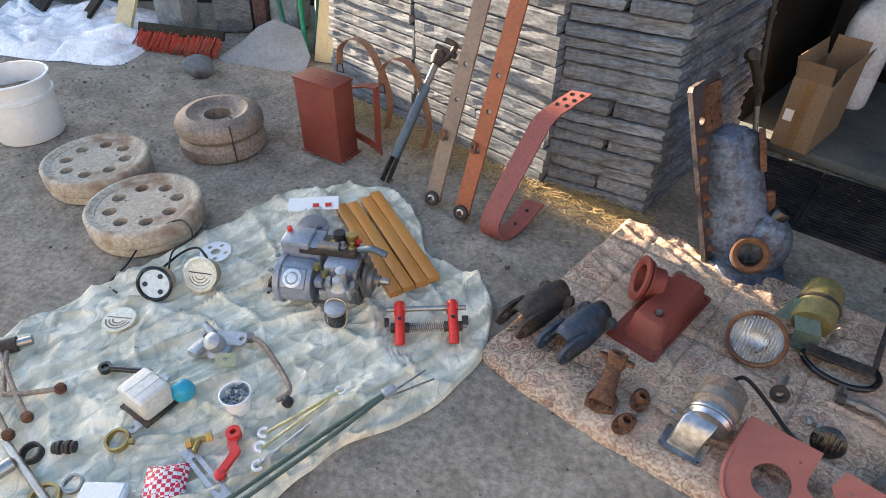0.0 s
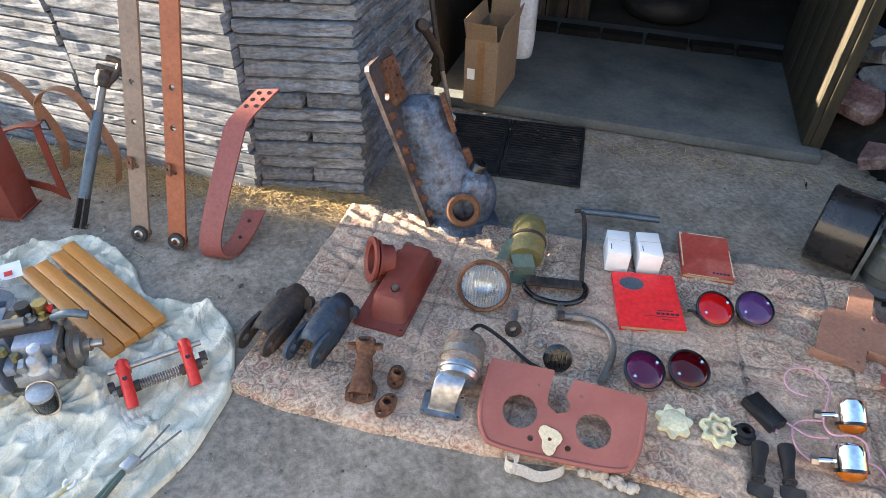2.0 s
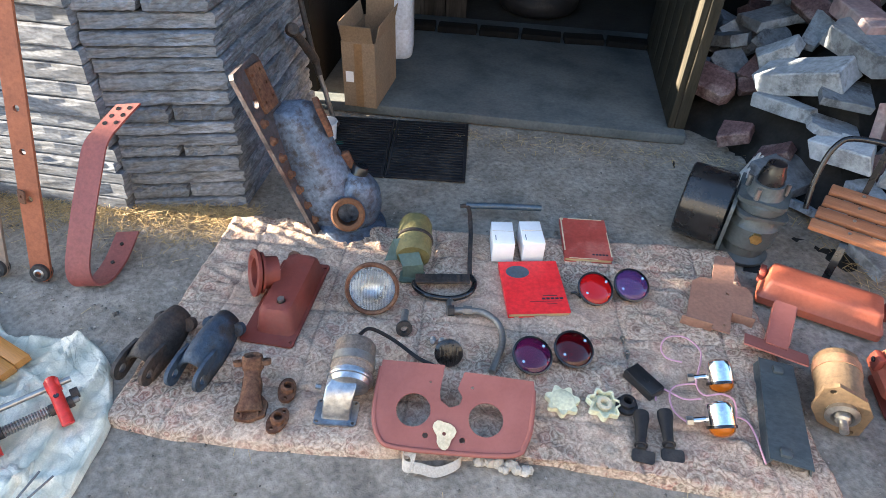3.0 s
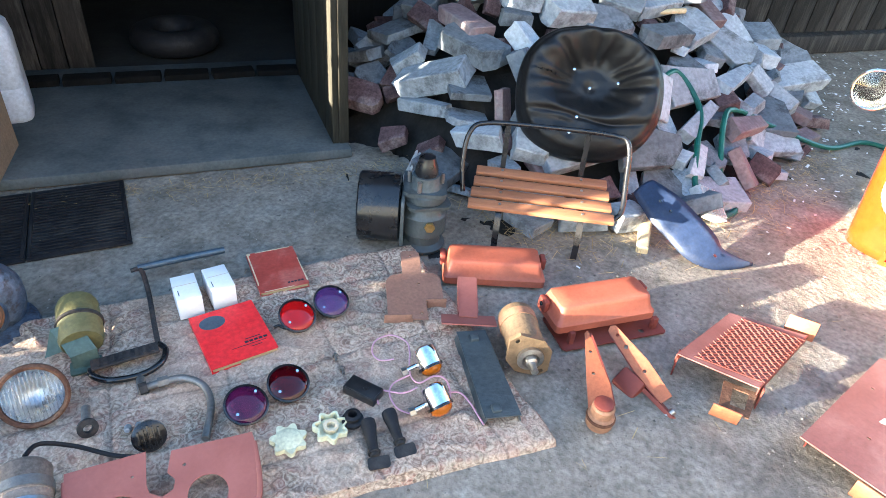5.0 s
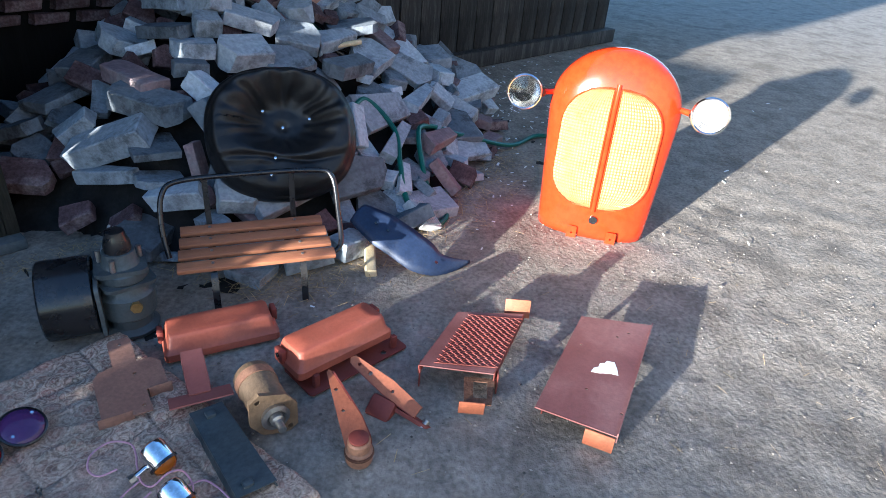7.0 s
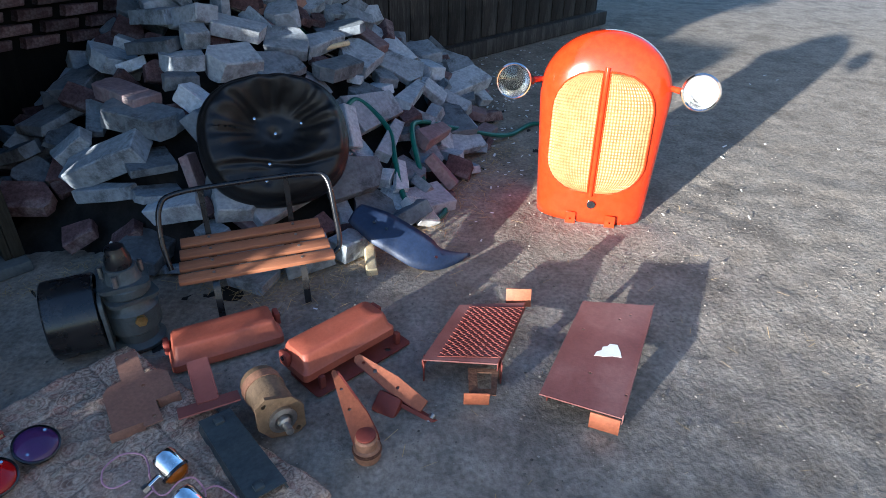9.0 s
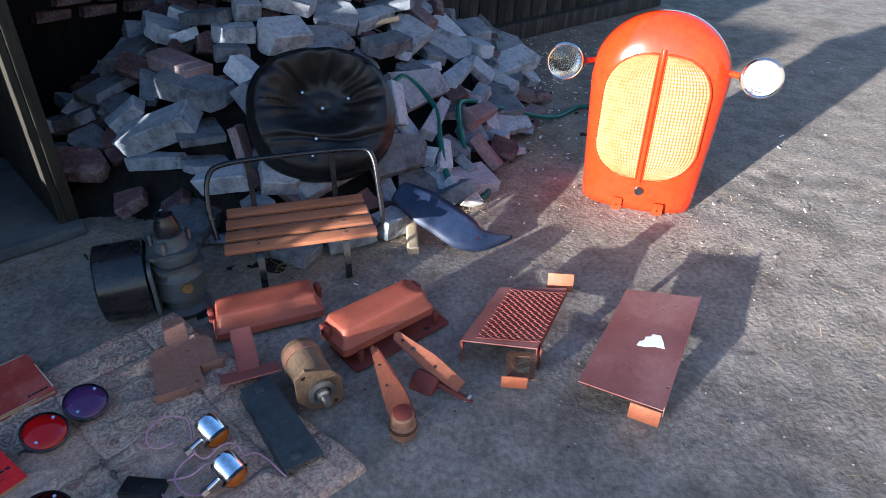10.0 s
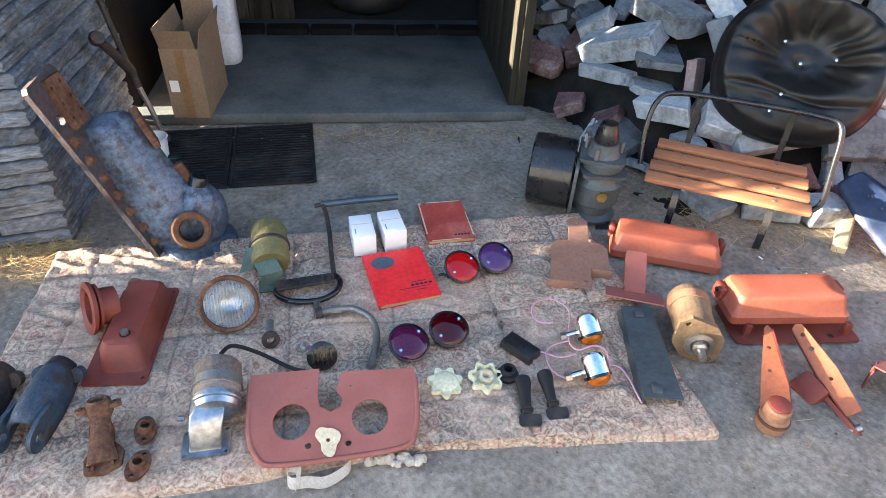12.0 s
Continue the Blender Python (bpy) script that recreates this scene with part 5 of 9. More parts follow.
face = Vector((-0.62, 0.1, 0.75))
ax = run.normalized()
face = (face - ax * face.dot(ax)).normalized()
mh = Matrix.Translation((0.0, 0.0, 0.03)) @ Matrix((ax, face.cross(ax), face)).transposed().to_4x4()
part("side_plate", plate(B(), [(-0.01, -0.022), (0.12, -0.03), (0.28, -0.016), (0.29, 0.0), (0.28, 0.016), (0.12, 0.026), (-0.01, 0.02)], 0.009, mh, [circle(0.2, 0.0, 0.008, 10), circle(0.1, 0.0, 0.006, 10), circle(0.25, 0.0, 0.006, 10)]), "orange", h)
part("edge_flange", ribbon(B(), [mh @ Vector((0.0, 0.021, -0.02)), mh @ Vector((0.12, 0.026, -0.022)), mh @ Vector((0.27, 0.016, -0.014))], face, 0.045, 0.007), "primer", h)
part("yoke", box(B(), 0.09, 0.075, 0.06, mh @ at(0.1, 0.065, -0.05, 0, 0, 12), 0.012), "primer", h, "dark red yoke block")
for dy in (0.03, 0.085):
    part("fork_arm", plate(B(), [(-0.06, -0.02), (0.06, -0.022), (0.06, 0.022), (-0.06, 0.02), (-0.075, 0.0)], 0.014, mh @ at(0.0, dy, -0.03, 70, 0, 8), [circle(-0.045, 0.0, 0.011, 12)]), "primer", h)
part("pin", rod(B(), mh @ Vector((-0.045, 0.0, -0.02)), mh @ Vector((-0.045, 0.12, -0.02)), 0.011, 14), "steel", h)

# ---- mesh step plate ----
s = thing("step_plate", 2.80, -0.31, 0.0, -86, "rusty red step plate of raised mesh with tabs", "step plate")
# local x right, y away
part("sheet", plate(B(), [(-0.06, 0.175), (0.20, 0.20), (0.07, -0.17), (-0.19, -0.155)], 0.005, at(0, 0, 0.085)), "plateprimer", s)
for k in range(15):
    a = -0.15 + k * 0.023
    for tilt in (-1, 1):
        y0 = a
        x0, x1 = -0.17 + (y0 + 0.155) * 0.39, 0.085 + (y0 + 0.155) * 0.36
        p, q = (x0 + 0.03, y0), (x1 - 0.012, y0)
        bm = B()
        pts = [(p[0] + (q[0] - p[0]) * i / 8, y0 + (0.0115 if (i + (tilt > 0)) % 2 else -0.0115) , 0.0925) for i in range(9)]
        tube(bm, [pt for pt in pts if -0.15 < pt[1] < 0.18], 0.0022, 5)
        part("mesh_strand", bm, "primer", s)
part("left_flange", ribbon(B(), [(-0.19, -0.155, 0.07), (-0.06, 0.175, 0.07)], (0, 0, 1), 0.035, 0.004), "primer", s)
part("right_flange", ribbon(B(), [(0.07, -0.17, 0.075), (0.20, 0.20, 0.075)], (0, 0, 1), 0.035, 0.004), "primer", s)
part("tail", plate(B(), [(-0.03, -0.16), (0.075, -0.16), (0.06, -0.29), (-0.03, -0.29)], 0.004, at(0, 0, 0.055), [[(0.0, -0.18), (0.05, -0.18), (0.045, -0.26), (0.0, -0.26)]]), "rust", s)
part("tab", box(B(), 0.085, 0.005, 0.06, at(-0.005, -0.293, 0.02, 12), 0.001), "orange", s)
part("tab", box(B(), 0.10, 0.005, 0.075, at(0.175, 0.215, 0.06, -14), 0.001), "orange", s)
part("side_tab", box(B(), 0.005, 0.06, 0.085, at(0.085, -0.14, 0.0), 0.001), "primer", s)
part("side_tab", box(B(), 0.005, 0.05, 0.08, at(-0.185, -0.14, 0.0), 0.001), "primer", s)

# ---- plain foot plate ----
p = thing("foot_plate", 2.762, -0.76, 0.0, -100, "flat brownish-red primed steel foot plate on bent tabs", "foot plate")
holes = [circle(0.06, 0.2, 0.006, 8), circle(0.09, -0.22, 0.006, 8), circle(-0.03, -0.14, 0.006, 8), circle(-0.07, 0.1, 0.006, 8), circle(0.1, 0.24, 0.006, 8)]
part("sheet", plate(B(), [(-0.085, 0.285), (0.187, 0.33), (0.079, -0.327), (-0.184, -0.288)], 0.005, at(0, 0, 0.078), holes), "plateprimer", p)
part("long_flange", ribbon(B(), [(0.081, -0.327, 0.075), (0.189, 0.33, 0.075)], (0, 0, 1), 0.04, 0.004), "plateprimer", p)
part("tab", box(B(), 0.095, 0.005, 0.07, at(0.03, -0.322, 0.01, 6, 0, -8), 0.001), "orange", p)
part("tab", box(B(), 0.05, 0.005, 0.085, at(0.178, 0.27, 0.0, 0, 0, 80), 0.001), "primer", p)
part("leg", box(B(), 0.005, 0.05, 0.078, at(-0.09, 0.2, 0.0), 0.001), "primer", p)
part("leg", box(B(), 0.005, 0.05, 0.078, at(-0.16, -0.2, 0.0), 0.001), "primer", p)
torn = [(-0.05, -0.034), (-0.02, -0.038), (0.014, -0.034), (0.044, -0.04), (0.046, -0.01), (0.043, 0.03), (0.016, 0.034), (0.006, 0.02), (-0.012, 0.016), (-0.02, -0.004), (-0.038, -0.012)]
part("sticker", plate(B(), torn, 0.0008, at(0.02, 0.0, 0.0832, 0, 0, 12)), "paper", p, "torn white sticker")

# ---- starter motor ----
s = thing("starter_motor", 2.37, 0.31, 0.085, 0, "ochre-brown rusty starter motor lying on the quilt corner", "starter motor")
ma, _ = along((0.11, 0.09, 0.0), (-0.1, -0.085, 0.0))
part("body", lathe(B(), [(0, 0), (0.058, 0.0), (0.062, 0.006), (0.062, 0.05), (0.064, 0.052), (0.064, 0.075), (0.062, 0.078), (0.062, 0.19), (0, 0.19)], ma, 32), "gold", s)
part("band", lathe(B(), [(0.063, 0.03), (0.0665, 0.03), (0.0665, 0.065), (0.063, 0.065)], ma, 32), "strap", s)
part("flange", plate(B(), [(0.02, 0.10), (-0.02, 0.10), (-0.07, 0.03), (-0.07, -0.03), (-0.02, -0.10), (0.02, -0.10), (0.07, -0.03), (0.07, 0.03)], 0.014, ma @ at(0, 0, 0.19, 0, 0, 35), [circle(0, 0.084, 0.009, 10), circle(0, -0.084, 0.009, 10)]), "gold", s)
part("nose", lathe(B(), [(0.04, 0.2), (0.045, 0.22), (0.03, 0.225), (0.022, 0.215), (0.02, 0.235), (0.012, 0.24), (0.012, 0.275), (0, 0.278)], ma, 20), "steel", s)

# ---- dark angle tray ----
a = thing("angle_strip", 2.205, 0.362, 0.028, 45, "long dark grey sheet metal trough on the quilt", "trough")
a.scale = (0.92, 1.4, 1.0)
part("base", plate(B(), [(-0.205, -0.04), (0.2, -0.036), (0.205, 0.036), (-0.2, 0.04)], 0.004, at(0, 0, 0.03)), "greyiron", a)
for sy in (-1, 1):
    part("side", ribbon(B(), [(-0.2, sy * 0.038, 0.017), (0.2, sy * 0.035, 0.017)], (0, 0.25 * sy, -1), 0.034, 0.004), "greyiron", a)
part("clip", box(B(), 0.03, 0.02, 0.012, at(0.16, 0.0, 0.033), 0.003), "greyiron", a)
part("clip", box(B(), 0.03, 0.02, 0.012, at(-0.17, 0.01, 0.033), 0.003), "greyiron", a)

# ================= things on the quilt =================
# ---- blue gearbox casting leaning on the stack ----
def casting():
    g = thing("gearbox_casting", 1.28, 1.76, 0.0, 0, "heavy worn blue cast housing with rusty flanges leaning on slabs", "casting")
    ax = Vector((-0.19, 0.118, 0.645)).normalized()
    side = Vector((0.117, 0.137, 0.018))
    side = (side - ax * side.dot(ax)).normalized()
    nrm = side.cross(ax)
    g.matrix_world = Matrix.Translation((1.287, 1.765, 0.018)) @ Matrix((side, ax, nrm)).transposed().to_4x4()
    gi = g.matrix_world.inverted()
    # local: x across the flange, y up along it, z outwards
    edge = [circle(0.045, 0.55, 0.017, 14)]
    part("back_flange", plate(B(), [(0.0, 0.0), (0.12, -0.01), (0.2, 0.08), (0.2, 0.42), (0.175, 0.50), (0.178, 0.66), (0.165, 0.678), (0.012, 0.674), (0.0, 0.66)], 0.018, I4, edge), "flangeiron", g, "dark rusty flat mounting flange")
    part("flange_pad", plate(B(), [(0.06, 0.50), (0.15, 0.495), (0.165, 0.65), (0.075, 0.66)], 0.012, at(0, 0, 0.0175), [circle(x, y, 0.006, 8) for x in (0.085, 0.14) for y in (0.53, 0.58, 0.63)]), "rust", g, "rust-brown raised pad")
    for y in (0.06, 0.13, 0.2, 0.27, 0.34, 0.41, 0.48):
        part("stud", lathe(B(), [(0, 0.02), (0.01, 0.018), (0.013, 0.006), (0.02, 0.0)], at(0.03, y, 0.017), 12), "rust", g)
    bm = B()
    secs = [(-0.005, 0.035, 0.165, 0.17), (0.06, 0.03, 0.19, 0.185), (0.16, 0.035, 0.195, 0.165), (0.28, 0.05, 0.205, 0.145), (0.39, 0.075, 0.225, 0.13), (0.445, 0.09, 0.23, 0.115), (0.468, 0.1, 0.215, 0.08), (0.478, 0.105, 0.2, 0.015)]
    rings = []
    for y, xa, xb, hh in secs:
        ring = []
        for i in range(25):
            t = math.pi * i / 24
            cx, sx = math.cos(t), math.sin(t)
            fx = math.copysign(abs(cx) ** 0.5, cx)
            x = (xa + xb) / 2 - (xb - xa) / 2 * fx
            # the face slopes up from the flange's free edge to a ridge, then falls steeply
            z = 0.016 + hh * max(0.0, sx) ** 0.45 * (0.72 + 0.34 * (x - xa) / (xb - xa))
            ring.append(bm.verts.new((x, y, z + 0.003 * noise.noise(Vector((x * 30, y * 30, 2))))))
        rings.append(ring)
    for a, b in zip(rings, rings[1:]):
        for i in range(24):
            bm.faces.new((a[i], a[i + 1], b[i + 1], b[i]))
    bm.faces.new(rings[0])
    bm.faces.new(rings[-1][::-1])
    part("housing", bm, "blueiron", g, angle=42)
    part("pad", plate(B(), [(-0.05, -0.065), (0.045, -0.07), (0.05, 0.05), (0.0, 0.075), (-0.05, 0.05)], 0.02, at(0.19, 0.395, 0.135, 0, 28), [circle(dx, dy, 0.006, 8) for dx in (-0.03, 0.025) for dy in (-0.045, 0.0, 0.04)]), "rust", g, "rust-brown bolting pad")
    part("ridge_lug", box(B(), 0.03, 0.09, 0.035, at(0.175, 0.20, 0.155, 0, 20), 0.008), "rust", g)
    mouth = gi @ Matrix.Translation((1.396, 1.668, 0.153)) @ Vector((-0.30, -0.74, 0.50)).to_track_quat("Z", "Y").to_matrix().to_4x4() @ at(0, 0, -0.085)
    part("tube", lathe(B(), [(0.045, -0.12), (0.1, -0.12), (0.076, -0.02), (0.06, 0.06), (0.06, 0.082), (0.054, 0.086), (0.045, 0.08), (0.045, -0.08)], mouth, 30), "blueiron", g)
    part("tube_mouth", lathe(B(), [(0, -0.03), (0.038, -0.028), (0.046, 0.083), (0.043, 0.084), (0.036, 0.0), (0, -0.01)], mouth, 30), "rustorange", g, "rust-brown bore")
    part("mouth_ring", lathe(B(), [(0.04, 0.08), (0.061, 0.082), (0.063, 0.09), (0.056, 0.096), (0.042, 0.093)], mouth, 32), "rustorange", g)
    # rounded elbow and the round foot below it
    bm = B()
    bmesh.ops.create_uvsphere(bm, u_segments=32, v_segments=18, radius=0.1, matrix=gi @ Matrix.Translation((1.482, 1.79, 0.115)) @ Matrix.Diagonal((0.95, 0.95, 1.3, 1)))
    for v in bm.verts:
        v.co += v.co.normalized() * 0.004 * noise.noise(v.co * 20)
    part("elbow", bm, "blueiron", g)
    part("stub", lathe(B(), [(0, -0.04), (0.03, -0.04), (0.032, 0.02), (0.026, 0.03), (0, 0.032)], gi @ Matrix.Translation((1.497, 1.79, 0.24)) @ Vector((0.35, -0.1, 0.9)).to_track_quat("Z", "Y").to_matrix().to_4x4(), 18), "blackpaint", g, "short black plug")
    foot = gi @ Matrix.Translation((1.45, 1.765, 0.022)) @ Vector((0.1, -0.2, 1.0)).to_track_quat("Z", "Y").to_matrix().to_4x4()
    part("base_flange", lathe(B(), [(0, -0.008), (0.128, -0.008), (0.133, 0.002), (0.128, 0.018), (0.105, 0.026), (0, 0.026)], foot, 34), "blueiron", g)


casting()


# ---- rocker cover with breather neck ----
def rocker_cover():
    c = thing("rocker_cover", 1.085, 1.455, 0.03, -38, "red-primed rocker cover with a round breather neck", "engine cover")
    part("flange", plate(B(), rounded(0.175, 0.40, 0.012), 0.006, I4, [circle(0.075, y, 0.005, 8) for y in (-0.18, 0.18)]), "primer", c)
    bm = B()
    rings = []
    for sx, sy, zz in ((0.13, 0.34, 0.006), (0.122, 0.325, 0.02), (0.112, 0.30, 0.07), (0.095, 0.275, 0.085), (0.06, 0.24, 0.088)):
        rings.append([bm.verts.new((px + 0.012, py + 0.012, zz)) for px, py in rounded(sx, sy, 0.025, 4)])
    for a, b in zip(rings, rings[1:]):
        for i in range(len(a)):
            bm.faces.new((a[i], a[(i + 1) % len(a)], b[(i + 1) % len(a)], b[i]))
    bm.faces.new(rings[-1])
    part("dome", bm, "primer", c)
    m = at(-0.05, 0.05, 0.08, 0, -74, 34)
    part("neck", lathe(B(), [(0.055, 0.0), (0.055, 0.06), (0.062, 0.062), (0.078, 0.064), (0.08, 0.075), (0.062, 0.078), (0.05, 0.07), (0.048, 0.0)], m, 32), "primer", c)
    part("neck_ring", lathe(B(), [(0.058, 0.046), (0.07, 0.048), (0.07, 0.056), (0.058, 0.058)], m, 32), "primer", c)
    part("bolt", cyl(B(), 0.012, 0.014, at(0.02, -0.085, 0.085), 6), "steel", c)
    part("bolt", cyl(B(), 0.015, 0.006, at(0.02, -0.085, 0.082), 16), "steel", c)
    part("lug", cyl(B(), 0.022, 0.03, at(-0.03, 0.18, 0.035, 40), 16), "rust", c)


rocker_cover()

# ---- loose headlamp ----
h = thing("work_lamp", 1.325, 1.295, 0.03, 0, "round ribbed-glass headlamp in a rusty brown rim", "headlamp")
ax = Vector((-0.42, -0.78, 0.46)).normalized()
m = Matrix.Translation((0.01, 0.015, 0.078)) @ ax.to_track_quat("Z", "Y").to_matrix().to_4x4()
part("shell", lathe(B(), [(0, -0.10), (0.03, -0.097), (0.06, -0.075), (0.08, -0.03), (0.088, -0.005), (0.09, 0.012), (0.084, 0.02), (0.076, 0.016), (0.075, 0.0)], m, 40), "rust", h)
part("reflector", lathe(B(), [(0.0, -0.055), (0.03, -0.05), (0.055, -0.03), (0.075, 0.004)], m, 40), "lampmirror", h)
bm = lathe(B(), [(0.0, 0.02), (0.03, 0.018), (0.055, 0.014), (0.076, 0.008)], m, 40)
part("lens", bm, "ribglass", h)
for i in range(-7, 8):
    x = i * 0.0098
    hh = math.sqrt(max(0.0, 0.073 ** 2 - x * x))
    part("lens_rib", tube(B(), [(x, -hh, 0.009), (x, -hh * 0.4, 0.0175), (x, hh * 0.4, 0.0175), (x, hh, 0.009)], 0.0022, 5, m=m), "ribglass", h)

# ---- yellow-green fuel filter ----
f = thing("fuel_filter", 1.575, 1.47, 0.03, 0, "dirty yellow-green metal fuel filter housing", "filter")
ma, L = along((-0.025, -0.035, 0.055), (0.055, 0.105, 0.085))
part("canister", lathe(B(), [(0, -0.02), (0.058, -0.02), (0.064, 0.0), (0.064, 0.055), (0.066, 0.06), (0.066, 0.07), (0.062, 0.075), (0.062, 0.13), (0.055, 0.15), (0.03, 0.16), (0, 0.162)], ma, 30), "oliveyellow", f)
part("band", lathe(B(), [(0.064, 0.052), (0.069, 0.054), (0.069, 0.064), (0.064, 0.066)], ma, 30), "darkiron", f)
part("bracket", ribbon(B(), [(-0.09, -0.01, 0.03), (-0.045, 0.005, 0.1), (-0.055, -0.09, 0.05), (-0.06, -0.10, 0.004)], (0.8, -0.5, 0.2), 0.075, 0.008), "olivegreen", f, "green painted bracket")
part("foot", plate(B(), rounded(0.09, 0.06, 0.01), 0.006, at(-0.06, -0.095, 0.0, 0, 0, -30), [circle(0.03, 0, 0.006, 8)]), "olivegreen", f)

# ---- T-handle rod and pedal ----
r = thing("pedal_rod", 1.80, 1.45, 0.03, 0, "bent steel pedal rod with a dark cross bar on quilt", "pedal rod")
o = Vector((1.80, 1.45, 0.03))


def loc(p, q=o):
    return [tuple(Vector(v) - q) for v in p]


part("cross_bar", tube(B(), loc([(1.89, 1.637, 0.06), (2.02, 1.568, 0.06), (2.16, 1.494, 0.055)]), 0.013, 12), "bluesteel", r, "blue-grey steel tube")
part("shank", tube(B(), loc(smooth_path([(1.87, 1.65, 0.055), (1.89, 1.62, 0.06), (1.83, 1.50, 0.055), (1.75, 1.37, 0.05), (1.69, 1.27, 0.045)], 5)), 0.0085, 10), "darkiron", r)
arc = smooth_path([(1.695, 1.275, 0.045), (1.69, 1.235, 0.045), (1.645, 1.20, 0.045), (1.58, 1.205, 0.045), (1.515, 1.255, 0.045), (1.495, 1.31, 0.045), (1.505, 1.335, 0.05)], 5)
part("stirrup", tube(B(), loc(arc), 0.010, 10), "blackpaint", r)
part("tread", box(B(), 0.19, 0.045, 0.01, Matrix.Translation(Vector((1.592, 1.292, 0.055)) - o) @ pose(0, 0, 0, 0, 0, -27), 0.003), "darkiron", r, "ribbed dark pedal tread")
for i in range(8):
    part("tread_rib", box(B(), 0.012, 0.035, 0.004, Matrix.Translation(Vector((1.592, 1.292, 0.064)) - o) @ pose(0, 0, 0, 0, 0, -27) @ pose(-0.077 + i * 0.022, 0, 0)), "darkiron", r)
part("stub", tube(B(), loc([(1.575, 1.205, 0.04), (1.54, 1.15, 0.04)]), 0.012, 12), "steel", r)

# ---- white cartons ----
for x, y, rz in ((1.885, 1.365, -29), (1.985, 1.32, -26)):
    c = thing("parts_carton", x, y, 0.028, rz, "small plain white cardboard parts box", "box", "white parts boxes")
    part("body", box(B(), 0.08, 0.135, 0.085, I4, 0.002), "paper", c)
    part("flap_line", box(B(), 0.076, 0.0012, 0.0008, at(0, 0.01, 0.0852)), "pages", c)
    for k in range(1):
        part("print_bar", box(B(), 0.003, 0.03 - 0.007 * k, 0.0006, at(-0.028 + 0.008 * k, -0.03, 0.0852)), "bluesteel", c)


# ---- manuals ----
def manual(x, y, rz, w, h, t, cover, label, oval, worn):
    b = thing("repair_manual", x, y, 0.028, rz, label, "book", "manuals on the quilt", rx=1)
    part("page_block", box(B(), w - 0.008, h - 0.008, t - 0.004, at(0, 0, 0.002), 0.001), "pages", b, "yellowed page block")
    part("back_cover", box(B(), w, h, 0.002, I4), cover, b)
    fc = part("front_cover", plate(B(), rounded(w, h, 0.004, 3), 0.0022, at(0, 0, t - 0.002)), cover, b)
    part("spine", box(B(), 0.002, h, t, at(-w / 2, 0, 0)), cover, b)
    if oval:
        part("emblem", plate(B(), circle(0, 0, 0.042, 28, 0.032), 0.0006, at(-0.045, 0.075, t + 0.0004)), "bluesteel", fc, "dark blue-green oval emblem")
        part("title_bar", box(B(), 0.012, 0.009, 0.0006, at(-0.0 + 0.025, -0.062, t + 0.0004)), "ink", fc)
        for k in range(4):
            part("title_bar", box(B(), 0.012, 0.009, 0.0006, at(0.04 + 0.0155 * k, -0.062, t + 0.0004)), "ink", fc)
        part("rule", box(B(), 0.11, 0.002, 0.0006, at(0.03, -0.075, t + 0.0004)), "ink", fc)
        part("rule", box(B(), 0.035, 0.0025, 0.0006, at(0.05, -0.088, t + 0.0004)), "ink", fc)
        part("subtitle_bar", box(B(), 0.05, 0.003, 0.0006, at(0.05, -0.048, t + 0.0004)), "ink", fc)
    if worn:
        for k, (ex, ey, lx, ly) in enumerate(((-w / 2 + 0.003, 0.02, 0.005, h * 0.8), (w / 2 - 0.002, -0.03, 0.004, h * 0.6), (0.01, h / 2 - 0.002, w * 0.75, 0.004), (-0.02, -h / 2 + 0.002, w * 0.6, 0.004), (-w / 2 + 0.006, h / 2 - 0.006, 0.014, 0.012))):
            part("edge_wear", plate(B(), [(px + 0.0012 * math.sin(i * 2.3 + k), py) for i, (px, py) in enumerate(rounded(lx, ly, min(lx, ly) * 0.4, 3))], 0.0004, at(ex, ey, t + 0.0003)), "oldpaper", fc)
        for k in range(5):
            part("title_bar", box(B(), 0.009, 0.008, 0.0006, at(0.02 + 0.0125 * k, -0.095, t + 0.0004)), "ink", fc)


manual(1.866, 1.128, -25, 0.212, 0.262, 0.02, "bookred", "thick bright red repair manual with an oval emblem", True, False)
manual(2.207, 1.264, -32, 0.178, 0.245, 0.018, "bookrust", "worn dark red clothbound manual with scuffed edges", False, True)
k = thing("key_ring", 1.985, 1.015, 0.03, -60, "small black metal clip beside the red manual", "clip")
part("jaw", tube(B(), smooth_path([(0, 0, 0.012), (0.02, 0.006, 0.014), (0.035, 0, 0.012), (0.03, -0.012, 0.012)], 4), 0.006, 8), "blackpaint", k)
part("jaw", tube(B(), smooth_path([(-0.035, 0, 0.012), (-0.02, 0.008, 0.014), (0, 0, 0.012)], 4), 0.005, 8), "blackpaint", k)


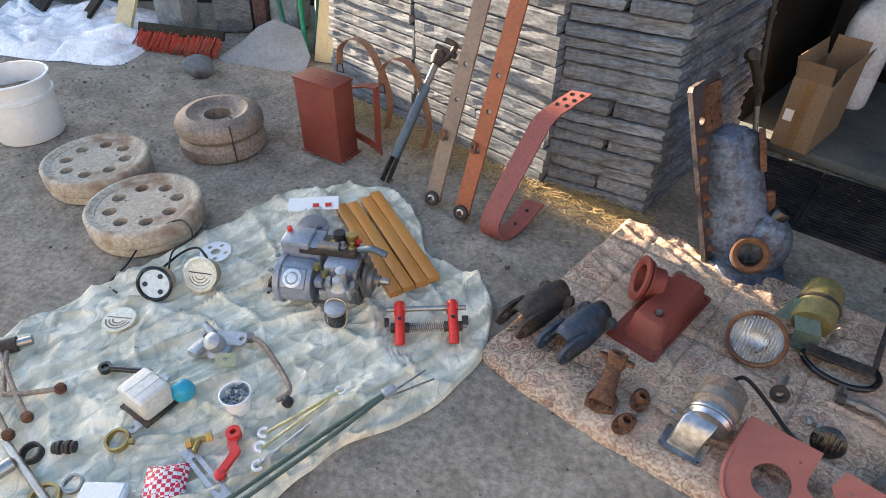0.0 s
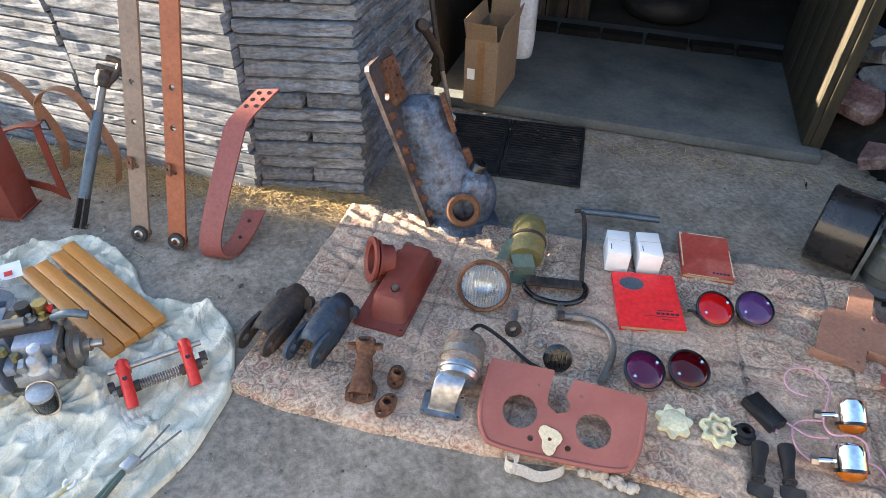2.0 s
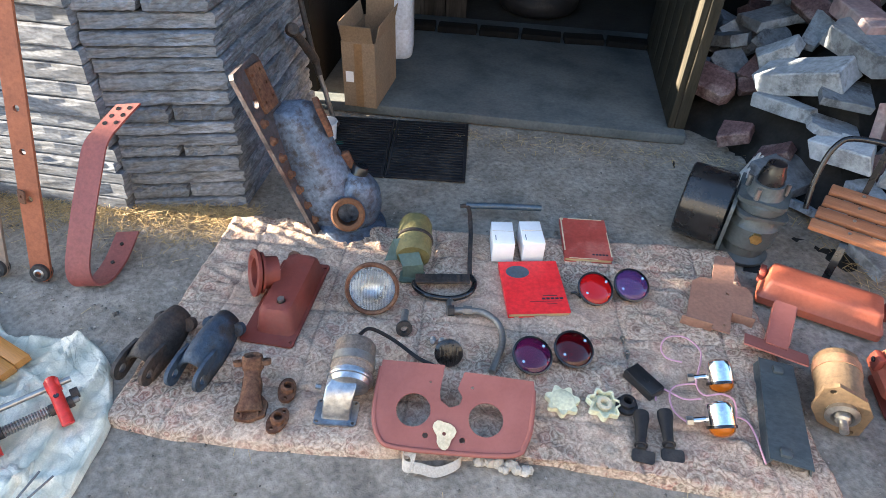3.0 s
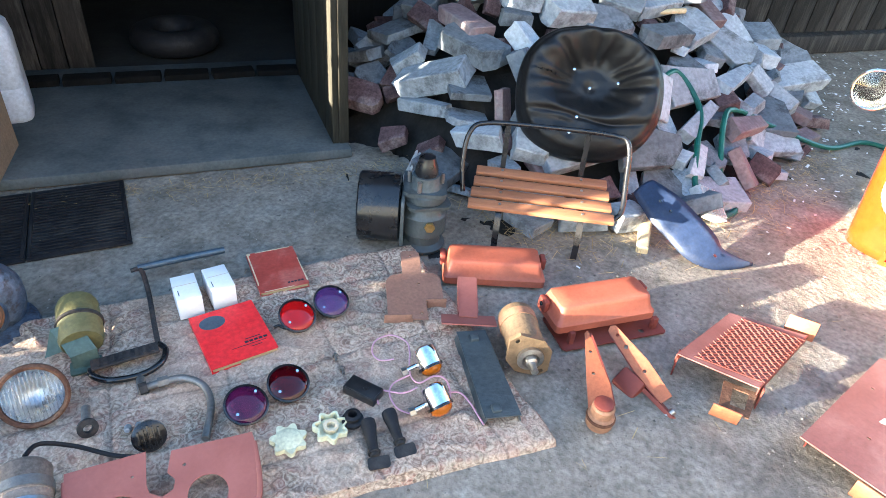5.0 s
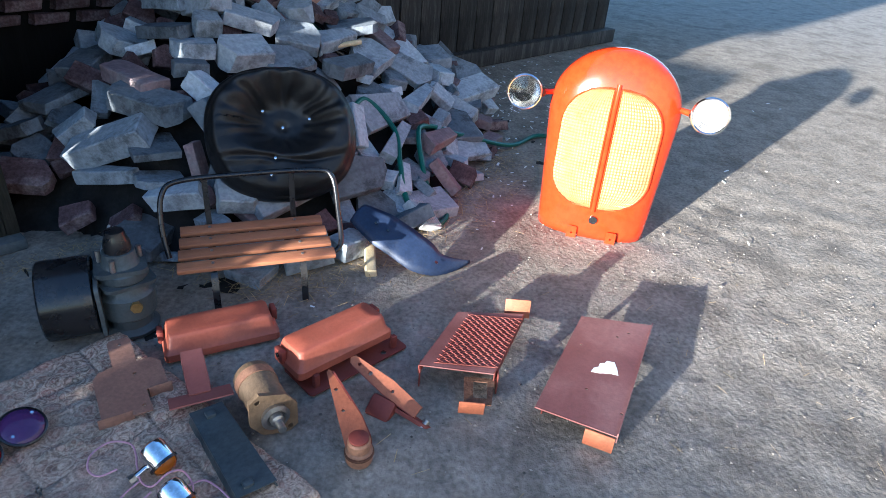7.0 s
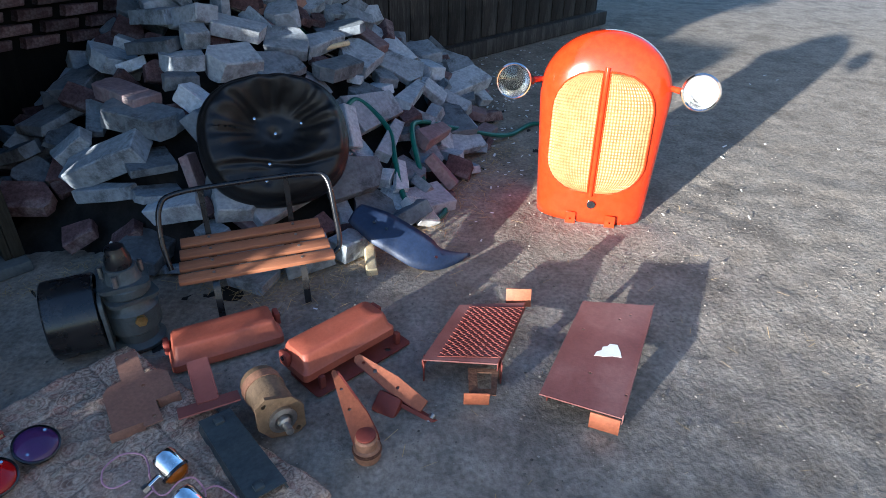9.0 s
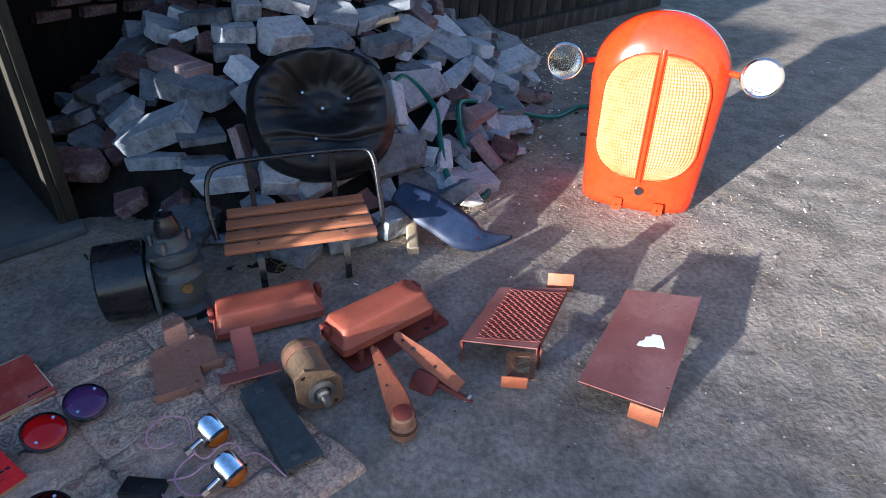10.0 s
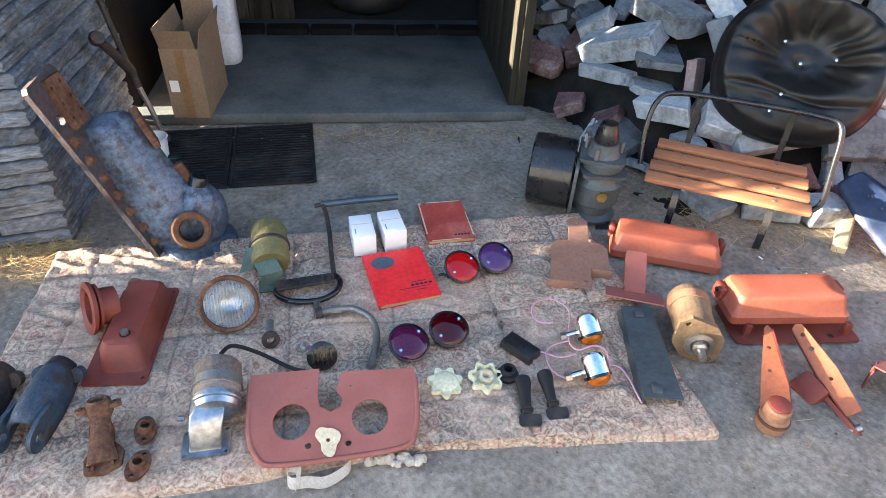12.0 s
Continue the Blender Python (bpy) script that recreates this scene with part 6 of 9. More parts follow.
# ---- round tail lamps ----
def tail_lamp(x, y, lens, label, tilt, away):
    t = thing("tail_lamp", x, y, 0.03, 0, label, "tail lamp", "round tail lamps")
    # propped on its rear socket, the lens turned up
    t.matrix_world = Matrix.Translation((x, y, 0.028 + 0.05 * math.sin(radians(tilt)))) @ pose(0, 0, 0, 0, 0, away) @ pose(0, 0, 0, tilt, 0, 30)
    part("socket", lathe(B(), [(0, -0.03), (0.016, -0.03), (0.018, -0.004), (0.03, 0.002), (0, 0.004)], I4, 20), "blackpaint", t)
    part("shell", lathe(B(), [(0, 0.0), (0.044, 0.0), (0.056, 0.008), (0.06, 0.02), (0.063, 0.026), (0.061, 0.031), (0.057, 0.031), (0.055, 0.02), (0, 0.008)], I4, 36), "blackpaint", t)
    part("reflector", lathe(B(), [(0, 0.01), (0.03, 0.012), (0.054, 0.024)], I4, 30), "alu", t)
    part("lens", lathe(B(), [(0.0, 0.044), (0.03, 0.042), (0.05, 0.037), (0.058, 0.029), (0.05, 0.026), (0, 0.034)], I4, 36), lens, t)
    for a in (20, 200):
        part("screw", cyl(B(), 0.0045, 0.004, at(0.043 * math.cos(radians(a)), 0.043 * math.sin(radians(a)), 0.038), 10), "chrome", t)
    part("rim", lathe(B(), [(0.058, 0.028), (0.0625, 0.028), (0.063, 0.032), (0.059, 0.034)], I4, 36), "blackpaint", t)


tail_lamp(1.667, 0.862, "violetlens", "round tail lamp with a violet-red lens", 20, -38)
tail_lamp(1.798, 0.824, "darklens", "round tail lamp with a dark plum lens", 18, -42)
tail_lamp(2.035, 1.010, "redlens", "round tail lamp with a bright red lens", 24, -44)
tail_lamp(2.162, 0.968, "bluelens", "round tail lamp with a violet-blue lens", 24, -48)

# ---- dashboard panel ----
d = thing("dash_panel", 1.36, 0.83, 0.033, -37, "dusty pink-red primed dashboard panel with two round openings", "dashboard")
ol = [(-0.232, 0.112), (-0.034, 0.122), (-0.037, 0.03), (-0.03, 0.005), (0.0, -0.012), (0.028, 0.0), (0.034, 0.025), (0.016, 0.05), (0.03, 0.108), (0.245, 0.108), (0.252, 0.06), (0.245, -0.02), (0.235, -0.08), (0.215, -0.115), (0.18, -0.13), (0.0, -0.145), (-0.13, -0.15), (-0.18, -0.142), (-0.21, -0.105), (-0.228, -0.03)]
hs = [circle(-0.108, -0.034, 0.052, 32), circle(0.112, -0.034, 0.052, 32), circle(-0.06, -0.105, 0.009, 12), circle(0.05, -0.105, 0.009, 12), circle(-0.07, 0.06, 0.004, 8), circle(0.06, 0.06, 0.005, 8)]
d.matrix_world = d.matrix_world @ pose(0.008, -0.026, 0.034, 15) @ Matrix.Scale(0.92, 4)
part("sheet", plate(B(), ol, 0.004, at(0, 0, 0.022, 2), hs), "primerpink", d)
roll = smooth_path([(0.247, 0.08, 0.021), (0.247, -0.02, 0.021), (0.235, -0.085, 0.0195), (0.197, -0.126, 0.018), (0.0, -0.146, 0.0175), (-0.14, -0.151, 0.0175), (-0.19, -0.135, 0.018), (-0.224, -0.06, 0.02), (-0.232, 0.09, 0.022)], 5)
part("rolled_edge", tube(B(), roll, 0.008, 10), "primerpink", d)
edge = smooth_path([(0.245, 0.05, 0.012), (0.245, -0.02, 0.012), (0.232, -0.085, 0.009), (0.195, -0.124, 0.007), (0.0, -0.143, 0.007), (-0.14, -0.148, 0.007), (-0.19, -0.13, 0.008), (-0.222, -0.06, 0.01), (-0.23, 0.05, 0.012)], 4)
part("turned_edge", ribbon(B(), edge, (0, 0, 1), 0.03, 0.004), "primerpink", d)
g = thing("paper_gasket", 1.30, 0.765, 0.085, -37, "torn yellowed paper gasket on the dashboard panel", "gasket", rx=15)
g.matrix_world = d.matrix_world @ pose(-0.005, -0.095, 0.027, 2, 0, 18)
ol = [(0.035 * (1 + 0.18 * math.sin(a * 3 + 1) + 0.1 * math.cos(a * 5)) * math.cos(a) * 0.85, 0.042 * (1 + 0.18 * math.sin(a * 3 + 1)) * math.sin(a)) for a in (2 * math.pi * i / 22 for i in range(22))]
part("sheet", plate(B(), ol, 0.0015, I4, [circle(0, 0, 0.006, 8)]), "oldpaper", g)

# ---- small parts on the quilt ----
b = thing("horn_button", 1.44, 0.975, 0.03, -30, "round black ribbed horn cover standing behind panel", "horn cover")
m = at(0, 0, 0.045, 62)
part("disc", lathe(B(), [(0, -0.02), (0.035, -0.02), (0.043, -0.008), (0.044, 0.004), (0.038, 0.008), (0, 0.01)], m, 28), "blackpaint", b)
for i in range(-2, 3):
    part("rib", box(B(), 0.006, 0.07 - 0.012 * abs(i), 0.006, m @ at(i * 0.013, 0, 0.008), 0.001), "blackpaint", b)
p = thing("brake_pipe", 1.59, 1.03, 0.03, 0, "bent dull steel pipe with a union nut", "pipe")
q = Vector((1.59, 1.03, 0.03))
part("pipe", tube(B(), loc(smooth_path([(1.55, 1.155, 0.045), (1.60, 1.125, 0.05), (1.64, 1.085, 0.055), (1.655, 1.02, 0.05), (1.62, 0.95, 0.045), (1.535, 0.875, 0.04)], 6), q), 0.011, 10), "dullsteel", p)
part("nut", rod(B(), *loc([(1.585, 1.135, 0.05), (1.61, 1.12, 0.05)], q), 0.016, 6), "dullsteel", p)
part("nut", rod(B(), *loc([(1.54, 1.16, 0.045), (1.56, 1.15, 0.046)], q), 0.018, 6), "darkiron", p)
c = thing("cable", 1.32, 1.07, 0.03, 0, "short black cable curling from the horn", "cable")
q = Vector((1.32, 1.07, 0.03))
part("cable", tube(B(), loc(smooth_path([(1.205, 1.10, 0.15), (1.25, 1.125, 0.13), (1.31, 1.095, 0.08), (1.36, 1.02, 0.045), (1.40, 0.965, 0.04)], 6), q), 0.006, 8), "rubber", c)
b = thing("flanged_bolt", 1.385, 1.165, 0.03, 25, "short flanged steel bolt with a hollow head", "bolt")
part("head", lathe(B(), [(0.012, 0), (0.026, 0.0), (0.027, 0.012), (0.012, 0.014), (0.012, 0.0)], at(-0.02, -0.01, 0.026, 70, 0, -40), 18), "darkiron", b)
part("shank", rod(B(), (-0.01, 0.0, 0.024), (0.045, 0.035, 0.02), 0.012, 14), "dullsteel", b)
for x, y in ((1.44, 1.075), (1.462, 1.058)):
    b = thing("bulb_socket", x, y, 0.03, -35, "tiny pale metal bulb socket", "socket", "bulb sockets")
    part("body", lathe(B(), [(0, 0), (0.009, 0), (0.01, 0.012), (0.007, 0.026), (0, 0.028)], at(0, 0, 0.01, 65), 14), "alu", b)
    part("base", cyl(B(), 0.0095, 0.008, at(0, 0.002, 0.007, 65), 14), "steel", b)
for x, y in ((1.985, 0.79), (1.955, 0.735)):
    b = thing("brass_screw", x, y, 0.03, 40, "small bright metal screw on the quilt", "screw", "loose screws")
    part("shank", rod(B(), (-0.012, 0, 0.008), (0.012, 0.004, 0.008), 0.004, 8), "steel", b)
    part("head", rod(B(), (0.008, 0.004, 0.008), (0.016, 0.005, 0.008), 0.009, 6), "steel", b)


# ---- horn with polished mouth ----
def horn():
    h = thing("blower_motor", 1.111, 1.002, 0.03, 0, "brown motor drum with a polished aluminium elbow outlet", "blower")
    h.scale = (0.8, 0.8, 0.8)
    ma, L = along((0.02, -0.01, 0.085), (0.105, 0.125, 0.115))
    part("drum", lathe(B(), [(0, -0.0), (0.074, 0.0), (0.076, 0.01), (0.076, 0.05), (0.078, 0.052), (0.078, 0.085), (0.076, 0.088), (0.076, 0.14), (0.065, 0.155), (0.03, 0.16), (0, 0.16)], ma, 40), "rustgrey", h)
    part("clamp_band", lathe(B(), [(0.078, 0.055), (0.081, 0.056), (0.081, 0.088), (0.078, 0.09)], ma, 40), "dullsteel", h)
    part("collar", lathe(B(), [(0, -0.03), (0.05, -0.03), (0.071, -0.022), (0.077, -0.004), (0.083, -0.002), (0.084, 0.004), (0.078, 0.007), (0.078, 0.022), (0.076, 0.023)], ma, 40), "silver", h)
    bm = B()
    rings = []
    for (cx, cy, cz, wx, wy) in ((0.012, -0.004, 0.125, 0.05, 0.034), (-0.012, -0.022, 0.112, 0.062, 0.036), (-0.032, -0.04, 0.082, 0.062, 0.036), (-0.046, -0.053, 0.045, 0.058, 0.034), (-0.055, -0.06, 0.008, 0.06, 0.038)):
        m = Matrix.Translation((cx, cy, cz)) @ pose(0, 0, 0, 0, 0, -32)
        rings.append([bm.verts.new(m @ Vector((px, py, 0))) for px, py in rounded(wx * 1.7, wy * 1.7, wy * 0.22, 4)])
    for a, b in zip(rings, rings[1:]):
        for i in range(len(a)):
            bm.faces.new((a[i], a[(i + 1) % len(a)], b[(i + 1) % len(a)], b[i]))
    bm.faces.new(rings[0])
    part("elbow", bm, "silver", h, "polished aluminium elbow", angle=32)
    part("mounting_flange", plate(B(), rounded(0.15, 0.105, 0.014), 0.008, at(-0.055, -0.06, 0.002, 0, 0, -32), [circle(sx * 0.063, sy * 0.042, 0.006, 8) for sx in (-1, 1) for sy in (-1, 1)]), "silver", h)
    part("bolt", cyl(B(), 0.01, 0.02, at(-0.075, 0.03, 0.06, 0, -80, -32), 6), "steel", h)


horn()

# ---- cast brackets ----
c = thing("cast_bracket", 0.868, 1.105, 0.03, -22, "rust-brown cast iron bracket with a flared foot", "bracket")
part("foot", plate(B(), [(-0.05, -0.075), (0.0, -0.088), (0.05, -0.07), (0.055, -0.02), (0.025, 0.02), (-0.025, 0.02), (-0.052, -0.03)], 0.016, I4, [circle(-0.03, -0.055, 0.008, 10), circle(0.028, -0.055, 0.008, 10)]), "rust", c)
c.scale = (0.85, 0.85, 0.85)
part("stem", tube(B(), [(0, -0.055, 0.016), (0, -0.02, 0.034), (0, 0.03, 0.046), (0, 0.075, 0.054), (0.0, 0.105, 0.058)], [0.044, 0.036, 0.029, 0.028, 0.036], 16, flat=0.8), "rust", c, "tapered cast stem")
part("bore_ring", lathe(B(), [(0.019, -0.02), (0.036, -0.02), (0.038, 0.0), (0.035, 0.024), (0.028, 0.03), (0.021, 0.026), (0.019, 0.0)], at(0.0, 0.108, 0.07, -28), 24), "rust", c)
part("bore", cyl(B(), 0.02, 0.012, at(0.0, 0.108, 0.07, -28), 18), "blackpaint", c, "dark open bore")
for sx in (-1, 1):
    part("ear", lathe(B(), [(0.006, 0.0), (0.017, 0.0), (0.018, 0.016), (0.006, 0.018)], at(sx * 0.046, 0.1, 0.07, -28), 16), "rust", c)
    part("gusset", plate(B(), [(-0.075, 0.0), (0.06, 0.0), (0.06, 0.045), (0.03, 0.04), (-0.075, 0.008)], 0.008, at(sx * 0.026 - 0.004, 0.0, 0.012, 90, 0, 90)), "rust", c)
for x, y, rz in ((0.965, 1.088, 62), (0.91, 1.0, 38)):
    c = thing("pipe_flange", x, y, 0.03, rz, "small oval rusty pipe flange with two holes", "flange", "rusty pipe flanges")
    part("base", plate(B(), circle(0, 0, 0.042, 20, 0.026), 0.012, at(0, 0, 0.006, 12), [circle(-0.03, 0, 0.006, 8), circle(0.03, 0, 0.006, 8)]), "rust", c)
    part("neck", lathe(B(), [(0.013, 0.012), (0.02, 0.012), (0.019, 0.03), (0.012, 0.032), (0.012, 0.01)], at(0, 0, 0.006, 12), 16), "rust", c)


def clevis(x, y, rz, main, label):
    c = thing("spring_shackle", x, y, 0.03, rz, label, "shackle", "cast shackles")
    c.scale = (0.88, 1.06, 0.95)
    # local y from the eyes towards the back
    bm = B()
    rows = []
    for yy, w, hgt in ((-0.088, 0.06, 0.078), (-0.05, 0.063, 0.088), (0.0, 0.065, 0.094), (0.07, 0.06, 0.09), (0.12, 0.05, 0.076)):
        rows.append([bm.verts.new((w * math.cos(t), yy + (0.02 if 0.3 < math.sin(t) else 0), 0.004 + hgt * math.sin(t))) for t in (math.pi * i / 12 for i in range(13))])
    for a, b in zip(rows, rows[1:]):
        for i in range(12):
            bm.faces.new((a[i], a[i + 1], b[i + 1], b[i]))
    o = part("saddle", bm, main, c, angle=50)
    so = o.modifiers.new("thickness", "SOLIDIFY")
    so.thickness = 0.012
    for sx in (-1, 1):
        part("ear", plate(B(), [(0.0, -0.03), (0.06, -0.02), (0.06, 0.03), (0.0, 0.04)] + [(-0.028 + 0.036 * math.cos(radians(a)), 0.0 + 0.036 * math.sin(radians(a))) for a in range(90, 271, 20)], 0.013, at(sx * 0.05 - 0.0065, -0.06, 0.04, 90, 0, 90) @ at(0, 0, 0), [circle(-0.028, 0, 0.014, 14)]), main, c)
    part("rear_lug", cyl(B(), 0.022, 0.02, at(0.06, 0.12, 0.03, 60), 14), main, c)
    part("rear_lug", cyl(B(), 0.022, 0.02, at(-0.055, 0.12, 0.03, 60), 14), main, c)


clevis(0.655, 1.405, -42, "darkiron", "dark rusty cast shackle with two eyes")
clevis(0.785, 1.315, -42, "blueworn", "worn blue cast shackle with two eyes")


# ---- star knobs ----
def star(x, y, hollow, label):
    s = thing("star_knob", x, y, 0.03, R_.uniform(0, 40), label, "knob", "cream star knobs", rx=4)
    ol = [((0.045 + 0.0075 * math.cos(7 * a)) * math.cos(a), (0.045 + 0.0075 * math.cos(7 * a)) * math.sin(a)) for a in (2 * math.pi * i / 70 for i in range(70))]
    if hollow:
        part("rim", plate(B(), ol, 0.022, I4, [[(px * 0.86, py * 0.86) for px, py in ol]]), "cream", s)
        part("web", plate(B(), circle(0, 0, 0.037, 24), 0.006, I4), "cream", s)
        part("hub", lathe(B(), [(0.01, 0.004), (0.022, 0.004), (0.022, 0.022), (0.012, 0.022), (0.01, 0.008)], I4, 18), "oldpaper", s)
    else:
        bm = plate(B(), ol, 0.018, I4)
        part("body", bm, "cream", s)
        part("crown", lathe(B(), [(0.036, 0.018), (0.03, 0.0225), (0, 0.024)], I4, 28), "cream", s)


star(1.662, 0.690, False, "cream plastic star-shaped knob, face up")
star(1.762, 0.624, True, "cream plastic star knob, hollow side up")
k = thing("rubber_grommet", 1.822, 0.592, 0.03, 0, "small black rubber grommet", "grommet")
part("body", lathe(B(), [(0.012, 0), (0.03, 0.0), (0.032, 0.012), (0.022, 0.016), (0.024, 0.03), (0.014, 0.034), (0.012, 0.0)], I4, 24), "rubber", k)
b = thing("relay_box", 1.922, 0.632, 0.03, -86, "small black plastic relay box", "relay")
part("body", box(B(), 0.112, 0.058, 0.03, I4, 0.004), "blackplastic", b)
part("lid", box(B(), 0.106, 0.052, 0.004, at(0, 0, 0.029), 0.0015), "blackplastic", b)
part("button", cyl(B(), 0.008, 0.004, at(0.01, 0.0, 0.033), 12), "blackplastic", b)
for x, y, rz in ((1.79, 0.498, -42), (1.858, 0.466, -36)):
    b = thing("rubber_boot", x, y, 0.03, rz, "black rubber lever boot lying on the quilt", "rubber boot", "black rubber boots")
    b.scale = (0.82, 0.85, 0.8)
    part("sleeve", tube(B(), [(0, 0.075, 0.026), (0, 0.055, 0.026), (0, 0.02, 0.02), (0, -0.03, 0.017), (0, -0.06, 0.015)], [0.026, 0.027, 0.021, 0.017, 0.016], 16), "rubber", b)
    part("foot", plate(B(), rounded(0.075, 0.04, 0.01), 0.01, at(0.01, -0.075, 0.0, 20)), "rubber", b)
    part("collar", tube(B(), circle(0, 0, 0.02, 16) and [(0.019 * math.cos(t), -0.045, 0.017 + 0.019 * math.sin(t)) for t in (2 * math.pi * i / 16 for i in range(16))], 0.004, 6, True), "rubber", b)


# ---- amber turn signals ----
def signal(x, y, rz):
    s = thing("turn_signal", x, y, 0.03, rz, "chrome turn signal with an amber lens and pink wire", "turn signal", "chrome turn signals")
    m = at(0, 0, 0.05, 122)
    part("cup", lathe(B(), [(0, -0.05), (0.022, -0.049), (0.034, -0.042), (0.039, -0.028), (0.039, 0.0), (0.039, 0.02), (0.036, 0.022), (0.035, 0.0)], m, 30), "chrome", s)
    part("rim", lathe(B(), [(0.036, 0.016), (0.041, 0.017), (0.041, 0.025), (0.035, 0.026)], m, 30), "blackpaint", s)
    part("lens", lathe(B(), [(0.036, 0.022), (0.033, 0.035), (0.02, 0.046), (0, 0.05)], m, 30), "amber", s)
    part("stem", rod(B(), (-0.03, 0.012, 0.035), (-0.075, 0.018, 0.022), 0.009, 14), "chrome", s)
    part("nut", rod(B(), (-0.065, 0.017, 0.024), (-0.082, 0.02, 0.02), 0.014, 6), "steel", s)


signal(2.115, 0.525, -25)
signal(1.998, 0.415, -25)
w = thing("pink_wires", 2.05, 0.52, 0.03, 0, "thin pink electric wires looping between turn signals", "wire")
q = Vector((2.05, 0.52, 0.03))
for pts in ([(2.10, 0.585, 0.06), (2.137, 0.609, 0.05), (2.175, 0.648, 0.045), (2.174, 0.709, 0.042), (2.122, 0.735, 0.042), (2.072, 0.712, 0.042), (2.057, 0.671, 0.042), (2.085, 0.635, 0.045)],
            [(2.10, 0.585, 0.06), (2.05, 0.545, 0.055), (2.03, 0.50, 0.07), (2.062, 0.47, 0.09), (2.085, 0.44, 0.075), (2.05, 0.40, 0.05), (1.99, 0.42, 0.05)],
            [(2.04, 0.43, 0.06), (2.085, 0.39, 0.05), (2.075, 0.345, 0.045), (2.052, 0.306, 0.042), (2.03, 0.27, 0.04)],
            [(2.05, 0.55, 0.055), (2.0, 0.575, 0.045), (1.96, 0.56, 0.042), (1.93, 0.51, 0.042), (1.935, 0.46, 0.045)],
            [(2.02, 0.50, 0.06), (1.985, 0.53, 0.045), (1.95, 0.60, 0.042), (1.91, 0.565, 0.042)]):
    part("wire", tube(B(), loc(smooth_path(pts, 7), q), 0.0028, 6), "pinkwire", w)

# torn strap and lining at the quilt's front hem
s = thing("torn_strap", 1.24, 0.70, 0.0, 0, "torn beige cloth strap hanging from the quilt hem", "cloth strap")
q = Vector((1.24, 0.70, 0.0))
part("strip", ribbon(B(), loc(smooth_path([(1.185, 0.765, 0.02), (1.17, 0.73, 0.012), (1.20, 0.70, 0.02), (1.24, 0.672, 0.012), (1.30, 0.665, 0.018), (1.325, 0.69, 0.014)], 6), q), (0.5, 0.7, 0.5), 0.028, 0.002), "oldcloth", s)
part("strip", ribbon(B(), loc(smooth_path([(1.19, 0.76, 0.022), (1.20, 0.735, 0.03), (1.175, 0.705, 0.016)], 6), q), (0.8, 0.3, 0.3), 0.022, 0.002), "oldcloth", s)
s = thing("wadding", 1.41, 0.605, 0.0, -35, "white wadding spilling from the torn quilt hem", "wadding")
bm = B()
for k in range(14):
    bmesh.ops.create_icosphere(bm, subdivisions=2, radius=R_.uniform(0.009, 0.018), matrix=at(-0.07 + k * 0.0105, R_.uniform(-0.012, 0.012), 0.007))
part("tuft", jitter(bm, 0.003), "oldcloth", s)

# ================= things by the stacks =================
# ---- red-primed tool box with strap holders ----
def tool_box():
    b = thing("battery_box", -0.305, 2.455, 0.0, -27, "red-primed steel battery box with bolted edges", "metal box")
    part("body", box(B(), 0.235, 0.125, 0.365, I4, 0.004), "primer", b)
    part("lid", box(B(), 0.245, 0.135, 0.012, at(0, 0, 0.362), 0.003), "primer", b)
    part("base_flange", box(B(), 0.255, 0.145, 0.008, I4, 0.002), "primer", b)
    for z in (0.06, 0.18, 0.3):
        for x in (-0.09, 0.09):
            part("rivet", lathe(B(), [(0, 0.005), (0.005, 0.003), (0.006, 0)], at(x, -0.0625, z, 90), 8), "primer", b)
    for x, y in ((-0.03, 0.02), (0.04, -0.01), (0.03, 0.03)):
        part("lid_hole", cyl(B(), 0.005, 0.001, at(x, y, 0.3742), 8), "blackpaint", b)
    h = thing("strap_holder", -0.10, 2.50, 0.0, -27, "red-primed flat steel holder with curved tank straps", "strap holder")
    part("upright", ribbon(B(), [(0.05, -0.03, 0.012), (0.05, -0.02, 0.34)], (1, 0, 0), 0.032, 0.006), "primer", h)
    part("arm", ribbon(B(), [(-0.10, -0.02, 0.30), (0.0, -0.025, 0.335), (0.066, -0.02, 0.34)], (0, 1, 0), 0.05, 0.006), "primer", h)
    part("arm", ribbon(B(), [(-0.10, -0.02, 0.06), (0.0, -0.03, 0.05), (0.07, -0.03, 0.015)], (0, 0, 1), 0.035, 0.006), "primer", h)
    for x0, x1, zt in ((-0.20, 0.05, 0.50), (0.04, 0.27, 0.46)):
        pts = [(x0, 0.03, zt - 0.13), (x0 + 0.01, 0.04, zt - 0.05), (x0 + 0.08, 0.05, zt), (x0 + 0.16, 0.06, zt - 0.03), (x1 - 0.02, 0.07, zt - 0.17), (x1, 0.075, zt - 0.3), (x1 - 0.03, 0.07, zt - 0.42)]
        part("strap", ribbon(B(), smooth_path(pts, 7), (0.15, 1, 0), 0.04, 0.003), "strap", h, "thin rusty curved strap")
        part("buckle", tube(B(), [(x0 - 0.015, 0.03, zt - 0.13), (x0 + 0.015, 0.03, zt - 0.13), (x0 + 0.02, 0.03, zt - 0.17), (x0 - 0.02, 0.03, zt - 0.17)], 0.004, 6, True), "darkiron", h)


tool_box()

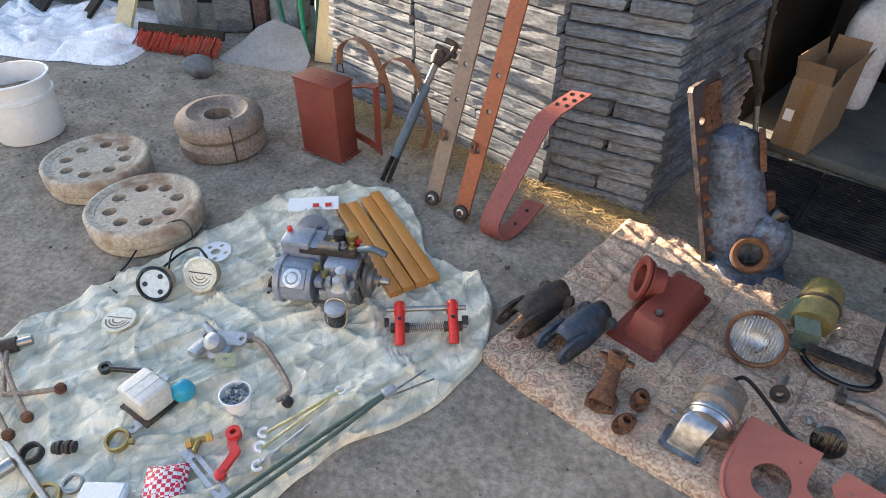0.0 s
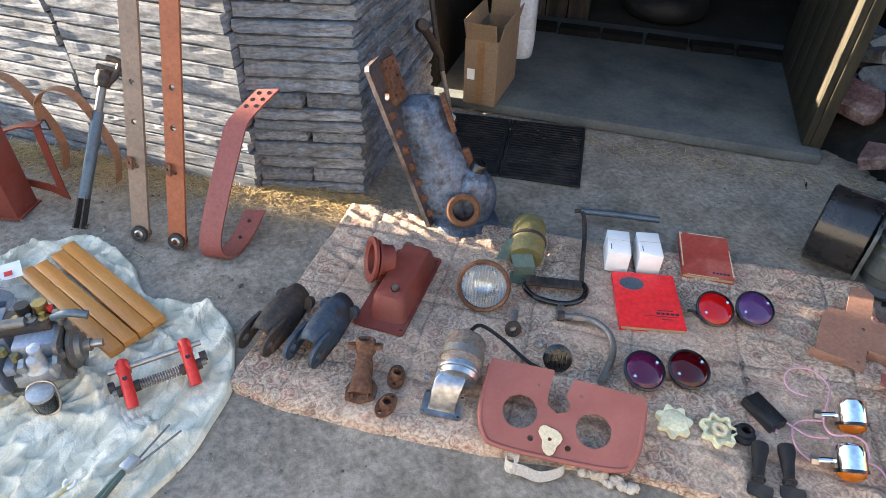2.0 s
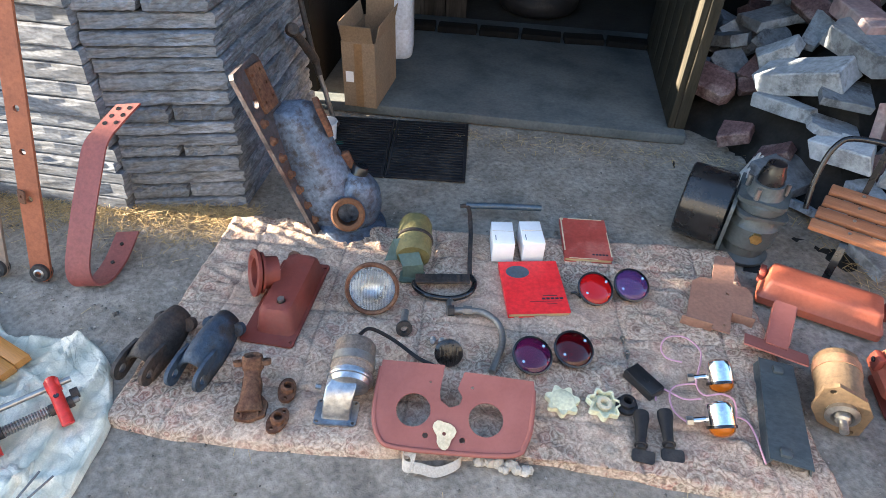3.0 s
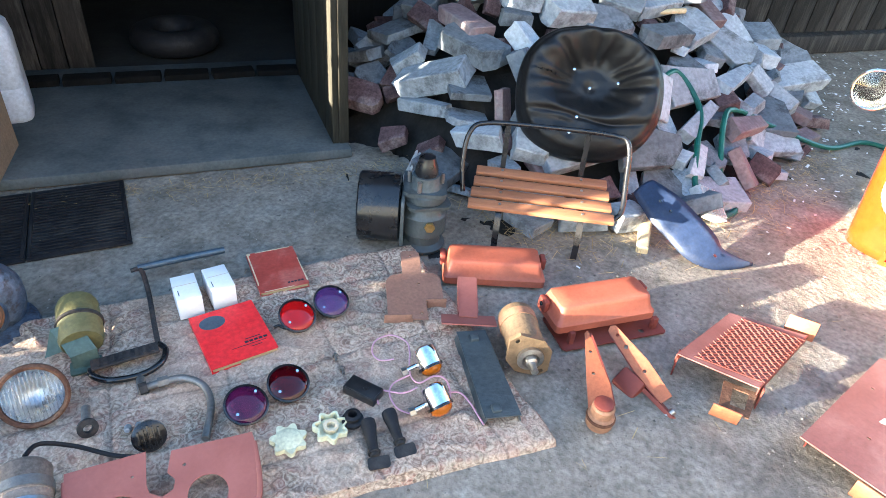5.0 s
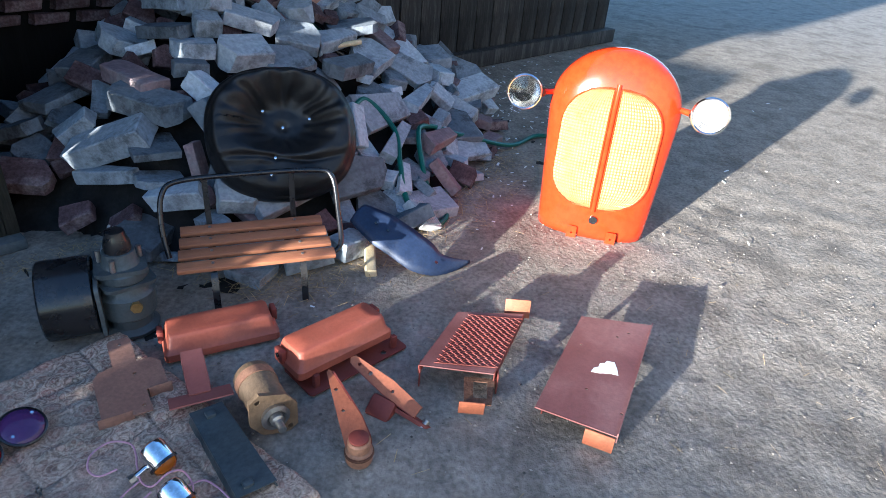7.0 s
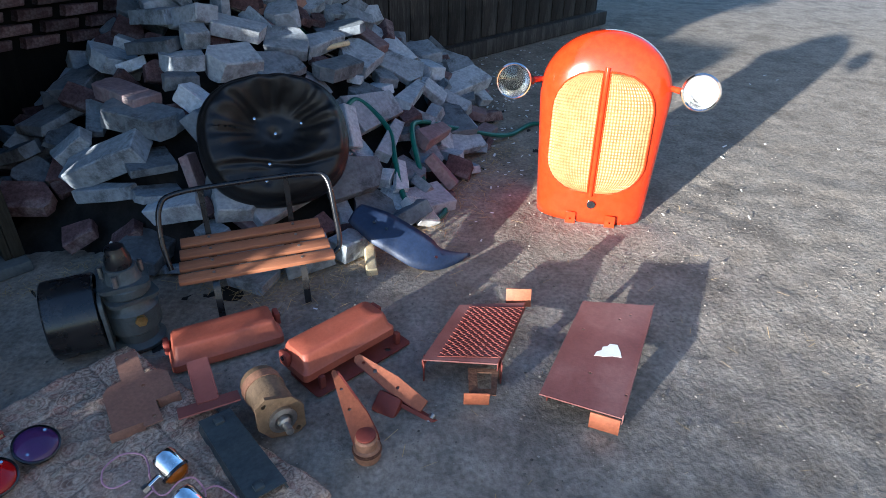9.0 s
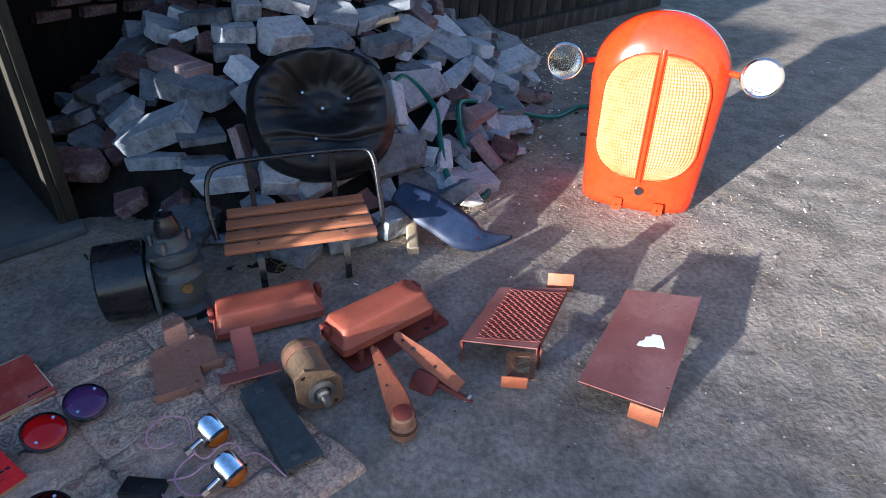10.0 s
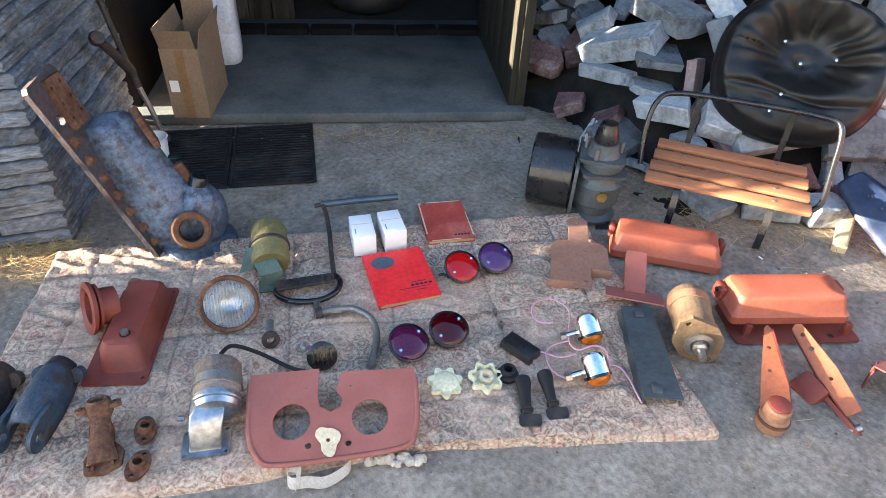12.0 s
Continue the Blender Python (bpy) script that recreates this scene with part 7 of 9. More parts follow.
# ---- top link strut ----
s = thing("top_link", 0.0, 2.215, 0.0, 0, "worn steel top link strut leaning on slabs", "strut")
a, b = Vector((0.0, 0.0, 0.0)), Vector((0.23, 0.36, 0.50))
d = b - a
for off in (-0.014, 0.014):
    part("lower_fork", ribbon(B(), [a + Vector((off, -off * 0.6, 0)), a + d * 0.22 + Vector((off * 0.8, -off * 0.5, 0))], d.cross(Vector((1, -0.6, 0))), 0.03, 0.007), "darkiron", s)
part("tube", rod(B(), a + d * 0.18, a + d * 0.7, 0.022, 20), "bluesteel", s, "bare worn steel tube")
part("spindle", rod(B(), a + d * 0.68, a + d * 0.88, 0.015, 16), "dullsteel", s)
part("ball_end", lathe(B(), [(0, -0.035), (0.025, -0.03), (0.034, 0.0), (0.028, 0.03), (0, 0.04)], along(a + d * 0.9, b)[0], 20), "darkiron", s)
part("pin", rod(B(), a + d * 0.97 + Vector((-0.03, 0.02, 0)), a + d * 0.97 + Vector((0.06, -0.03, -0.02)), 0.014, 14), "darkiron", s)
part("jaw", tube(B(), smooth_path([a + d * 0.86, a + d * 0.93 + Vector((0.03, -0.02, -0.01)), a + d * 1.0 + Vector((0.05, -0.02, 0.0)), a + d * 1.03], 5), 0.013, 10), "darkiron", s)


# ---- lift arms ----
def lift_arm(x, y, material, label, dark, h=1.16):
    g = thing("tractor_lift_bar", x, y, 0.0, 0, label, "lift arm", "flat steel lift arms")
    ax = Vector((0.215, 0.27, 1.0)).normalized()
    side = Vector((0.90, -0.43, 0))
    side = (side - ax * side.dot(ax)).normalized()
    g.matrix_world = Matrix.Translation((x, y, 0.0)) @ Matrix((side, ax, side.cross(ax))).transposed().to_4x4()
    ol = rounded(0.066, h, 0.03, 6, 0, h / 2)
    part("bar", plate(B(), ol, 0.014, at(0, 0, -0.007), [circle(0.0, yy, 0.0105, 12) for yy in (0.30, 0.46, 0.6)]), material, g)
    part("ball_joint", lathe(B(), [(0.012, -0.02), (0.03, -0.02), (0.034, 0.0), (0.03, 0.02), (0.012, 0.02), (0.012, -0.02)], at(0, 0.035, 0.0), 24), "darkiron", g, "dark ball end")
    part("ball", lathe(B(), [(0.011, -0.024), (0.02, -0.018), (0.024, 0), (0.02, 0.018), (0.011, 0.024), (0.011, -0.024)], at(0, 0.035, 0.0), 20), "steel", g)
    part("lug", plate(B(), rounded(0.04, 0.045, 0.006), 0.006, at(-0.018, 0.31, 0.012, 0, -35), [circle(0, 0, 0.006, 8)]), "rust", g)


lift_arm(0.232, 2.055, "taupe", "taupe-brown flat steel lift arm leaning on slabs", True)
lift_arm(0.362, 1.965, "orange", "orange-primed flat steel lift arm leaning on slabs", False)

# ---- curved stay ----
g = thing("curved_stay", 0.53, 1.86, 0.0, 0, "red-primed curved flat steel stay leaning on slabs", "stay")
q = Vector((0.53, 1.86, 0.0))
wd = Vector((0.80, -0.45, 0.1))
path = smooth_path([(0.665, 2.055, 0.05), (0.60, 1.955, 0.012), (0.535, 1.87, 0.006), (0.495, 1.845, 0.03), (0.492, 1.865, 0.09), (0.55, 1.93, 0.22), (0.625, 2.015, 0.36), (0.665, 2.06, 0.425), (0.72, 2.10, 0.46), (0.80, 2.15, 0.50)], 8)
part("strip", ribbon(B(), loc(path, q), wd, 0.085, 0.008), "primerrose", g)
end = Vector((0.75, 2.12, 0.475)) - q
for i in range(3):
    for sgn in (-1, 1):
        c = Vector((0.755, 2.122, 0.478)) - q + Vector((0.08, 0.05, 0.04)) * (i - 1) * 0.34 + wd.normalized() * 0.02 * sgn
        nv = Vector((0.08, 0.05, 0.04)).cross(wd).normalized() * 0.0048
        part("slot", rod(B(), c - nv, c + nv, 0.0085, 12), "blackpaint", g)
for p in ((0.59, 1.945), (0.635, 2.01)):
    c = Vector((*p, 0.0125 if p[0] < 0.6 else 0.034)) - q
    nv = Vector((0.065, 0.09, 0.025)).cross(wd).normalized() * 0.006
    part("slot", rod(B(), c - nv, c + nv, 0.007, 12), "blackpaint", g)

# ---- doorway things ----
m = thing("rubber_mat", 1.848, 2.275, 0.002, -32, "black ribbed rubber doormat on soil before the doorstep", "mat")
for sx in (-1, 1):
    half = part("half", box(B(), 0.362, 0.53, 0.01, at(sx * 0.183, 0, 0), 0.002), "rubber", m)
    for i in range(21):
        part("rib", box(B(), 0.33, 0.011, 0.005, at(sx * 0.183, -0.235 + i * 0.0235, 0.0095), 0.0015), "rubber", half)
    for i in (-1, 1):
        part("border", box(B(), 0.012, 0.51, 0.006, at(sx * 0.183 + i * 0.172, 0, 0.0095), 0.0015), "rubber", half)


def carton():
    c = thing("cardboard_carton", 1.97, 2.775, 0.056, -40, "tall open brown cardboard carton with packing tape", "carton")
    c.scale = (0.88, 0.96, 0.92)
    w, d, h = 0.19, 0.40, 0.36
    for nm, bw_, bd, x, y in (("front", w, 0.004, 0, -d / 2), ("back", w, 0.004, 0, d / 2), ("side", 0.004, d - 0.008, -w / 2 + 0.002, 0), ("side", 0.004, d - 0.008, w / 2 - 0.002, 0)):
        part(nm, box(B(), bw_, bd, h, at(x, y, 0)), "card", c)
    part("bottom", box(B(), w - 0.01, d - 0.01, 0.004, at(0, 0, 0.002)), "card", c)
    part("flap", box(B(), 0.004, d - 0.03, 0.09, at(-w / 2, 0, h, 0, -12)), "card", c)
    part("flap", box(B(), 0.004, d - 0.03, 0.09, at(w / 2, 0, h, 0, 14)), "card", c)
    part("flap", box(B(), w - 0.02, 0.004, 0.10, at(0, -d / 2, h, 18)), "card", c)
    part("flap", box(B(), w - 0.02, 0.004, 0.10, at(0, d / 2, h, -10)), "card", c)
    part("tape", box(B(), 0.045, 0.002, h * 0.97, at(0.0, -d / 2 - 0.003, 0.004)), "tape", c, "brown packing tape")
    part("label", box(B(), 0.045, 0.001, 0.06, at(-0.055, -d / 2 - 0.003, 0.14)), "paper", c, "white paper label")


carton()
c = thing("plastic_canister", 2.315, 3.215, 0.056, -30, "tall white translucent plastic canister", "canister")
bm = B()
rings = []
for zz, s1 in ((0, 0.9), (0.015, 0.98), (0.05, 1), (0.17, 1), (0.175, 0.985), (0.18, 1), (0.4, 1), (0.46, 0.9), (0.50, 0.6), (0.53, 0.3), (0.56, 0.25)):
    rings.append([bm.verts.new((px * s1, py * s1, zz)) for px, py in rounded(0.22, 0.26, 0.06, 6)])
for a, b in zip(rings, rings[1:]):
    for i in range(len(a)):
        bm.faces.new((a[i], a[(i + 1) % len(a)], b[(i + 1) % len(a)], b[i]))
bm.faces.new(rings[-1])
bm.faces.new(rings[0][::-1])
part("body", bm, "canisterwhite", c)
part("cap", cyl(B(), 0.035, 0.03, at(0, 0, 0.56), 20), "blackplastic", c)
t = thing("tyre", 3.60, 3.55, 0.03, 10, "black tyre lying in the dark barn", "tyre")
part("carcass", tube(B(), [(0.2 * math.cos(a), 0.2 * math.sin(a), 0.09) for a in (2 * math.pi * i / 36 for i in range(36))], 0.085, 14, True), "rubber", t)
c = thing("plastic_cup", 1.60, 2.47, 0.0, 0, "small white plastic tub on the mat edge", "tub")
part("tub", lathe(B(), [(0, 0.0), (0.045, 0.0), (0.055, 0.10), (0.059, 0.102), (0.054, 0.104), (0.043, 0.01), (0, 0.01)], I4, 28), "white", c)
part("leaf_scrap", plate(B(), circle(0.03, -0.07, 0.03, 9, 0.018), 0.003, at(0, 0, 0.012)), "hose", c)
s = thing("steering_rod", 1.66, 2.6, 0.0, 0, "dark steering rod with a ball joint leaning on slabs", "rod")
q = Vector((1.66, 2.6, 0.0))
part("rod", tube(B(), loc([(1.685, 2.575, 0.006), (1.66, 2.60, 0.17), (1.628, 2.625, 0.335)], q), 0.012, 12), "steel", s, "bare steel rod")
part("foot", cyl(B(), 0.02, 0.03, Matrix.Translation(Vector((1.686, 2.574, 0.003)) - q), 12), "darkiron", s)
part("arm", tube(B(), loc(smooth_path([(1.64, 2.615, 0.27), (1.628, 2.622, 0.34), (1.595, 2.585, 0.40), (1.55, 2.53, 0.47), (1.50, 2.482, 0.545)], 4), q), [0.016] * 4 + [0.022] * 6 + [0.019] * 7, 12), "darkiron", s)
part("ball_joint", lathe(B(), [(0, -0.024), (0.026, -0.02), (0.03, 0), (0.024, 0.022), (0, 0.026)], Matrix.Translation(Vector((1.497, 2.478, 0.55)) - q) @ pose(0, 0, 0, 60), 18), "darkiron", s)
part("upper_pipe", tube(B(), loc([(1.628, 2.625, 0.335), (1.612, 2.68, 0.55), (1.60, 2.74, 0.80)], q), 0.0125, 10), "darkiron", s)

# ================= things on the left =================
def wheel_disc(x, y, rz, label):
    w = thing("wheel_weight", x, y, 0.0, rz, label, "wheel weight", "cast wheel weights")
    R = 0.222
    part("rim", lathe(B(), [(0.19, 0.0), (R - 0.012, 0.0), (R - 0.006, 0.012), (R - 0.012, 0.03), (R - 0.004, 0.036), (R, 0.045), (R, 0.105), (R - 0.004, 0.11), (R - 0.018, 0.111), (R - 0.023, 0.106), (0.18, 0.101), (0.18, 0.07)], I4, 64), "rusttan", w, angle=50)
    holes = [circle(0.126 * math.cos(radians(a)), 0.126 * math.sin(radians(a)), 0.027, 20) for a in range(0, 360, 45)] + [circle(0.085 * math.cos(radians(a)), 0.085 * math.sin(radians(a)), 0.006, 8) for a in (20, 140, 260)]
    part("web", plate(B(), circle(0, 0, 0.182, 60), 0.035, at(0, 0, 0.064), holes), "rusttan", w)
    # near-black disc paints the shade seen through the holes
    part("underside", cyl(B(), 0.186, 0.02, at(0, 0, 0.004), 40), "gapshade", w)


wheel_disc(-1.262, 2.095, 10, "tan rusty cast wheel weight with eight holes on soil")
wheel_disc(-0.886, 1.79, 30, "ochre rusty cast wheel weight with eight holes on soil")
p = thing("belt_pulley", -0.83, 2.45, 0.0, 0, "rusty grooved cast iron pulley with a dished top", "pulley")
part("body", lathe(B(), [(0.06, 0.0), (0.19, 0.0), (0.2, 0.012), (0.2, 0.06), (0.185, 0.075), (0.175, 0.085), (0.19, 0.10), (0.202, 0.115), (0.202, 0.15), (0.195, 0.165), (0.17, 0.185), (0.14, 0.19), (0.115, 0.172), (0.085, 0.165), (0.066, 0.17), (0.062, 0.165), (0.06, 0.0)], I4, 56), "rustgrey", p, angle=30)
part("split", box(B(), 0.006, 0.01, 0.18, at(0.12, -0.158, 0.008, 0, 0, 38)), "darkiron", p)
part("split", box(B(), 0.085, 0.004, 0.004, at(0.11, -0.08, 0.178, 0, 8, -36)), "darkiron", p)
b = thing("plastic_bucket", -1.84, 2.46, 0.0, 0, "white plastic bucket of rubbish with a worn rim", "bucket")
part("pail", lathe(B(), [(0, 0.0), (0.148, 0.0), (0.153, 0.01), (0.162, 0.2), (0.17, 0.205), (0.17, 0.222), (0.163, 0.226), (0.168, 0.29), (0.176, 0.292), (0.176, 0.302), (0.164, 0.304), (0.158, 0.22), (0.146, 0.012), (0, 0.012)], I4, 48), "white", b)
part("contents", jitter(lathe(B(), [(0, 0.245), (0.06, 0.235), (0.12, 0.22), (0.155, 0.205)], I4, 24), 0.008), "card", b, "brown rubbish")
s = thing("field_stone", -1.29, 3.235, 0.0, 0, "rounded grey field stone", "stone")
bm = B()
bmesh.ops.create_icosphere(bm, subdivisions=3, radius=0.09, matrix=Matrix.Diagonal((1, 0.85, 0.75, 1)))
for v in bm.verts:
    v.co += v.co.normalized() * 0.012 * noise.noise(v.co * 18)
    v.co.z += 0.05
part("stone", bm, "rubble", s)
s = thing("slate_sheet", -0.95, 3.42, 0.0, -14, "broken grey roofing sheet leaning on clutter", "sheet")
bm = plate(B(), [(-0.34, -0.02), (-0.1, -0.12), (0.08, -0.1), (0.16, -0.03), (0.28, -0.05), (0.26, 0.1), (0.1, 0.3), (-0.12, 0.36), (-0.2, 0.28), (-0.26, 0.1)], 0.008, at(0, 0, 0.005, 24))
part("sheet", bm, "slategrey", s)
part("prop", jitter(box(B(), 0.16, 0.1, 0.06, at(0.05, 0.2, 0), 0.008), 0.004), "rubble", s)
b = thing("broom_head", -1.56, 3.60, 0.0, -10, "worn red bristle broom head on soil", "broom")
part("back", box(B(), 0.62, 0.06, 0.03, at(0, 0.03, 0.1, 60), 0.008), "doorwood", b)
bm = B()
rb = random.Random(5)
for i in range(230):
    x = -0.3 + 0.6 * rb.random()
    z0 = 0.075 + rb.uniform(-0.02, 0.03)
    rod(bm, (x, 0.0 + rb.uniform(-0.02, 0.02), z0), (x + rb.uniform(-0.012, 0.012), -0.095 + rb.uniform(-0.015, 0.015), z0 - 0.068 + rb.uniform(0, 0.02)), 0.006, 4, 0.003)
part("bristles", bm, "bristle", b, "dusty red bristles")
# plastic sheeting
vs, fs, n = [], [], 46
for j in range(n + 1):
    for i in range(n + 1):
        x, y = -3.25 + 1.45 * i / n, 3.30 + 1.0 * j / n + 0.25 * (1 - i / n) * 0.4
        e = min(i, n - i, j, n - j) / n
        pnt = Vector((x, y, 0))
        x += 0.12 * noise.noise(pnt * 2.7)
        y += 0.12 * noise.noise(pnt * 2.7 + Vector((7, 1, 0)))
        z = 0.02 + 0.11 * abs(noise.noise(pnt * 4.5)) + 0.07 * abs(noise.noise(pnt * 9 + Vector((2, 2, 0)))) if e > 0 else -0.01
        vs.append((x, y, z * min(1, e * 6 + 0.15)))
for j in range(n):
    for i in range(n):
        k = j * (n + 1) + i
        fs.append((k, k + 1, k + n + 2, k + n + 1))
me = bpy.data.meshes.new("plastic_sheeting")
me.from_pydata(vs, [], fs)
me.shade_smooth()
me.materials.append(M["sheetplastic"])
tagged(new("plastic_sheeting", me), "crumpled white plastic sheeting on soil", "plastic sheet")
# leaning planks, blocks, pipes at the back
PL = [("plank", "leaning grey weathered plank", (-2.0, 3.62), (-2.05, 4.3), 0.5, 0.13, "paleboard"), ("plank", "leaning dark weathered plank", (-2.45, 3.9), (-2.1, 4.35), 0.45, 0.1, "doorwood"),
      ("plank", "leaning dark weathered plank", (-2.9, 4.05), (-2.6, 4.5), 0.45, 0.16, "darkwood"), ("plank", "leaning pale pine board", (-0.60, 3.50), (-0.50, 3.62), 0.62, 0.15, "paleboard")]
for nm, lab, a, b, h, w, mat_ in PL:
    t = thing(nm, a[0], a[1], 0, 0, lab, "plank", "planks leaning at the back")
    part("board", ribbon(B(), [(0, 0, 0.0), (b[0] - a[0], b[1] - a[1], h)], (b[1] - a[1], a[0] - b[0], 0) if abs(b[0] - a[0]) > 0.3 else (1, -0.2, 0), w, 0.025), mat_, t)
for x, y, sx, sy, sz, rz, mat_, lab in ((-1.72, 3.92, 0.2, 0.2, 0.42, -8, "rubble", "grey concrete post stump"), (-1.36, 4.02, 0.24, 0.2, 0.22, 12, "slab", "grey hollow concrete block"), (-1.34, 4.02, 0.25, 0.2, 0.2, 4, "slab", ""),
                                     (-0.98, 4.05, 0.2, 0.2, 0.25, -10, "rubble", "grey concrete block"), (-1.16, 3.98, 0.09, 0.09, 0.6, 0, "brick", "reddish clay pipe post")):
    if not lab:
        continue
    o = part("concrete_block", jitter(box(B(), sx, sy, sz, I4, 0.012), 0.003), mat_)
    o.matrix_world = pose(x, y, 0, 0, 3, rz)
    tagged(o, lab + " at the yard's edge", "block")
for k, pts in enumerate(([(-0.72, 3.52, 0.02), (-0.80, 3.75, 0.16), (-0.86, 3.95, 0.4), (-0.84, 4.05, 0.62), (-0.78, 4.0, 0.72)], [(-0.80, 3.55, 0.02), (-0.95, 3.8, 0.18), (-1.02, 4.0, 0.42), (-0.96, 4.1, 0.68)], [(-0.69, 3.6, 0.02), (-0.72, 3.85, 0.25), (-0.74, 4.0, 0.55), (-0.66, 4.05, 0.72), (-0.55, 4.0, 0.6)])):
    t = thing("garden_hose", pts[0][0], pts[0][1], 0, 0, "green garden hose hanging by the slabs", "hose", "green hoses by the slabs")
    part("hose", tube(B(), loc(smooth_path(pts, 7), Vector((pts[0][0], pts[0][1], 0))), 0.016, 10), "hose" if k else "hosebright", t)
ob = part("wall_clutter", box(B(), 4.2, 0.15, 0.4, I4, 0.01), "darkwood")
ob.matrix_world = pose(-2.2, 4.55, 0, 0, 0, 3)
tagged(ob, "dark old timber fence behind the clutter", "fence", kind="structure")

# ---- hose over the rubble ----
h = thing("garden_hose", 4.1, 0.1, 0, 0, "dark green garden hose looping over the rubble", "hose")
q = Vector((4.1, 0.1, 0))


def on_heap(x, y, up=0.07):
    return (x, y, heap_z(x, y) + up + 0.025)


pts = [on_heap(3.95, 0.62), on_heap(4.12, 0.48, 0.09), on_heap(4.30, 0.42, 0.08), on_heap(4.25, 0.25), on_heap(4.05, 0.18), on_heap(3.86, 0.1, 0.05), (3.80, -0.03, 0.02), (3.93, -0.1, 0.02), (4.05, 0.0, 0.04), on_heap(4.3, 0.12, 0.08), on_heap(4.5, 0.1, 0.06), on_heap(4.75, -0.1, 0.05), (5.1, -0.42, 0.03), (5.4, -0.62, 0.02), (5.3, -0.85, 0.02), (4.9, -0.9, 0.02)]
part("hose", tube(B(), loc(smooth_path(pts, 7), q), 0.015, 8), "hose", h)
for k, (x, y, rx, ry, rz) in enumerate(((3.83, 0.02, 25, -20, 40), (3.18, 1.28, 40, -25, 20))):
    blk = lay("ribbed_block", chunk_mesh("ribbed_block", 0.19, 0.14, 0.05, "palestone", 300 + k), x, y, heap_z(x, y) + 0.05, rx, ry, rz)
    for i in range(7):
        part("rib", box(B(), 0.17, 0.008, 0.014, at(0, (i - 3) * 0.018, 0.02)), "palestone", blk)
# beams and sheets on top of the heap
for a, b, w, mat_, lab in (((4.35, 0.95, 0.66), (4.72, 0.55, 0.70), 0.03, "paleboard", "pale wooden lath on the rubble"), ((4.55, 1.25, 0.95), (4.85, 0.35, 0.42), 0.06, "blackpaint", "black pipe lying down the rubble"), ((4.75, 1.2, 1.0), (5.15, 0.3, 0.2), 0.05, "hose", "dark green pipe lying down the rubble")):
    t = thing("pole", a[0], a[1], a[2], 0, lab, "pole")
    part("pole", rod(B(), (0, 0, 0), Vector(b) - Vector(a), w * 0.5, 10), mat_, t)
t = thing("brown_panel", 4.75, 0.95, 0.86, -35, "rusty brown sheet panel leaning on top of the rubble", "panel", rx=-28)
part("sheet", box(B(), 0.4, 0.012, 0.34, I4, 0.002), "primerbrown", t)

# ---- far boards and stones along the barn ----
for x, y, sx, sy, sz, rz, mat_, lab in ((8.1, -0.25, 0.55, 0.25, 0.18, -30, "rubble", "dark grey stone block at the barn foot"), (8.95, -0.75, 0.5, 0.4, 0.08, -20, "slab", "flat pale grey stone at the barn foot"), (9.7, -1.15, 0.4, 0.3, 0.14, 10, "rubble", "grey field stone at the barn foot")):
    o = part("stone_block", jitter(box(B(), sx, sy, sz, I4, 0.03), 0.01), mat_)
    o.matrix_world = pose(x, y, 0, 0, 0, rz)
    tagged(o, lab, "stone")
for i in range(19):
    p = DOOR_R + (2.2 + i * 0.26) * U - 0.0 * V
    o = part("wall_board", box(B(), 0.245, 0.03, 2.3 + 0.1 * math.sin(i * 3.1), I4, 0.004), "darkwood")
    o.matrix_world = pose(p.x, p.y, 0.12, R_.uniform(-0.6, 0.6), 0, UDEG)
    tagged(o, "dark vertical barn wall board", "board", kind="structure")
ob = part("wall_sill", box(B(), 5.1, 0.14, 0.16, at(2.55, 0), 0.01), "darkwood")
p = DOOR_R + 2.0 * U - 0.06 * V
ob.matrix_world = pose(p.x, p.y, 0.0, 0, 0, UDEG)
tagged(ob, "weathered timber sill beam of the barn wall", "sill", kind="structure")

# ================= things on the canvas =================
Z0 = 0.024


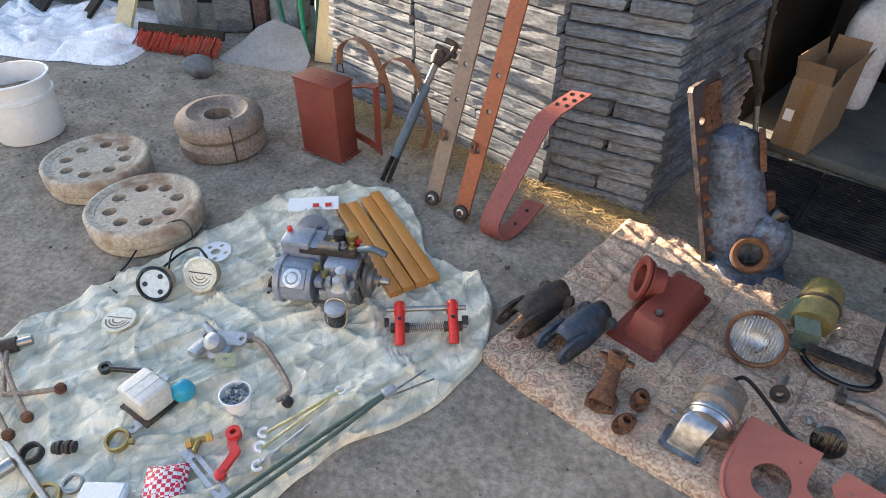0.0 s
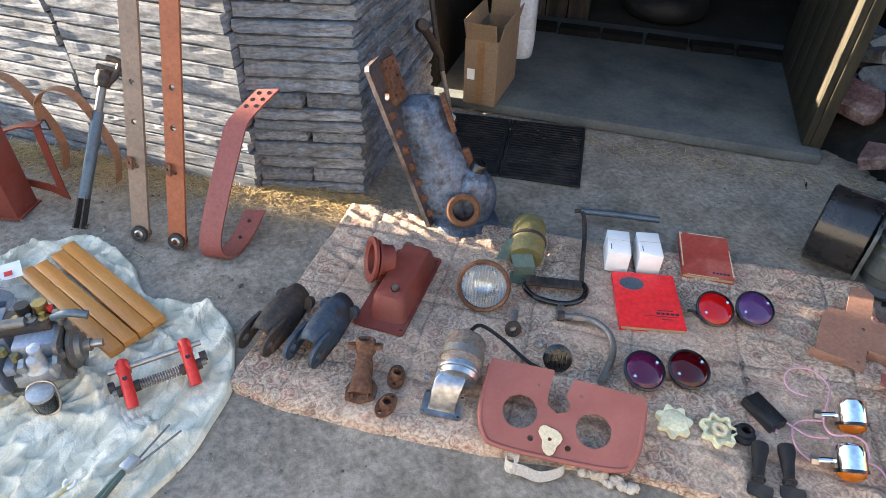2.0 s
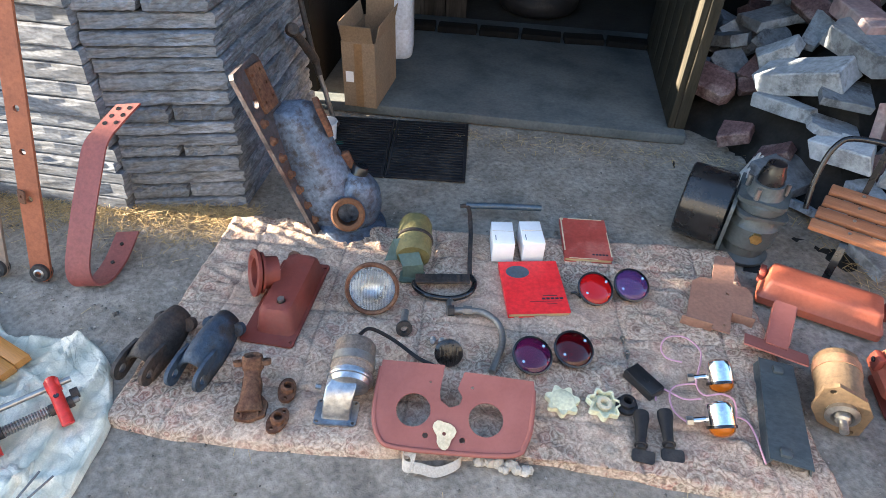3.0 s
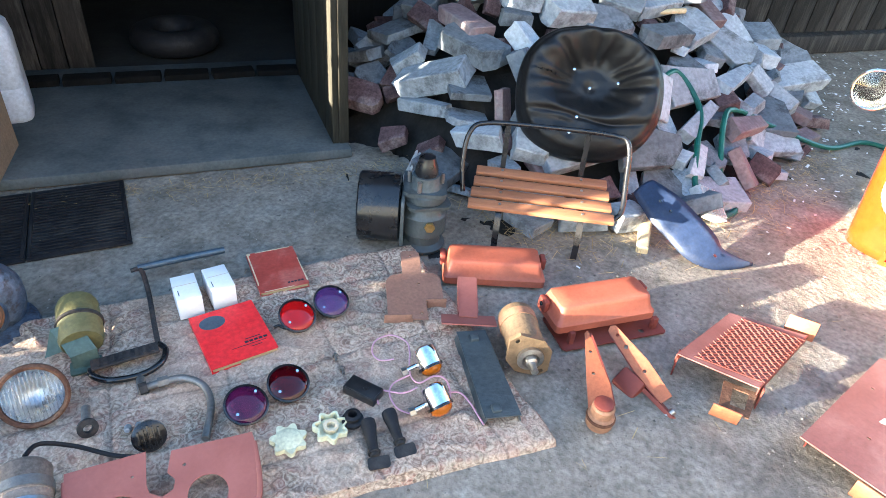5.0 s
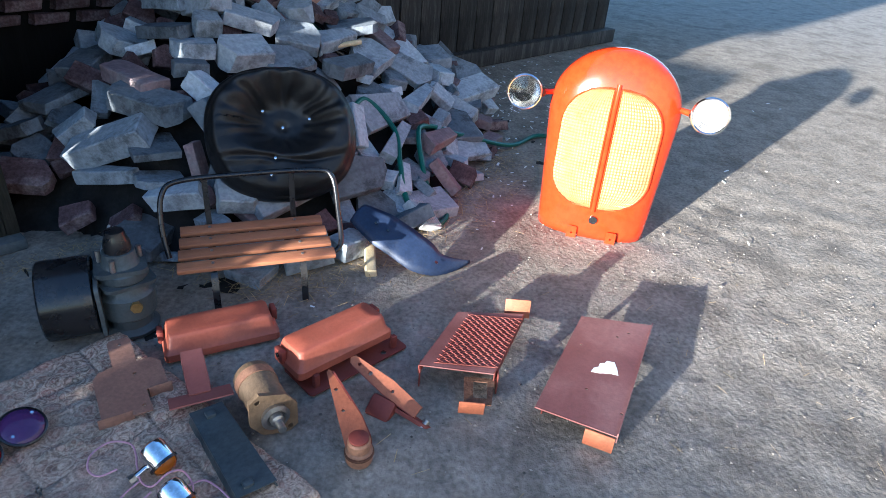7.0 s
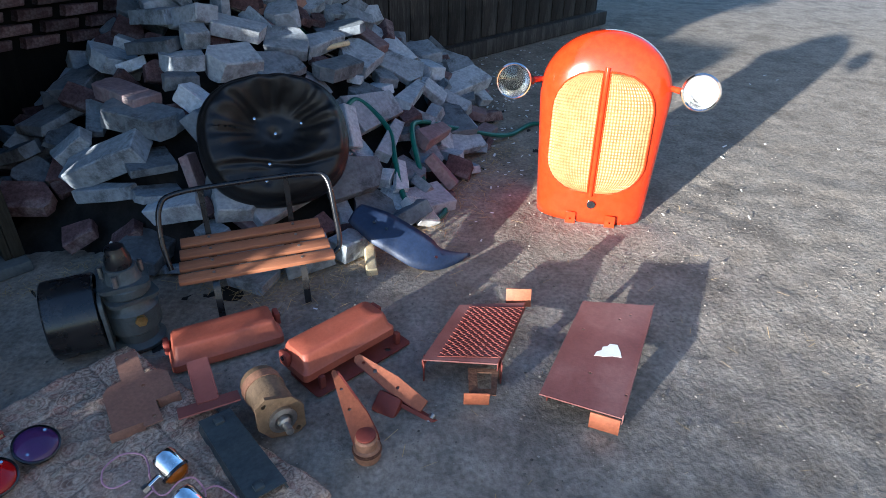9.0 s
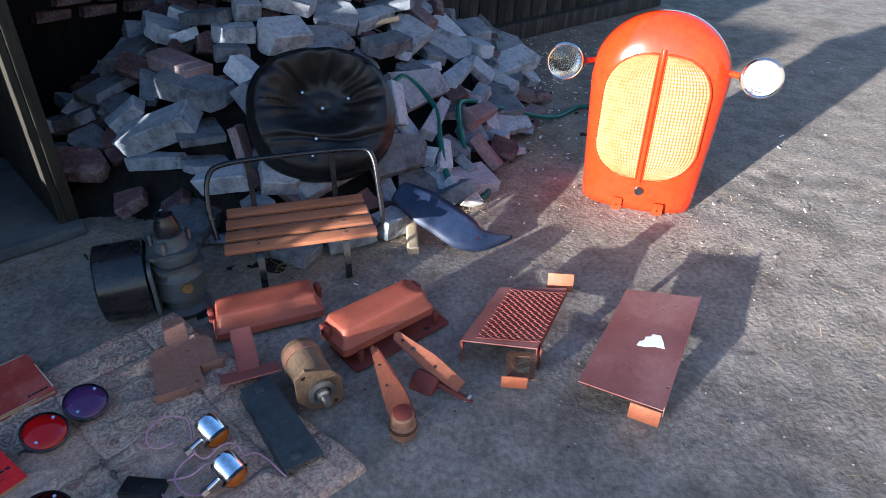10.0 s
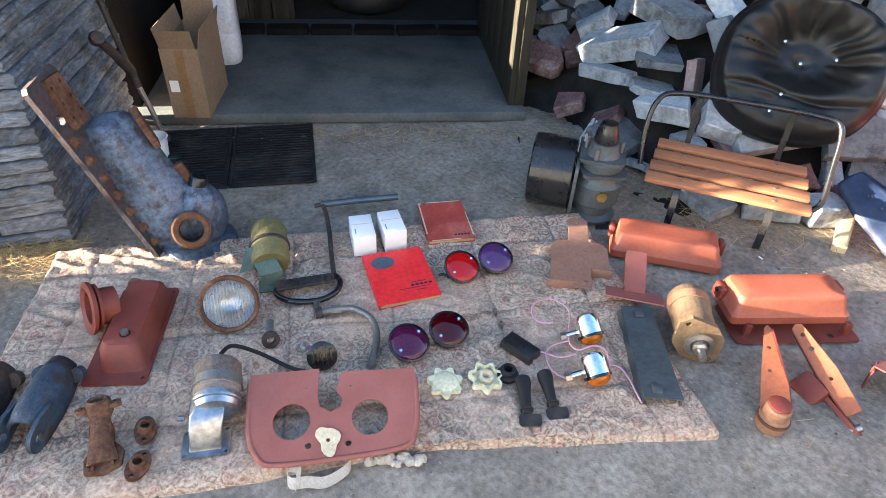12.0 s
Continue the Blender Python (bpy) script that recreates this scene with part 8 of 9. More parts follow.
def injection_pump():
    p = thing("injection_pump", -0.032, 1.445, Z0, -4, "blue-grey painted fuel injection pump with silver fittings", "pump")
    part("governor", box(B(), 0.14, 0.1, 0.19, at(-0.105, 0.055, 0.01), 0.012, 2), "greypaint", p)
    part("drum", lathe(B(), [(0, 0), (0.07, 0.0), (0.075, 0.006), (0.075, 0.012), (0.084, 0.013), (0.084, 0.026), (0.075, 0.028), (0.074, 0.12), (0.066, 0.13), (0, 0.13)], at(-0.175, -0.035, 0.085, 0, 90), 40), "greypaint", p)
    for k in range(7):
        a = radians(20 + k * 51)
        part("bolt", cyl(B(), 0.007, 0.012, at(-0.187, -0.035 + 0.078 * math.cos(a), 0.085 + 0.078 * math.sin(a), 0, 90), 6), "steel", p)
    part("plate_pad", box(B(), 0.085, 0.07, 0.014, at(-0.10, -0.085, 0.131, 42), 0.008), "greypaint", p)
    part("cover_plate", lathe(B(), [(0, 0), (0.03, 0), (0.032, 0.006), (0.02, 0.009), (0, 0.01)], at(-0.10, -0.0945, 0.141, 42), 26), "silverplate", p, "round pale maker's plate")
    part("ring", lathe(B(), [(0.016, 0.009), (0.019, 0.0115), (0.022, 0.009)], at(-0.10, -0.0945, 0.141, 42), 24), "greypaint", p)
    part("top_deck", box(B(), 0.2, 0.085, 0.03, at(-0.01, 0.045, 0.165), 0.006), "darkiron", p)
    part("top_box", box(B(), 0.1, 0.095, 0.03, at(-0.12, 0.045, 0.185), 0.01), "greypaint", p)
    part("cross_tube", rod(B(), (-0.04, 0.02, 0.2), (0.03, 0.02, 0.2), 0.016, 14), "dullsteel", p)
    part("side_lug", box(B(), 0.03, 0.05, 0.03, at(-0.02, -0.06, 0.1), 0.006), "greypaint", p)
    part("side_lug", box(B(), 0.04, 0.03, 0.045, at(0.0, -0.075, 0.05), 0.006), "alu", p)
    for x, y, z in ((0.0, -0.06, 0.135), (0.11, -0.062, 0.12), (0.125, 0.02, 0.15), (-0.03, -0.045, 0.15)):
        part("hex_plug", cyl(B(), 0.012, 0.022, at(x, y, z), 6), "oliveyellow" if x < 0.05 else "dullsteel", p)
    part("pump_body", box(B(), 0.11, 0.12, 0.15, at(0.045, 0.01, 0.02), 0.01), "greypaint", p)
    part("body_flange", plate(B(), rounded(0.14, 0.15, 0.02), 0.012, at(0.098, 0.0, 0.095, 90, 0, 90), [circle(sx * 0.055, sy * 0.06, 0.006, 8) for sx in (-1, 1) for sy in (-1, 1)]), "dullsteel", p)
    for i in range(4):
        part("delivery_valve", lathe(B(), [(0, 0), (0.012, 0), (0.012, 0.02), (0.016, 0.022), (0.016, 0.034), (0.008, 0.036), (0.008, 0.05), (0, 0.05)], at(0.005 + i * 0.034, 0.03, 0.165), 12), "steel" if i % 2 else "brass", p)
    part("feed_pump", lathe(B(), [(0, 0), (0.03, 0), (0.034, 0.01), (0.034, 0.05), (0.026, 0.06), (0.02, 0.085), (0, 0.09)], at(0.055, -0.085, 0.07), 24), "alu", p)
    part("feed_body", box(B(), 0.085, 0.05, 0.05, at(0.055, -0.08, 0.075), 0.01), "alu", p)
    part("primer_knob", lathe(B(), [(0, 0), (0.012, 0), (0.012, 0.05), (0.018, 0.055), (0.018, 0.07), (0, 0.075)], at(0.07, -0.08, 0.13, 8), 16), "alu", p)
    part("glass_bowl", lathe(B(), [(0, 0), (0.028, 0.0), (0.032, 0.008), (0.032, 0.075), (0.028, 0.078)], at(0.055, -0.135, 0.002, 6), 26), "glass", p)
    part("bowl_lid", lathe(B(), [(0, 0.07), (0.034, 0.07), (0.035, 0.084), (0.02, 0.09), (0, 0.091)], at(0.055, -0.135, 0.002, 6), 24), "alu", p)
    part("bowl_filter", cyl(B(), 0.026, 0.06, at(0.055, -0.136, 0.008, 6), 20), "rubber", p)
    part("bowl_clamp", tube(B(), smooth_path([(0.022, -0.155, 0.02), (0.02, -0.13, 0.085), (0.055, -0.12, 0.1), (0.09, -0.13, 0.085), (0.088, -0.155, 0.02), (0.055, -0.165, 0.008)], 4, True), 0.0035, 6, True), "steel", p)
    for x, y, z in ((0.02, -0.075, 0.14), (0.1, -0.07, 0.13), (0.03, -0.07, 0.06)):
        part("union", rod(B(), (x, y, z), (x + 0.005, y - 0.035, z), 0.013, 6), "steel", p)
    part("drive_flange", lathe(B(), [(0, 0), (0.06, 0), (0.062, 0.012), (0.045, 0.016), (0.04, 0.03), (0.02, 0.032), (0.02, 0.05), (0, 0.05)], at(0.118, 0.0, 0.09, 0, 90), 30), "dullsteel", p)
    part("shaft", rod(B(), (0.16, 0.0, 0.09), (0.2, 0.0, 0.09), 0.012, 12), "steel", p)
    part("lever", ribbon(B(), [(-0.17, -0.05, 0.13), (-0.19, -0.07, 0.1), (-0.2, -0.08, 0.05)], (0.3, 1, 0), 0.022, 0.008), "blackpaint", p)
    part("lever", rod(B(), (-0.18, -0.06, 0.09), (-0.14, -0.05, 0.07), 0.014, 10), "blackpaint", p)
    part("fuel_pipe", tube(B(), smooth_path([(0.1, 0.02, 0.2), (0.15, 0.0, 0.225), (0.2, -0.01, 0.215)], 5), 0.012, 10), "bluesteel", p)
    part("cap", cyl(B(), 0.02, 0.03, at(0.02, 0.06, 0.2), 14), "blackplastic", p)
    part("cap", cyl(B(), 0.02, 0.03, at(0.065, 0.06, 0.2), 14), "brass", p)
    part("red_plug", cyl(B(), 0.009, 0.016, at(0.09, 0.05, 0.2), 10), "redpaint", p)
    part("red_plug", cyl(B(), 0.009, 0.016, at(-0.155, 0.06, 0.213), 10), "redpaint", p)
    part("foot", box(B(), 0.3, 0.08, 0.02, at(-0.02, 0.0, 0.0), 0.004), "greypaint", p)


injection_pump()
# ---- filter in a plastic bag ----
f = thing("bagged_filter", -0.215, 1.84, Z0, 12, "new part in a clear plastic bag with red-white card", "bagged part")
part("card", box(B(), 0.2, 0.07, 0.002, at(0, 0.06, 0.055, 14)), "paper", f, "white header card")
for k in range(4):
    part("print_bar", box(B(), 0.025, 0.02, 0.001, at(0.01 + k * 0.025, 0.045 + 0.03 * (k % 2), 0.0575, 14)), "redpaint", f)
part("part_inside", lathe(B(), [(0, 0), (0.055, 0), (0.06, 0.02), (0.05, 0.035), (0.03, 0.04), (0, 0.04)], at(-0.0, -0.05, 0.004), 24), "navy", f)
bm = B()
nn = 14
gr = [[bm.verts.new((-0.1 + 0.2 * i / nn, -0.12 + 0.22 * j / nn, 0.003 + 0.06 * math.sin(math.pi * i / nn) ** 0.6 * math.sin(math.pi * j / nn) ** 0.6 + 0.012 * noise.noise(Vector((i * 0.6, j * 0.6, 1))))) for i in range(nn + 1)] for j in range(nn + 1)]
for j in range(nn):
    for i in range(nn):
        bm.faces.new((gr[j][i], gr[j][i + 1], gr[j + 1][i + 1], gr[j + 1][i]))
part("bag", bm, "plasticbag", f, "clear crinkled plastic bag", angle=20)
# ---- four varnished laths ----
LATH = [((-0.132, 1.944), (0.184, 1.45)), ((-0.087, 1.963), (0.224, 1.481)), ((-0.039, 2.006), (0.267, 1.51)), ((-0.009, 2.049), (0.306, 1.54))]
for a, b in LATH:
    L = math.hypot(b[0] - a[0], b[1] - a[1])
    t = thing("bench_lath", (a[0] + b[0]) / 2, (a[1] + b[1]) / 2, Z0 + 0.006, math.degrees(math.atan2(b[1] - a[1], b[0] - a[0])) - 90, "varnished honey-coloured pine lath on the canvas", "lath", "varnished pine laths")
    part("lath", box(B(), 0.047, L, 0.026, I4, 0.003), "honey", t)
# ---- rocker shaft with red arms ----
r = thing("rocker_shaft", 0.31, 1.315, Z0, 9, "steel linkage shafts joined by two red arms", "linkage")
part("shaft", rod(B(), (-0.13, -0.02, 0.03), (0.13, -0.02, 0.03), 0.009, 12), "dullsteel", r)
part("shaft", rod(B(), (-0.13, 0.035, 0.06), (0.13, 0.035, 0.06), 0.009, 12), "steel", r)
for i in range(16):
    part("spring_coil", tube(B(), [(-0.055 + i * 0.007, -0.02 + 0.014 * math.cos(t), 0.03 + 0.014 * math.sin(t)) for t in (2 * math.pi * k / 12 for k in range(12))], 0.0022, 5, True), "steel", r)
for x in (-0.088, 0.085):
    arm = part("red_arm", tube(B(), smooth_path([(x, 0.052, 0.068), (x, 0.03, 0.066), (x, 0.0, 0.056), (x, -0.03, 0.045), (x, -0.06, 0.03), (x, -0.082, 0.016)], 4), 0.0165, 12), "redpaint", r, "bright red painted arm")
    part("eye", lathe(B(), [(0.009, -0.018), (0.02, -0.018), (0.021, 0.0), (0.02, 0.018), (0.009, 0.018)], at(x, 0.035, 0.06, 0, 90), 20), "redpaint", arm)
    part("oil_hole", rod(B(), (x, -0.012, 0.062), (x, -0.013, 0.0695), 0.007, 12), "blackpaint", arm)
    part("collar", rod(B(), (x - 0.03, -0.02, 0.03), (x + 0.03, -0.02, 0.03), 0.017, 12), "darkiron", r)
    part("knob", rod(B(), (x - 0.035 if x < 0 else x + 0.03, 0.0, 0.035), (x - 0.05 if x < 0 else x + 0.05, 0.0, 0.035), 0.016, 10), "darkiron", r)


# ---- gauges ----
def gauge(x, y, rx, rz, label, face, rim):
    g = thing("gauge_lamp", x, y, Z0, rz, label, "gauge", "round dial lamps")
    m = at(0, 0, 0.055, rx)
    part("shell", lathe(B(), [(0, -0.07), (0.03, -0.068), (0.05, -0.05), (0.058, -0.01), (0.06, 0.0), (0.056, 0.004)], m, 32), "goldtan", g)
    part("rim", lathe(B(), [(0.05, 0.0), (0.061, 0.0), (0.063, 0.007), (0.055, 0.012), (0.05, 0.006)], m, 32), rim, g)
    part("face", cyl(B(), 0.052, 0.003, m @ at(0, 0, 0.001), 32), face, g)
    return g, m


g, m = gauge(-0.64, 1.37, 62, 8, "round lamp with a black rim and pale blue face", "paleblue", "blackpaint")
for a in (50, 180, 300):
    part("hole", cyl(B(), 0.009, 0.002, m @ at(0.033 * math.cos(radians(a)), 0.033 * math.sin(radians(a)), 0.004), 12), "ink", g)
g, m = gauge(-0.505, 1.435, 55, -4, "round lamp with a cream slotted dial face", "creamface", "creamface")
for k in range(3):
    part("slot", lathe(B(), [(0.016 + 0.011 * k, 0.0035), (0.021 + 0.011 * k, 0.0045), (0.021 + 0.011 * k, 0.0038)], m, 14, 200, 340), "ink", g)
part("bar", box(B(), 0.085, 0.004, 0.001, m @ at(0, 0.004, 0.004)), "ink", g)
for x, y, s, lab in ((-0.717, 1.238, 0.053, "loose pale cream slotted dial disc on canvas"), (-0.535, 1.615, 0.058, "loose white ring plate with holes on canvas")):
    d = thing("dial_disc", x, y, Z0 + 0.004, 0, lab, "dial disc", rx=3)
    if s < 0.055:
        part("disc", cyl(B(), s, 0.003, I4, 32), "creamface", d)
        for k in range(3):
            part("slot", lathe(B(), [(0.016 + 0.011 * k, 0.0035), (0.021 + 0.011 * k, 0.0045), (0.021 + 0.011 * k, 0.0038)], I4, 14, 190, 350), "taupe", d)
        part("bar", box(B(), 0.085, 0.004, 0.001, at(0, 0.006, 0.003)), "taupe", d)
    else:
        part("disc", plate(B(), circle(0, 0, s, 32), 0.003, I4, [circle(0, 0, 0.018, 16)] + [circle(0.038 * math.cos(radians(a)), 0.038 * math.sin(radians(a)), 0.009, 10) for a in (0, 72, 144, 216, 288)]), "paper", d)
c = thing("thin_cable", -0.70, 1.5, 0.0, 0, "thin black cable looping from the dial lamps", "cable")
q = Vector((-0.70, 1.5, 0))
part("cable", tube(B(), loc(smooth_path([(-0.62, 1.43, 0.08), (-0.64, 1.52, 0.10), (-0.6, 1.6, 0.11), (-0.68, 1.68, 0.12), (-0.8, 1.64, 0.07), (-0.84, 1.52, 0.02), (-0.86, 1.42, 0.01), (-0.80, 1.37, 0.02)], 7), q), 0.0035, 6), "rubber", c)
part("cable", tube(B(), loc(smooth_path([(-0.51, 1.51, 0.09), (-0.56, 1.55, 0.1), (-0.62, 1.54, 0.08), (-0.66, 1.46, 0.07)], 6), q), 0.0045, 6), "rubber", c)

# ---- small parts on canvas ----
d = thing("lift_pump", -0.335, 1.15, Z0, -20, "silver cast fuel lift pump with gold fittings", "fuel pump")
part("body", lathe(B(), [(0, 0), (0.04, 0), (0.042, 0.012), (0.03, 0.02), (0.03, 0.045), (0.02, 0.055), (0, 0.056)], at(0, 0, 0.005, 12), 26), "alu", d)
part("flange", plate(B(), rounded(0.15, 0.05, 0.02), 0.012, at(0.0, 0.03, 0.02, 10, 0, 20), [circle(-0.06, 0, 0.008, 10), circle(0.06, 0, 0.008, 10)]), "alu", d)
part("cover", lathe(B(), [(0, 0), (0.028, 0), (0.028, 0.03), (0.014, 0.04), (0, 0.04)], at(0.01, -0.01, 0.045, 30), 20), "alu", d)
part("plate", plate(B(), rounded(0.06, 0.045, 0.008), 0.006, at(0.075, -0.045, 0.035, 20, 10, 35), [circle(0, 0, 0.008, 10)]), "brasspale", d)
part("lug", box(B(), 0.04, 0.07, 0.03, at(-0.05, -0.03, 0.0), 0.008), "alu", d)
part("union", rod(B(), (-0.03, 0.02, 0.04), (-0.08, 0.035, 0.045), 0.013, 10), "alu", d)
v = thing("voltage_regulator", -0.45, 0.925, Z0, -28, "off-white enamelled voltage regulator box", "regulator")
part("cover", box(B(), 0.115, 0.1, 0.085, at(0, 0, 0.008), 0.014, 3), "enamel", v)
part("rib", box(B(), 0.004, 0.085, 0.002, at(-0.015, 0, 0.0925), 0.0005), "enamel", v)
part("rib", box(B(), 0.004, 0.085, 0.002, at(0.02, 0, 0.0925), 0.0005), "enamel", v)
part("base_plate", box(B(), 0.125, 0.12, 0.01, I4, 0.002), "darkiron", v)
for x, y in ((-0.03, -0.075), (0.03, -0.075), (-0.05, 0.07)):
    part("lug", plate(B(), rounded(0.035, 0.04, 0.01), 0.004, at(x, y, 0.002), [circle(0, -0.006, 0.006, 8)]), "alu", v)
b = thing("rubber_ball", -0.363, 0.961, Z0 - 0.004, 0, "turquoise blue rubber ball", "ball")
bm = B()
bmesh.ops.create_uvsphere(bm, u_segments=28, v_segments=16, radius=0.034, matrix=at(0, 0, 0.034))
part("ball", bm, "blueball", b)
c = thing("paper_cup", -0.193, 0.945, Z0 - 0.006, 0, "white plastic cup full of small metal screws", "cup")
part("cup", lathe(B(), [(0, 0), (0.032, 0), (0.043, 0.068), (0.046, 0.07), (0.042, 0.071), (0.038, 0.05), (0, 0.045)], I4, 30), "white", c)
for k in range(26):
    a, rr = R_.uniform(0, 6.28), 0.032 * math.sqrt(R_.random())
    x, y, z = rr * math.cos(a), rr * math.sin(a), 0.056 + R_.uniform(0, 0.01)
    part("screw", rod(B(), (x - 0.008 * math.cos(a * 3), y - 0.008 * math.sin(a * 3), z), (x + 0.008 * math.cos(a * 3), y + 0.008 * math.sin(a * 3), z + 0.004), 0.004, 6), "bluesteel" if k % 3 else "steel", c)
for x, y, rr, hh, mat_, lab in ((-0.48, 0.795, 0.033, 0.02, "brass", "small round brass hose clamp ring"), (-0.688, 0.731, 0.028, 0.025, "darkiron", "dark rusty steel ring"), (-0.53, 0.66, 0.026, 0.014, "steel", "shiny steel bearing ring"), (-0.58, 0.615, 0.04, 0.015, "brass", "brass ring near the canvas edge")):
    t = thing("metal_ring", x, y, Z0, 0, lab, "ring", "loose metal rings", rx=10)
    part("ring", lathe(B(), [(rr * 0.8, 0), (rr, 0), (rr, hh), (rr * 0.8, hh), (rr * 0.8, 0)], I4, 28), mat_, t)
    if rr == 0.033:
        part("screw_lug", box(B(), 0.02, 0.014, 0.016, at(rr + 0.004, 0, 0.002), 0.002), "brass", t)
t = thing("brass_fitting", -0.255, 0.815, Z0, 20, "small brass tee pipe fitting", "fitting")
part("run", rod(B(), (-0.03, 0, 0.014), (0.03, 0.008, 0.014), 0.01, 8), "brass", t)
part("branch", rod(B(), (0, 0, 0.014), (-0.012, -0.032, 0.012), 0.009, 8), "brass", t)
part("nut", rod(B(), (0.018, 0.006, 0.014), (0.034, 0.008, 0.014), 0.015, 6), "brass", t)
part("nut", rod(B(), (-0.034, -0.001, 0.014), (-0.02, 0.0, 0.014), 0.015, 6), "brass", t)
t = thing("red_lever", -0.155, 0.79, Z0, 8, "short red painted cranked lever", "lever")
part("arm", ribbon(B(), smooth_path([(-0.005, 0.055, 0.012), (0.0, 0.02, 0.014), (0.012, 0.0, 0.016), (0.0, -0.03, 0.014), (-0.012, -0.055, 0.012)], 5), (1, 0.2, 0), 0.026, 0.014), "redpaint", t)
part("eye", lathe(B(), [(0.009, 0), (0.021, 0), (0.021, 0.024), (0.009, 0.024), (0.009, 0)], at(-0.006, 0.058, 0.002), 20), "redpaint", t)
part("knob", lathe(B(), [(0, 0), (0.015, 0), (0.016, 0.014), (0, 0.02)], at(-0.015, -0.062, 0.002), 16), "redpaint", t)
# levers with knobs
L4 = [((-1.0, 1.085), (-0.90, 0.92), (-0.86, 0.90), (-0.73, 0.935)), ((-1.0, 1.05), (-0.88, 0.93), (-0.79, 0.85), (-0.765, 0.83)), ((-1.02, 1.02), (-0.93, 0.9), (-0.83, 0.81), (-0.78, 0.77))]
for pts in L4:
    t = thing("gear_lever", pts[0][0], pts[0][1], Z0, 0, "thin rusty bent gear lever with a round knob", "lever", "rusty gear levers")
    P3 = [(x - pts[0][0], y - pts[0][1], 0.02) for x, y in pts]
    part("rod", tube(B(), smooth_path(P3, 6), 0.008, 10), "rustgrey", t)
    part("knob", lathe(B(), [(0, -0.015), (0.014, -0.01), (0.017, 0.0), (0.014, 0.012), (0, 0.016)], Matrix.Translation(P3[-1]), 14), "rust", t)
t = thing("pivot_shaft", -0.985, 1.075, Z0, 12, "short steel pivot shaft under the levers", "shaft")
part("shaft", rod(B(), (-0.06, -0.02, 0.022), (0.06, 0.02, 0.022), 0.015, 14), "steel", t)
part("boss", rod(B(), (-0.03, -0.01, 0.022), (0.02, 0.006, 0.022), 0.024, 14), "darkiron", t)
t = thing("ring_spanner", -0.58, 1.03, Z0, 0, "black ring spanner on the canvas", "spanner")
part("handle", rod(B(), (-0.05, 0.0, 0.012), (0.065, 0.002, 0.012), 0.0095, 10), "blackpaint", t)
part("ring", lathe(B(), [(0.011, 0), (0.02, 0), (0.02, 0.018), (0.011, 0.018), (0.011, 0)], at(-0.066, 0.0, 0.003), 18), "blackpaint", t)
part("hook", tube(B(), smooth_path([(0.06, 0.002, 0.012), (0.08, 0.0, 0.016), (0.085, -0.02, 0.014)], 4), 0.007, 8), "rust", t)
t = thing("crank_lever", -0.13, 1.08, Z0, 0, "bent brown crank lever with a black ball knob", "lever")
q = Vector((-0.13, 1.08, 0))
part("rod", tube(B(), loc(smooth_path([(-0.245, 1.195, 0.02), (-0.2, 1.175, 0.02), (-0.12, 1.09, 0.022), (-0.065, 1.02, 0.022), (-0.06, 0.99, 0.022), (-0.085, 0.965, 0.02)], 6), q), 0.0085, 10), "rustgrey", t)
part("eye", lathe(B(), [(0, 0), (0.016, 0), (0.016, 0.02), (0, 0.02)], Matrix.Translation(Vector((-0.248, 1.197, 0.008)) - q), 14), "dullsteel", t)
part("ball", lathe(B(), [(0, -0.018), (0.012, -0.014), (0.018, 0.0), (0.012, 0.014), (0, 0.018)], Matrix.Translation(Vector((-0.052, 0.965, 0.018)) - q), 18), "blackplastic", t)
t = thing("threaded_plug", -0.605, 0.752, Z0, 10, "short black threaded plug", "plug")
for k in range(5):
    part("thread", rod(B(), (-0.03 + 0.012 * k, 0, 0.018), (-0.021 + 0.012 * k, 0, 0.018), 0.016 + 0.003 * (k % 2), 16), "darkiron", t)
t = thing("steel_tube", -0.66, 0.68, Z0, 0, "long bare steel tube on canvas", "tube")
part("tube", rod(B(), (-0.11, 0.065, 0.016), (0.13, -0.10, 0.016), 0.011, 16), "steel", t)
t = thing("bush", -0.725, 0.675, Z0, -35, "short hollow steel bush", "bush")
part("sleeve", lathe(B(), [(0.014, 0), (0.02, 0), (0.02, 0.055), (0.014, 0.055), (0.014, 0)], at(0.0, 0.02, 0.02, 90), 22), "steel", t)
t = thing("grease_bag", -0.295, 0.685, Z0, 15, "red and white checked plastic packet", "packet")
bm = B()
nn = 12
gr = [[bm.verts.new((-0.055 + 0.11 * i / nn, -0.06 + 0.12 * j / nn, 0.002 + 0.028 * math.sin(math.pi * i / nn) ** 0.5 * math.sin(math.pi * j / nn) ** 0.5 + 0.006 * noise.noise(Vector((i * 0.7, j * 0.7, 5))))) for i in range(nn + 1)] for j in range(nn + 1)]
for j in range(nn):
    for i in range(nn):
        bm.faces.new((gr[j][i], gr[j][i + 1], gr[j + 1][i + 1], gr[j + 1][i]))
part("packet", bm, "checked", t)
t = thing("clear_tray", -0.43, 0.63, Z0, 5, "shallow translucent plastic tray of screws", "tray")
part("tray", box(B(), 0.12, 0.07, 0.03, I4, 0.008), "paleblue", t)
part("lid", box(B(), 0.1, 0.055, 0.002, at(0, 0, 0.03)), "white", t)
t = thing("steel_strip", -0.20, 0.725, Z0, -38, "thin slotted steel strip", "strip")
part("strip", plate(B(), rounded(0.22, 0.035, 0.006), 0.003, I4, [rounded(0.14, 0.01, 0.004, 3)]), "alu", t)
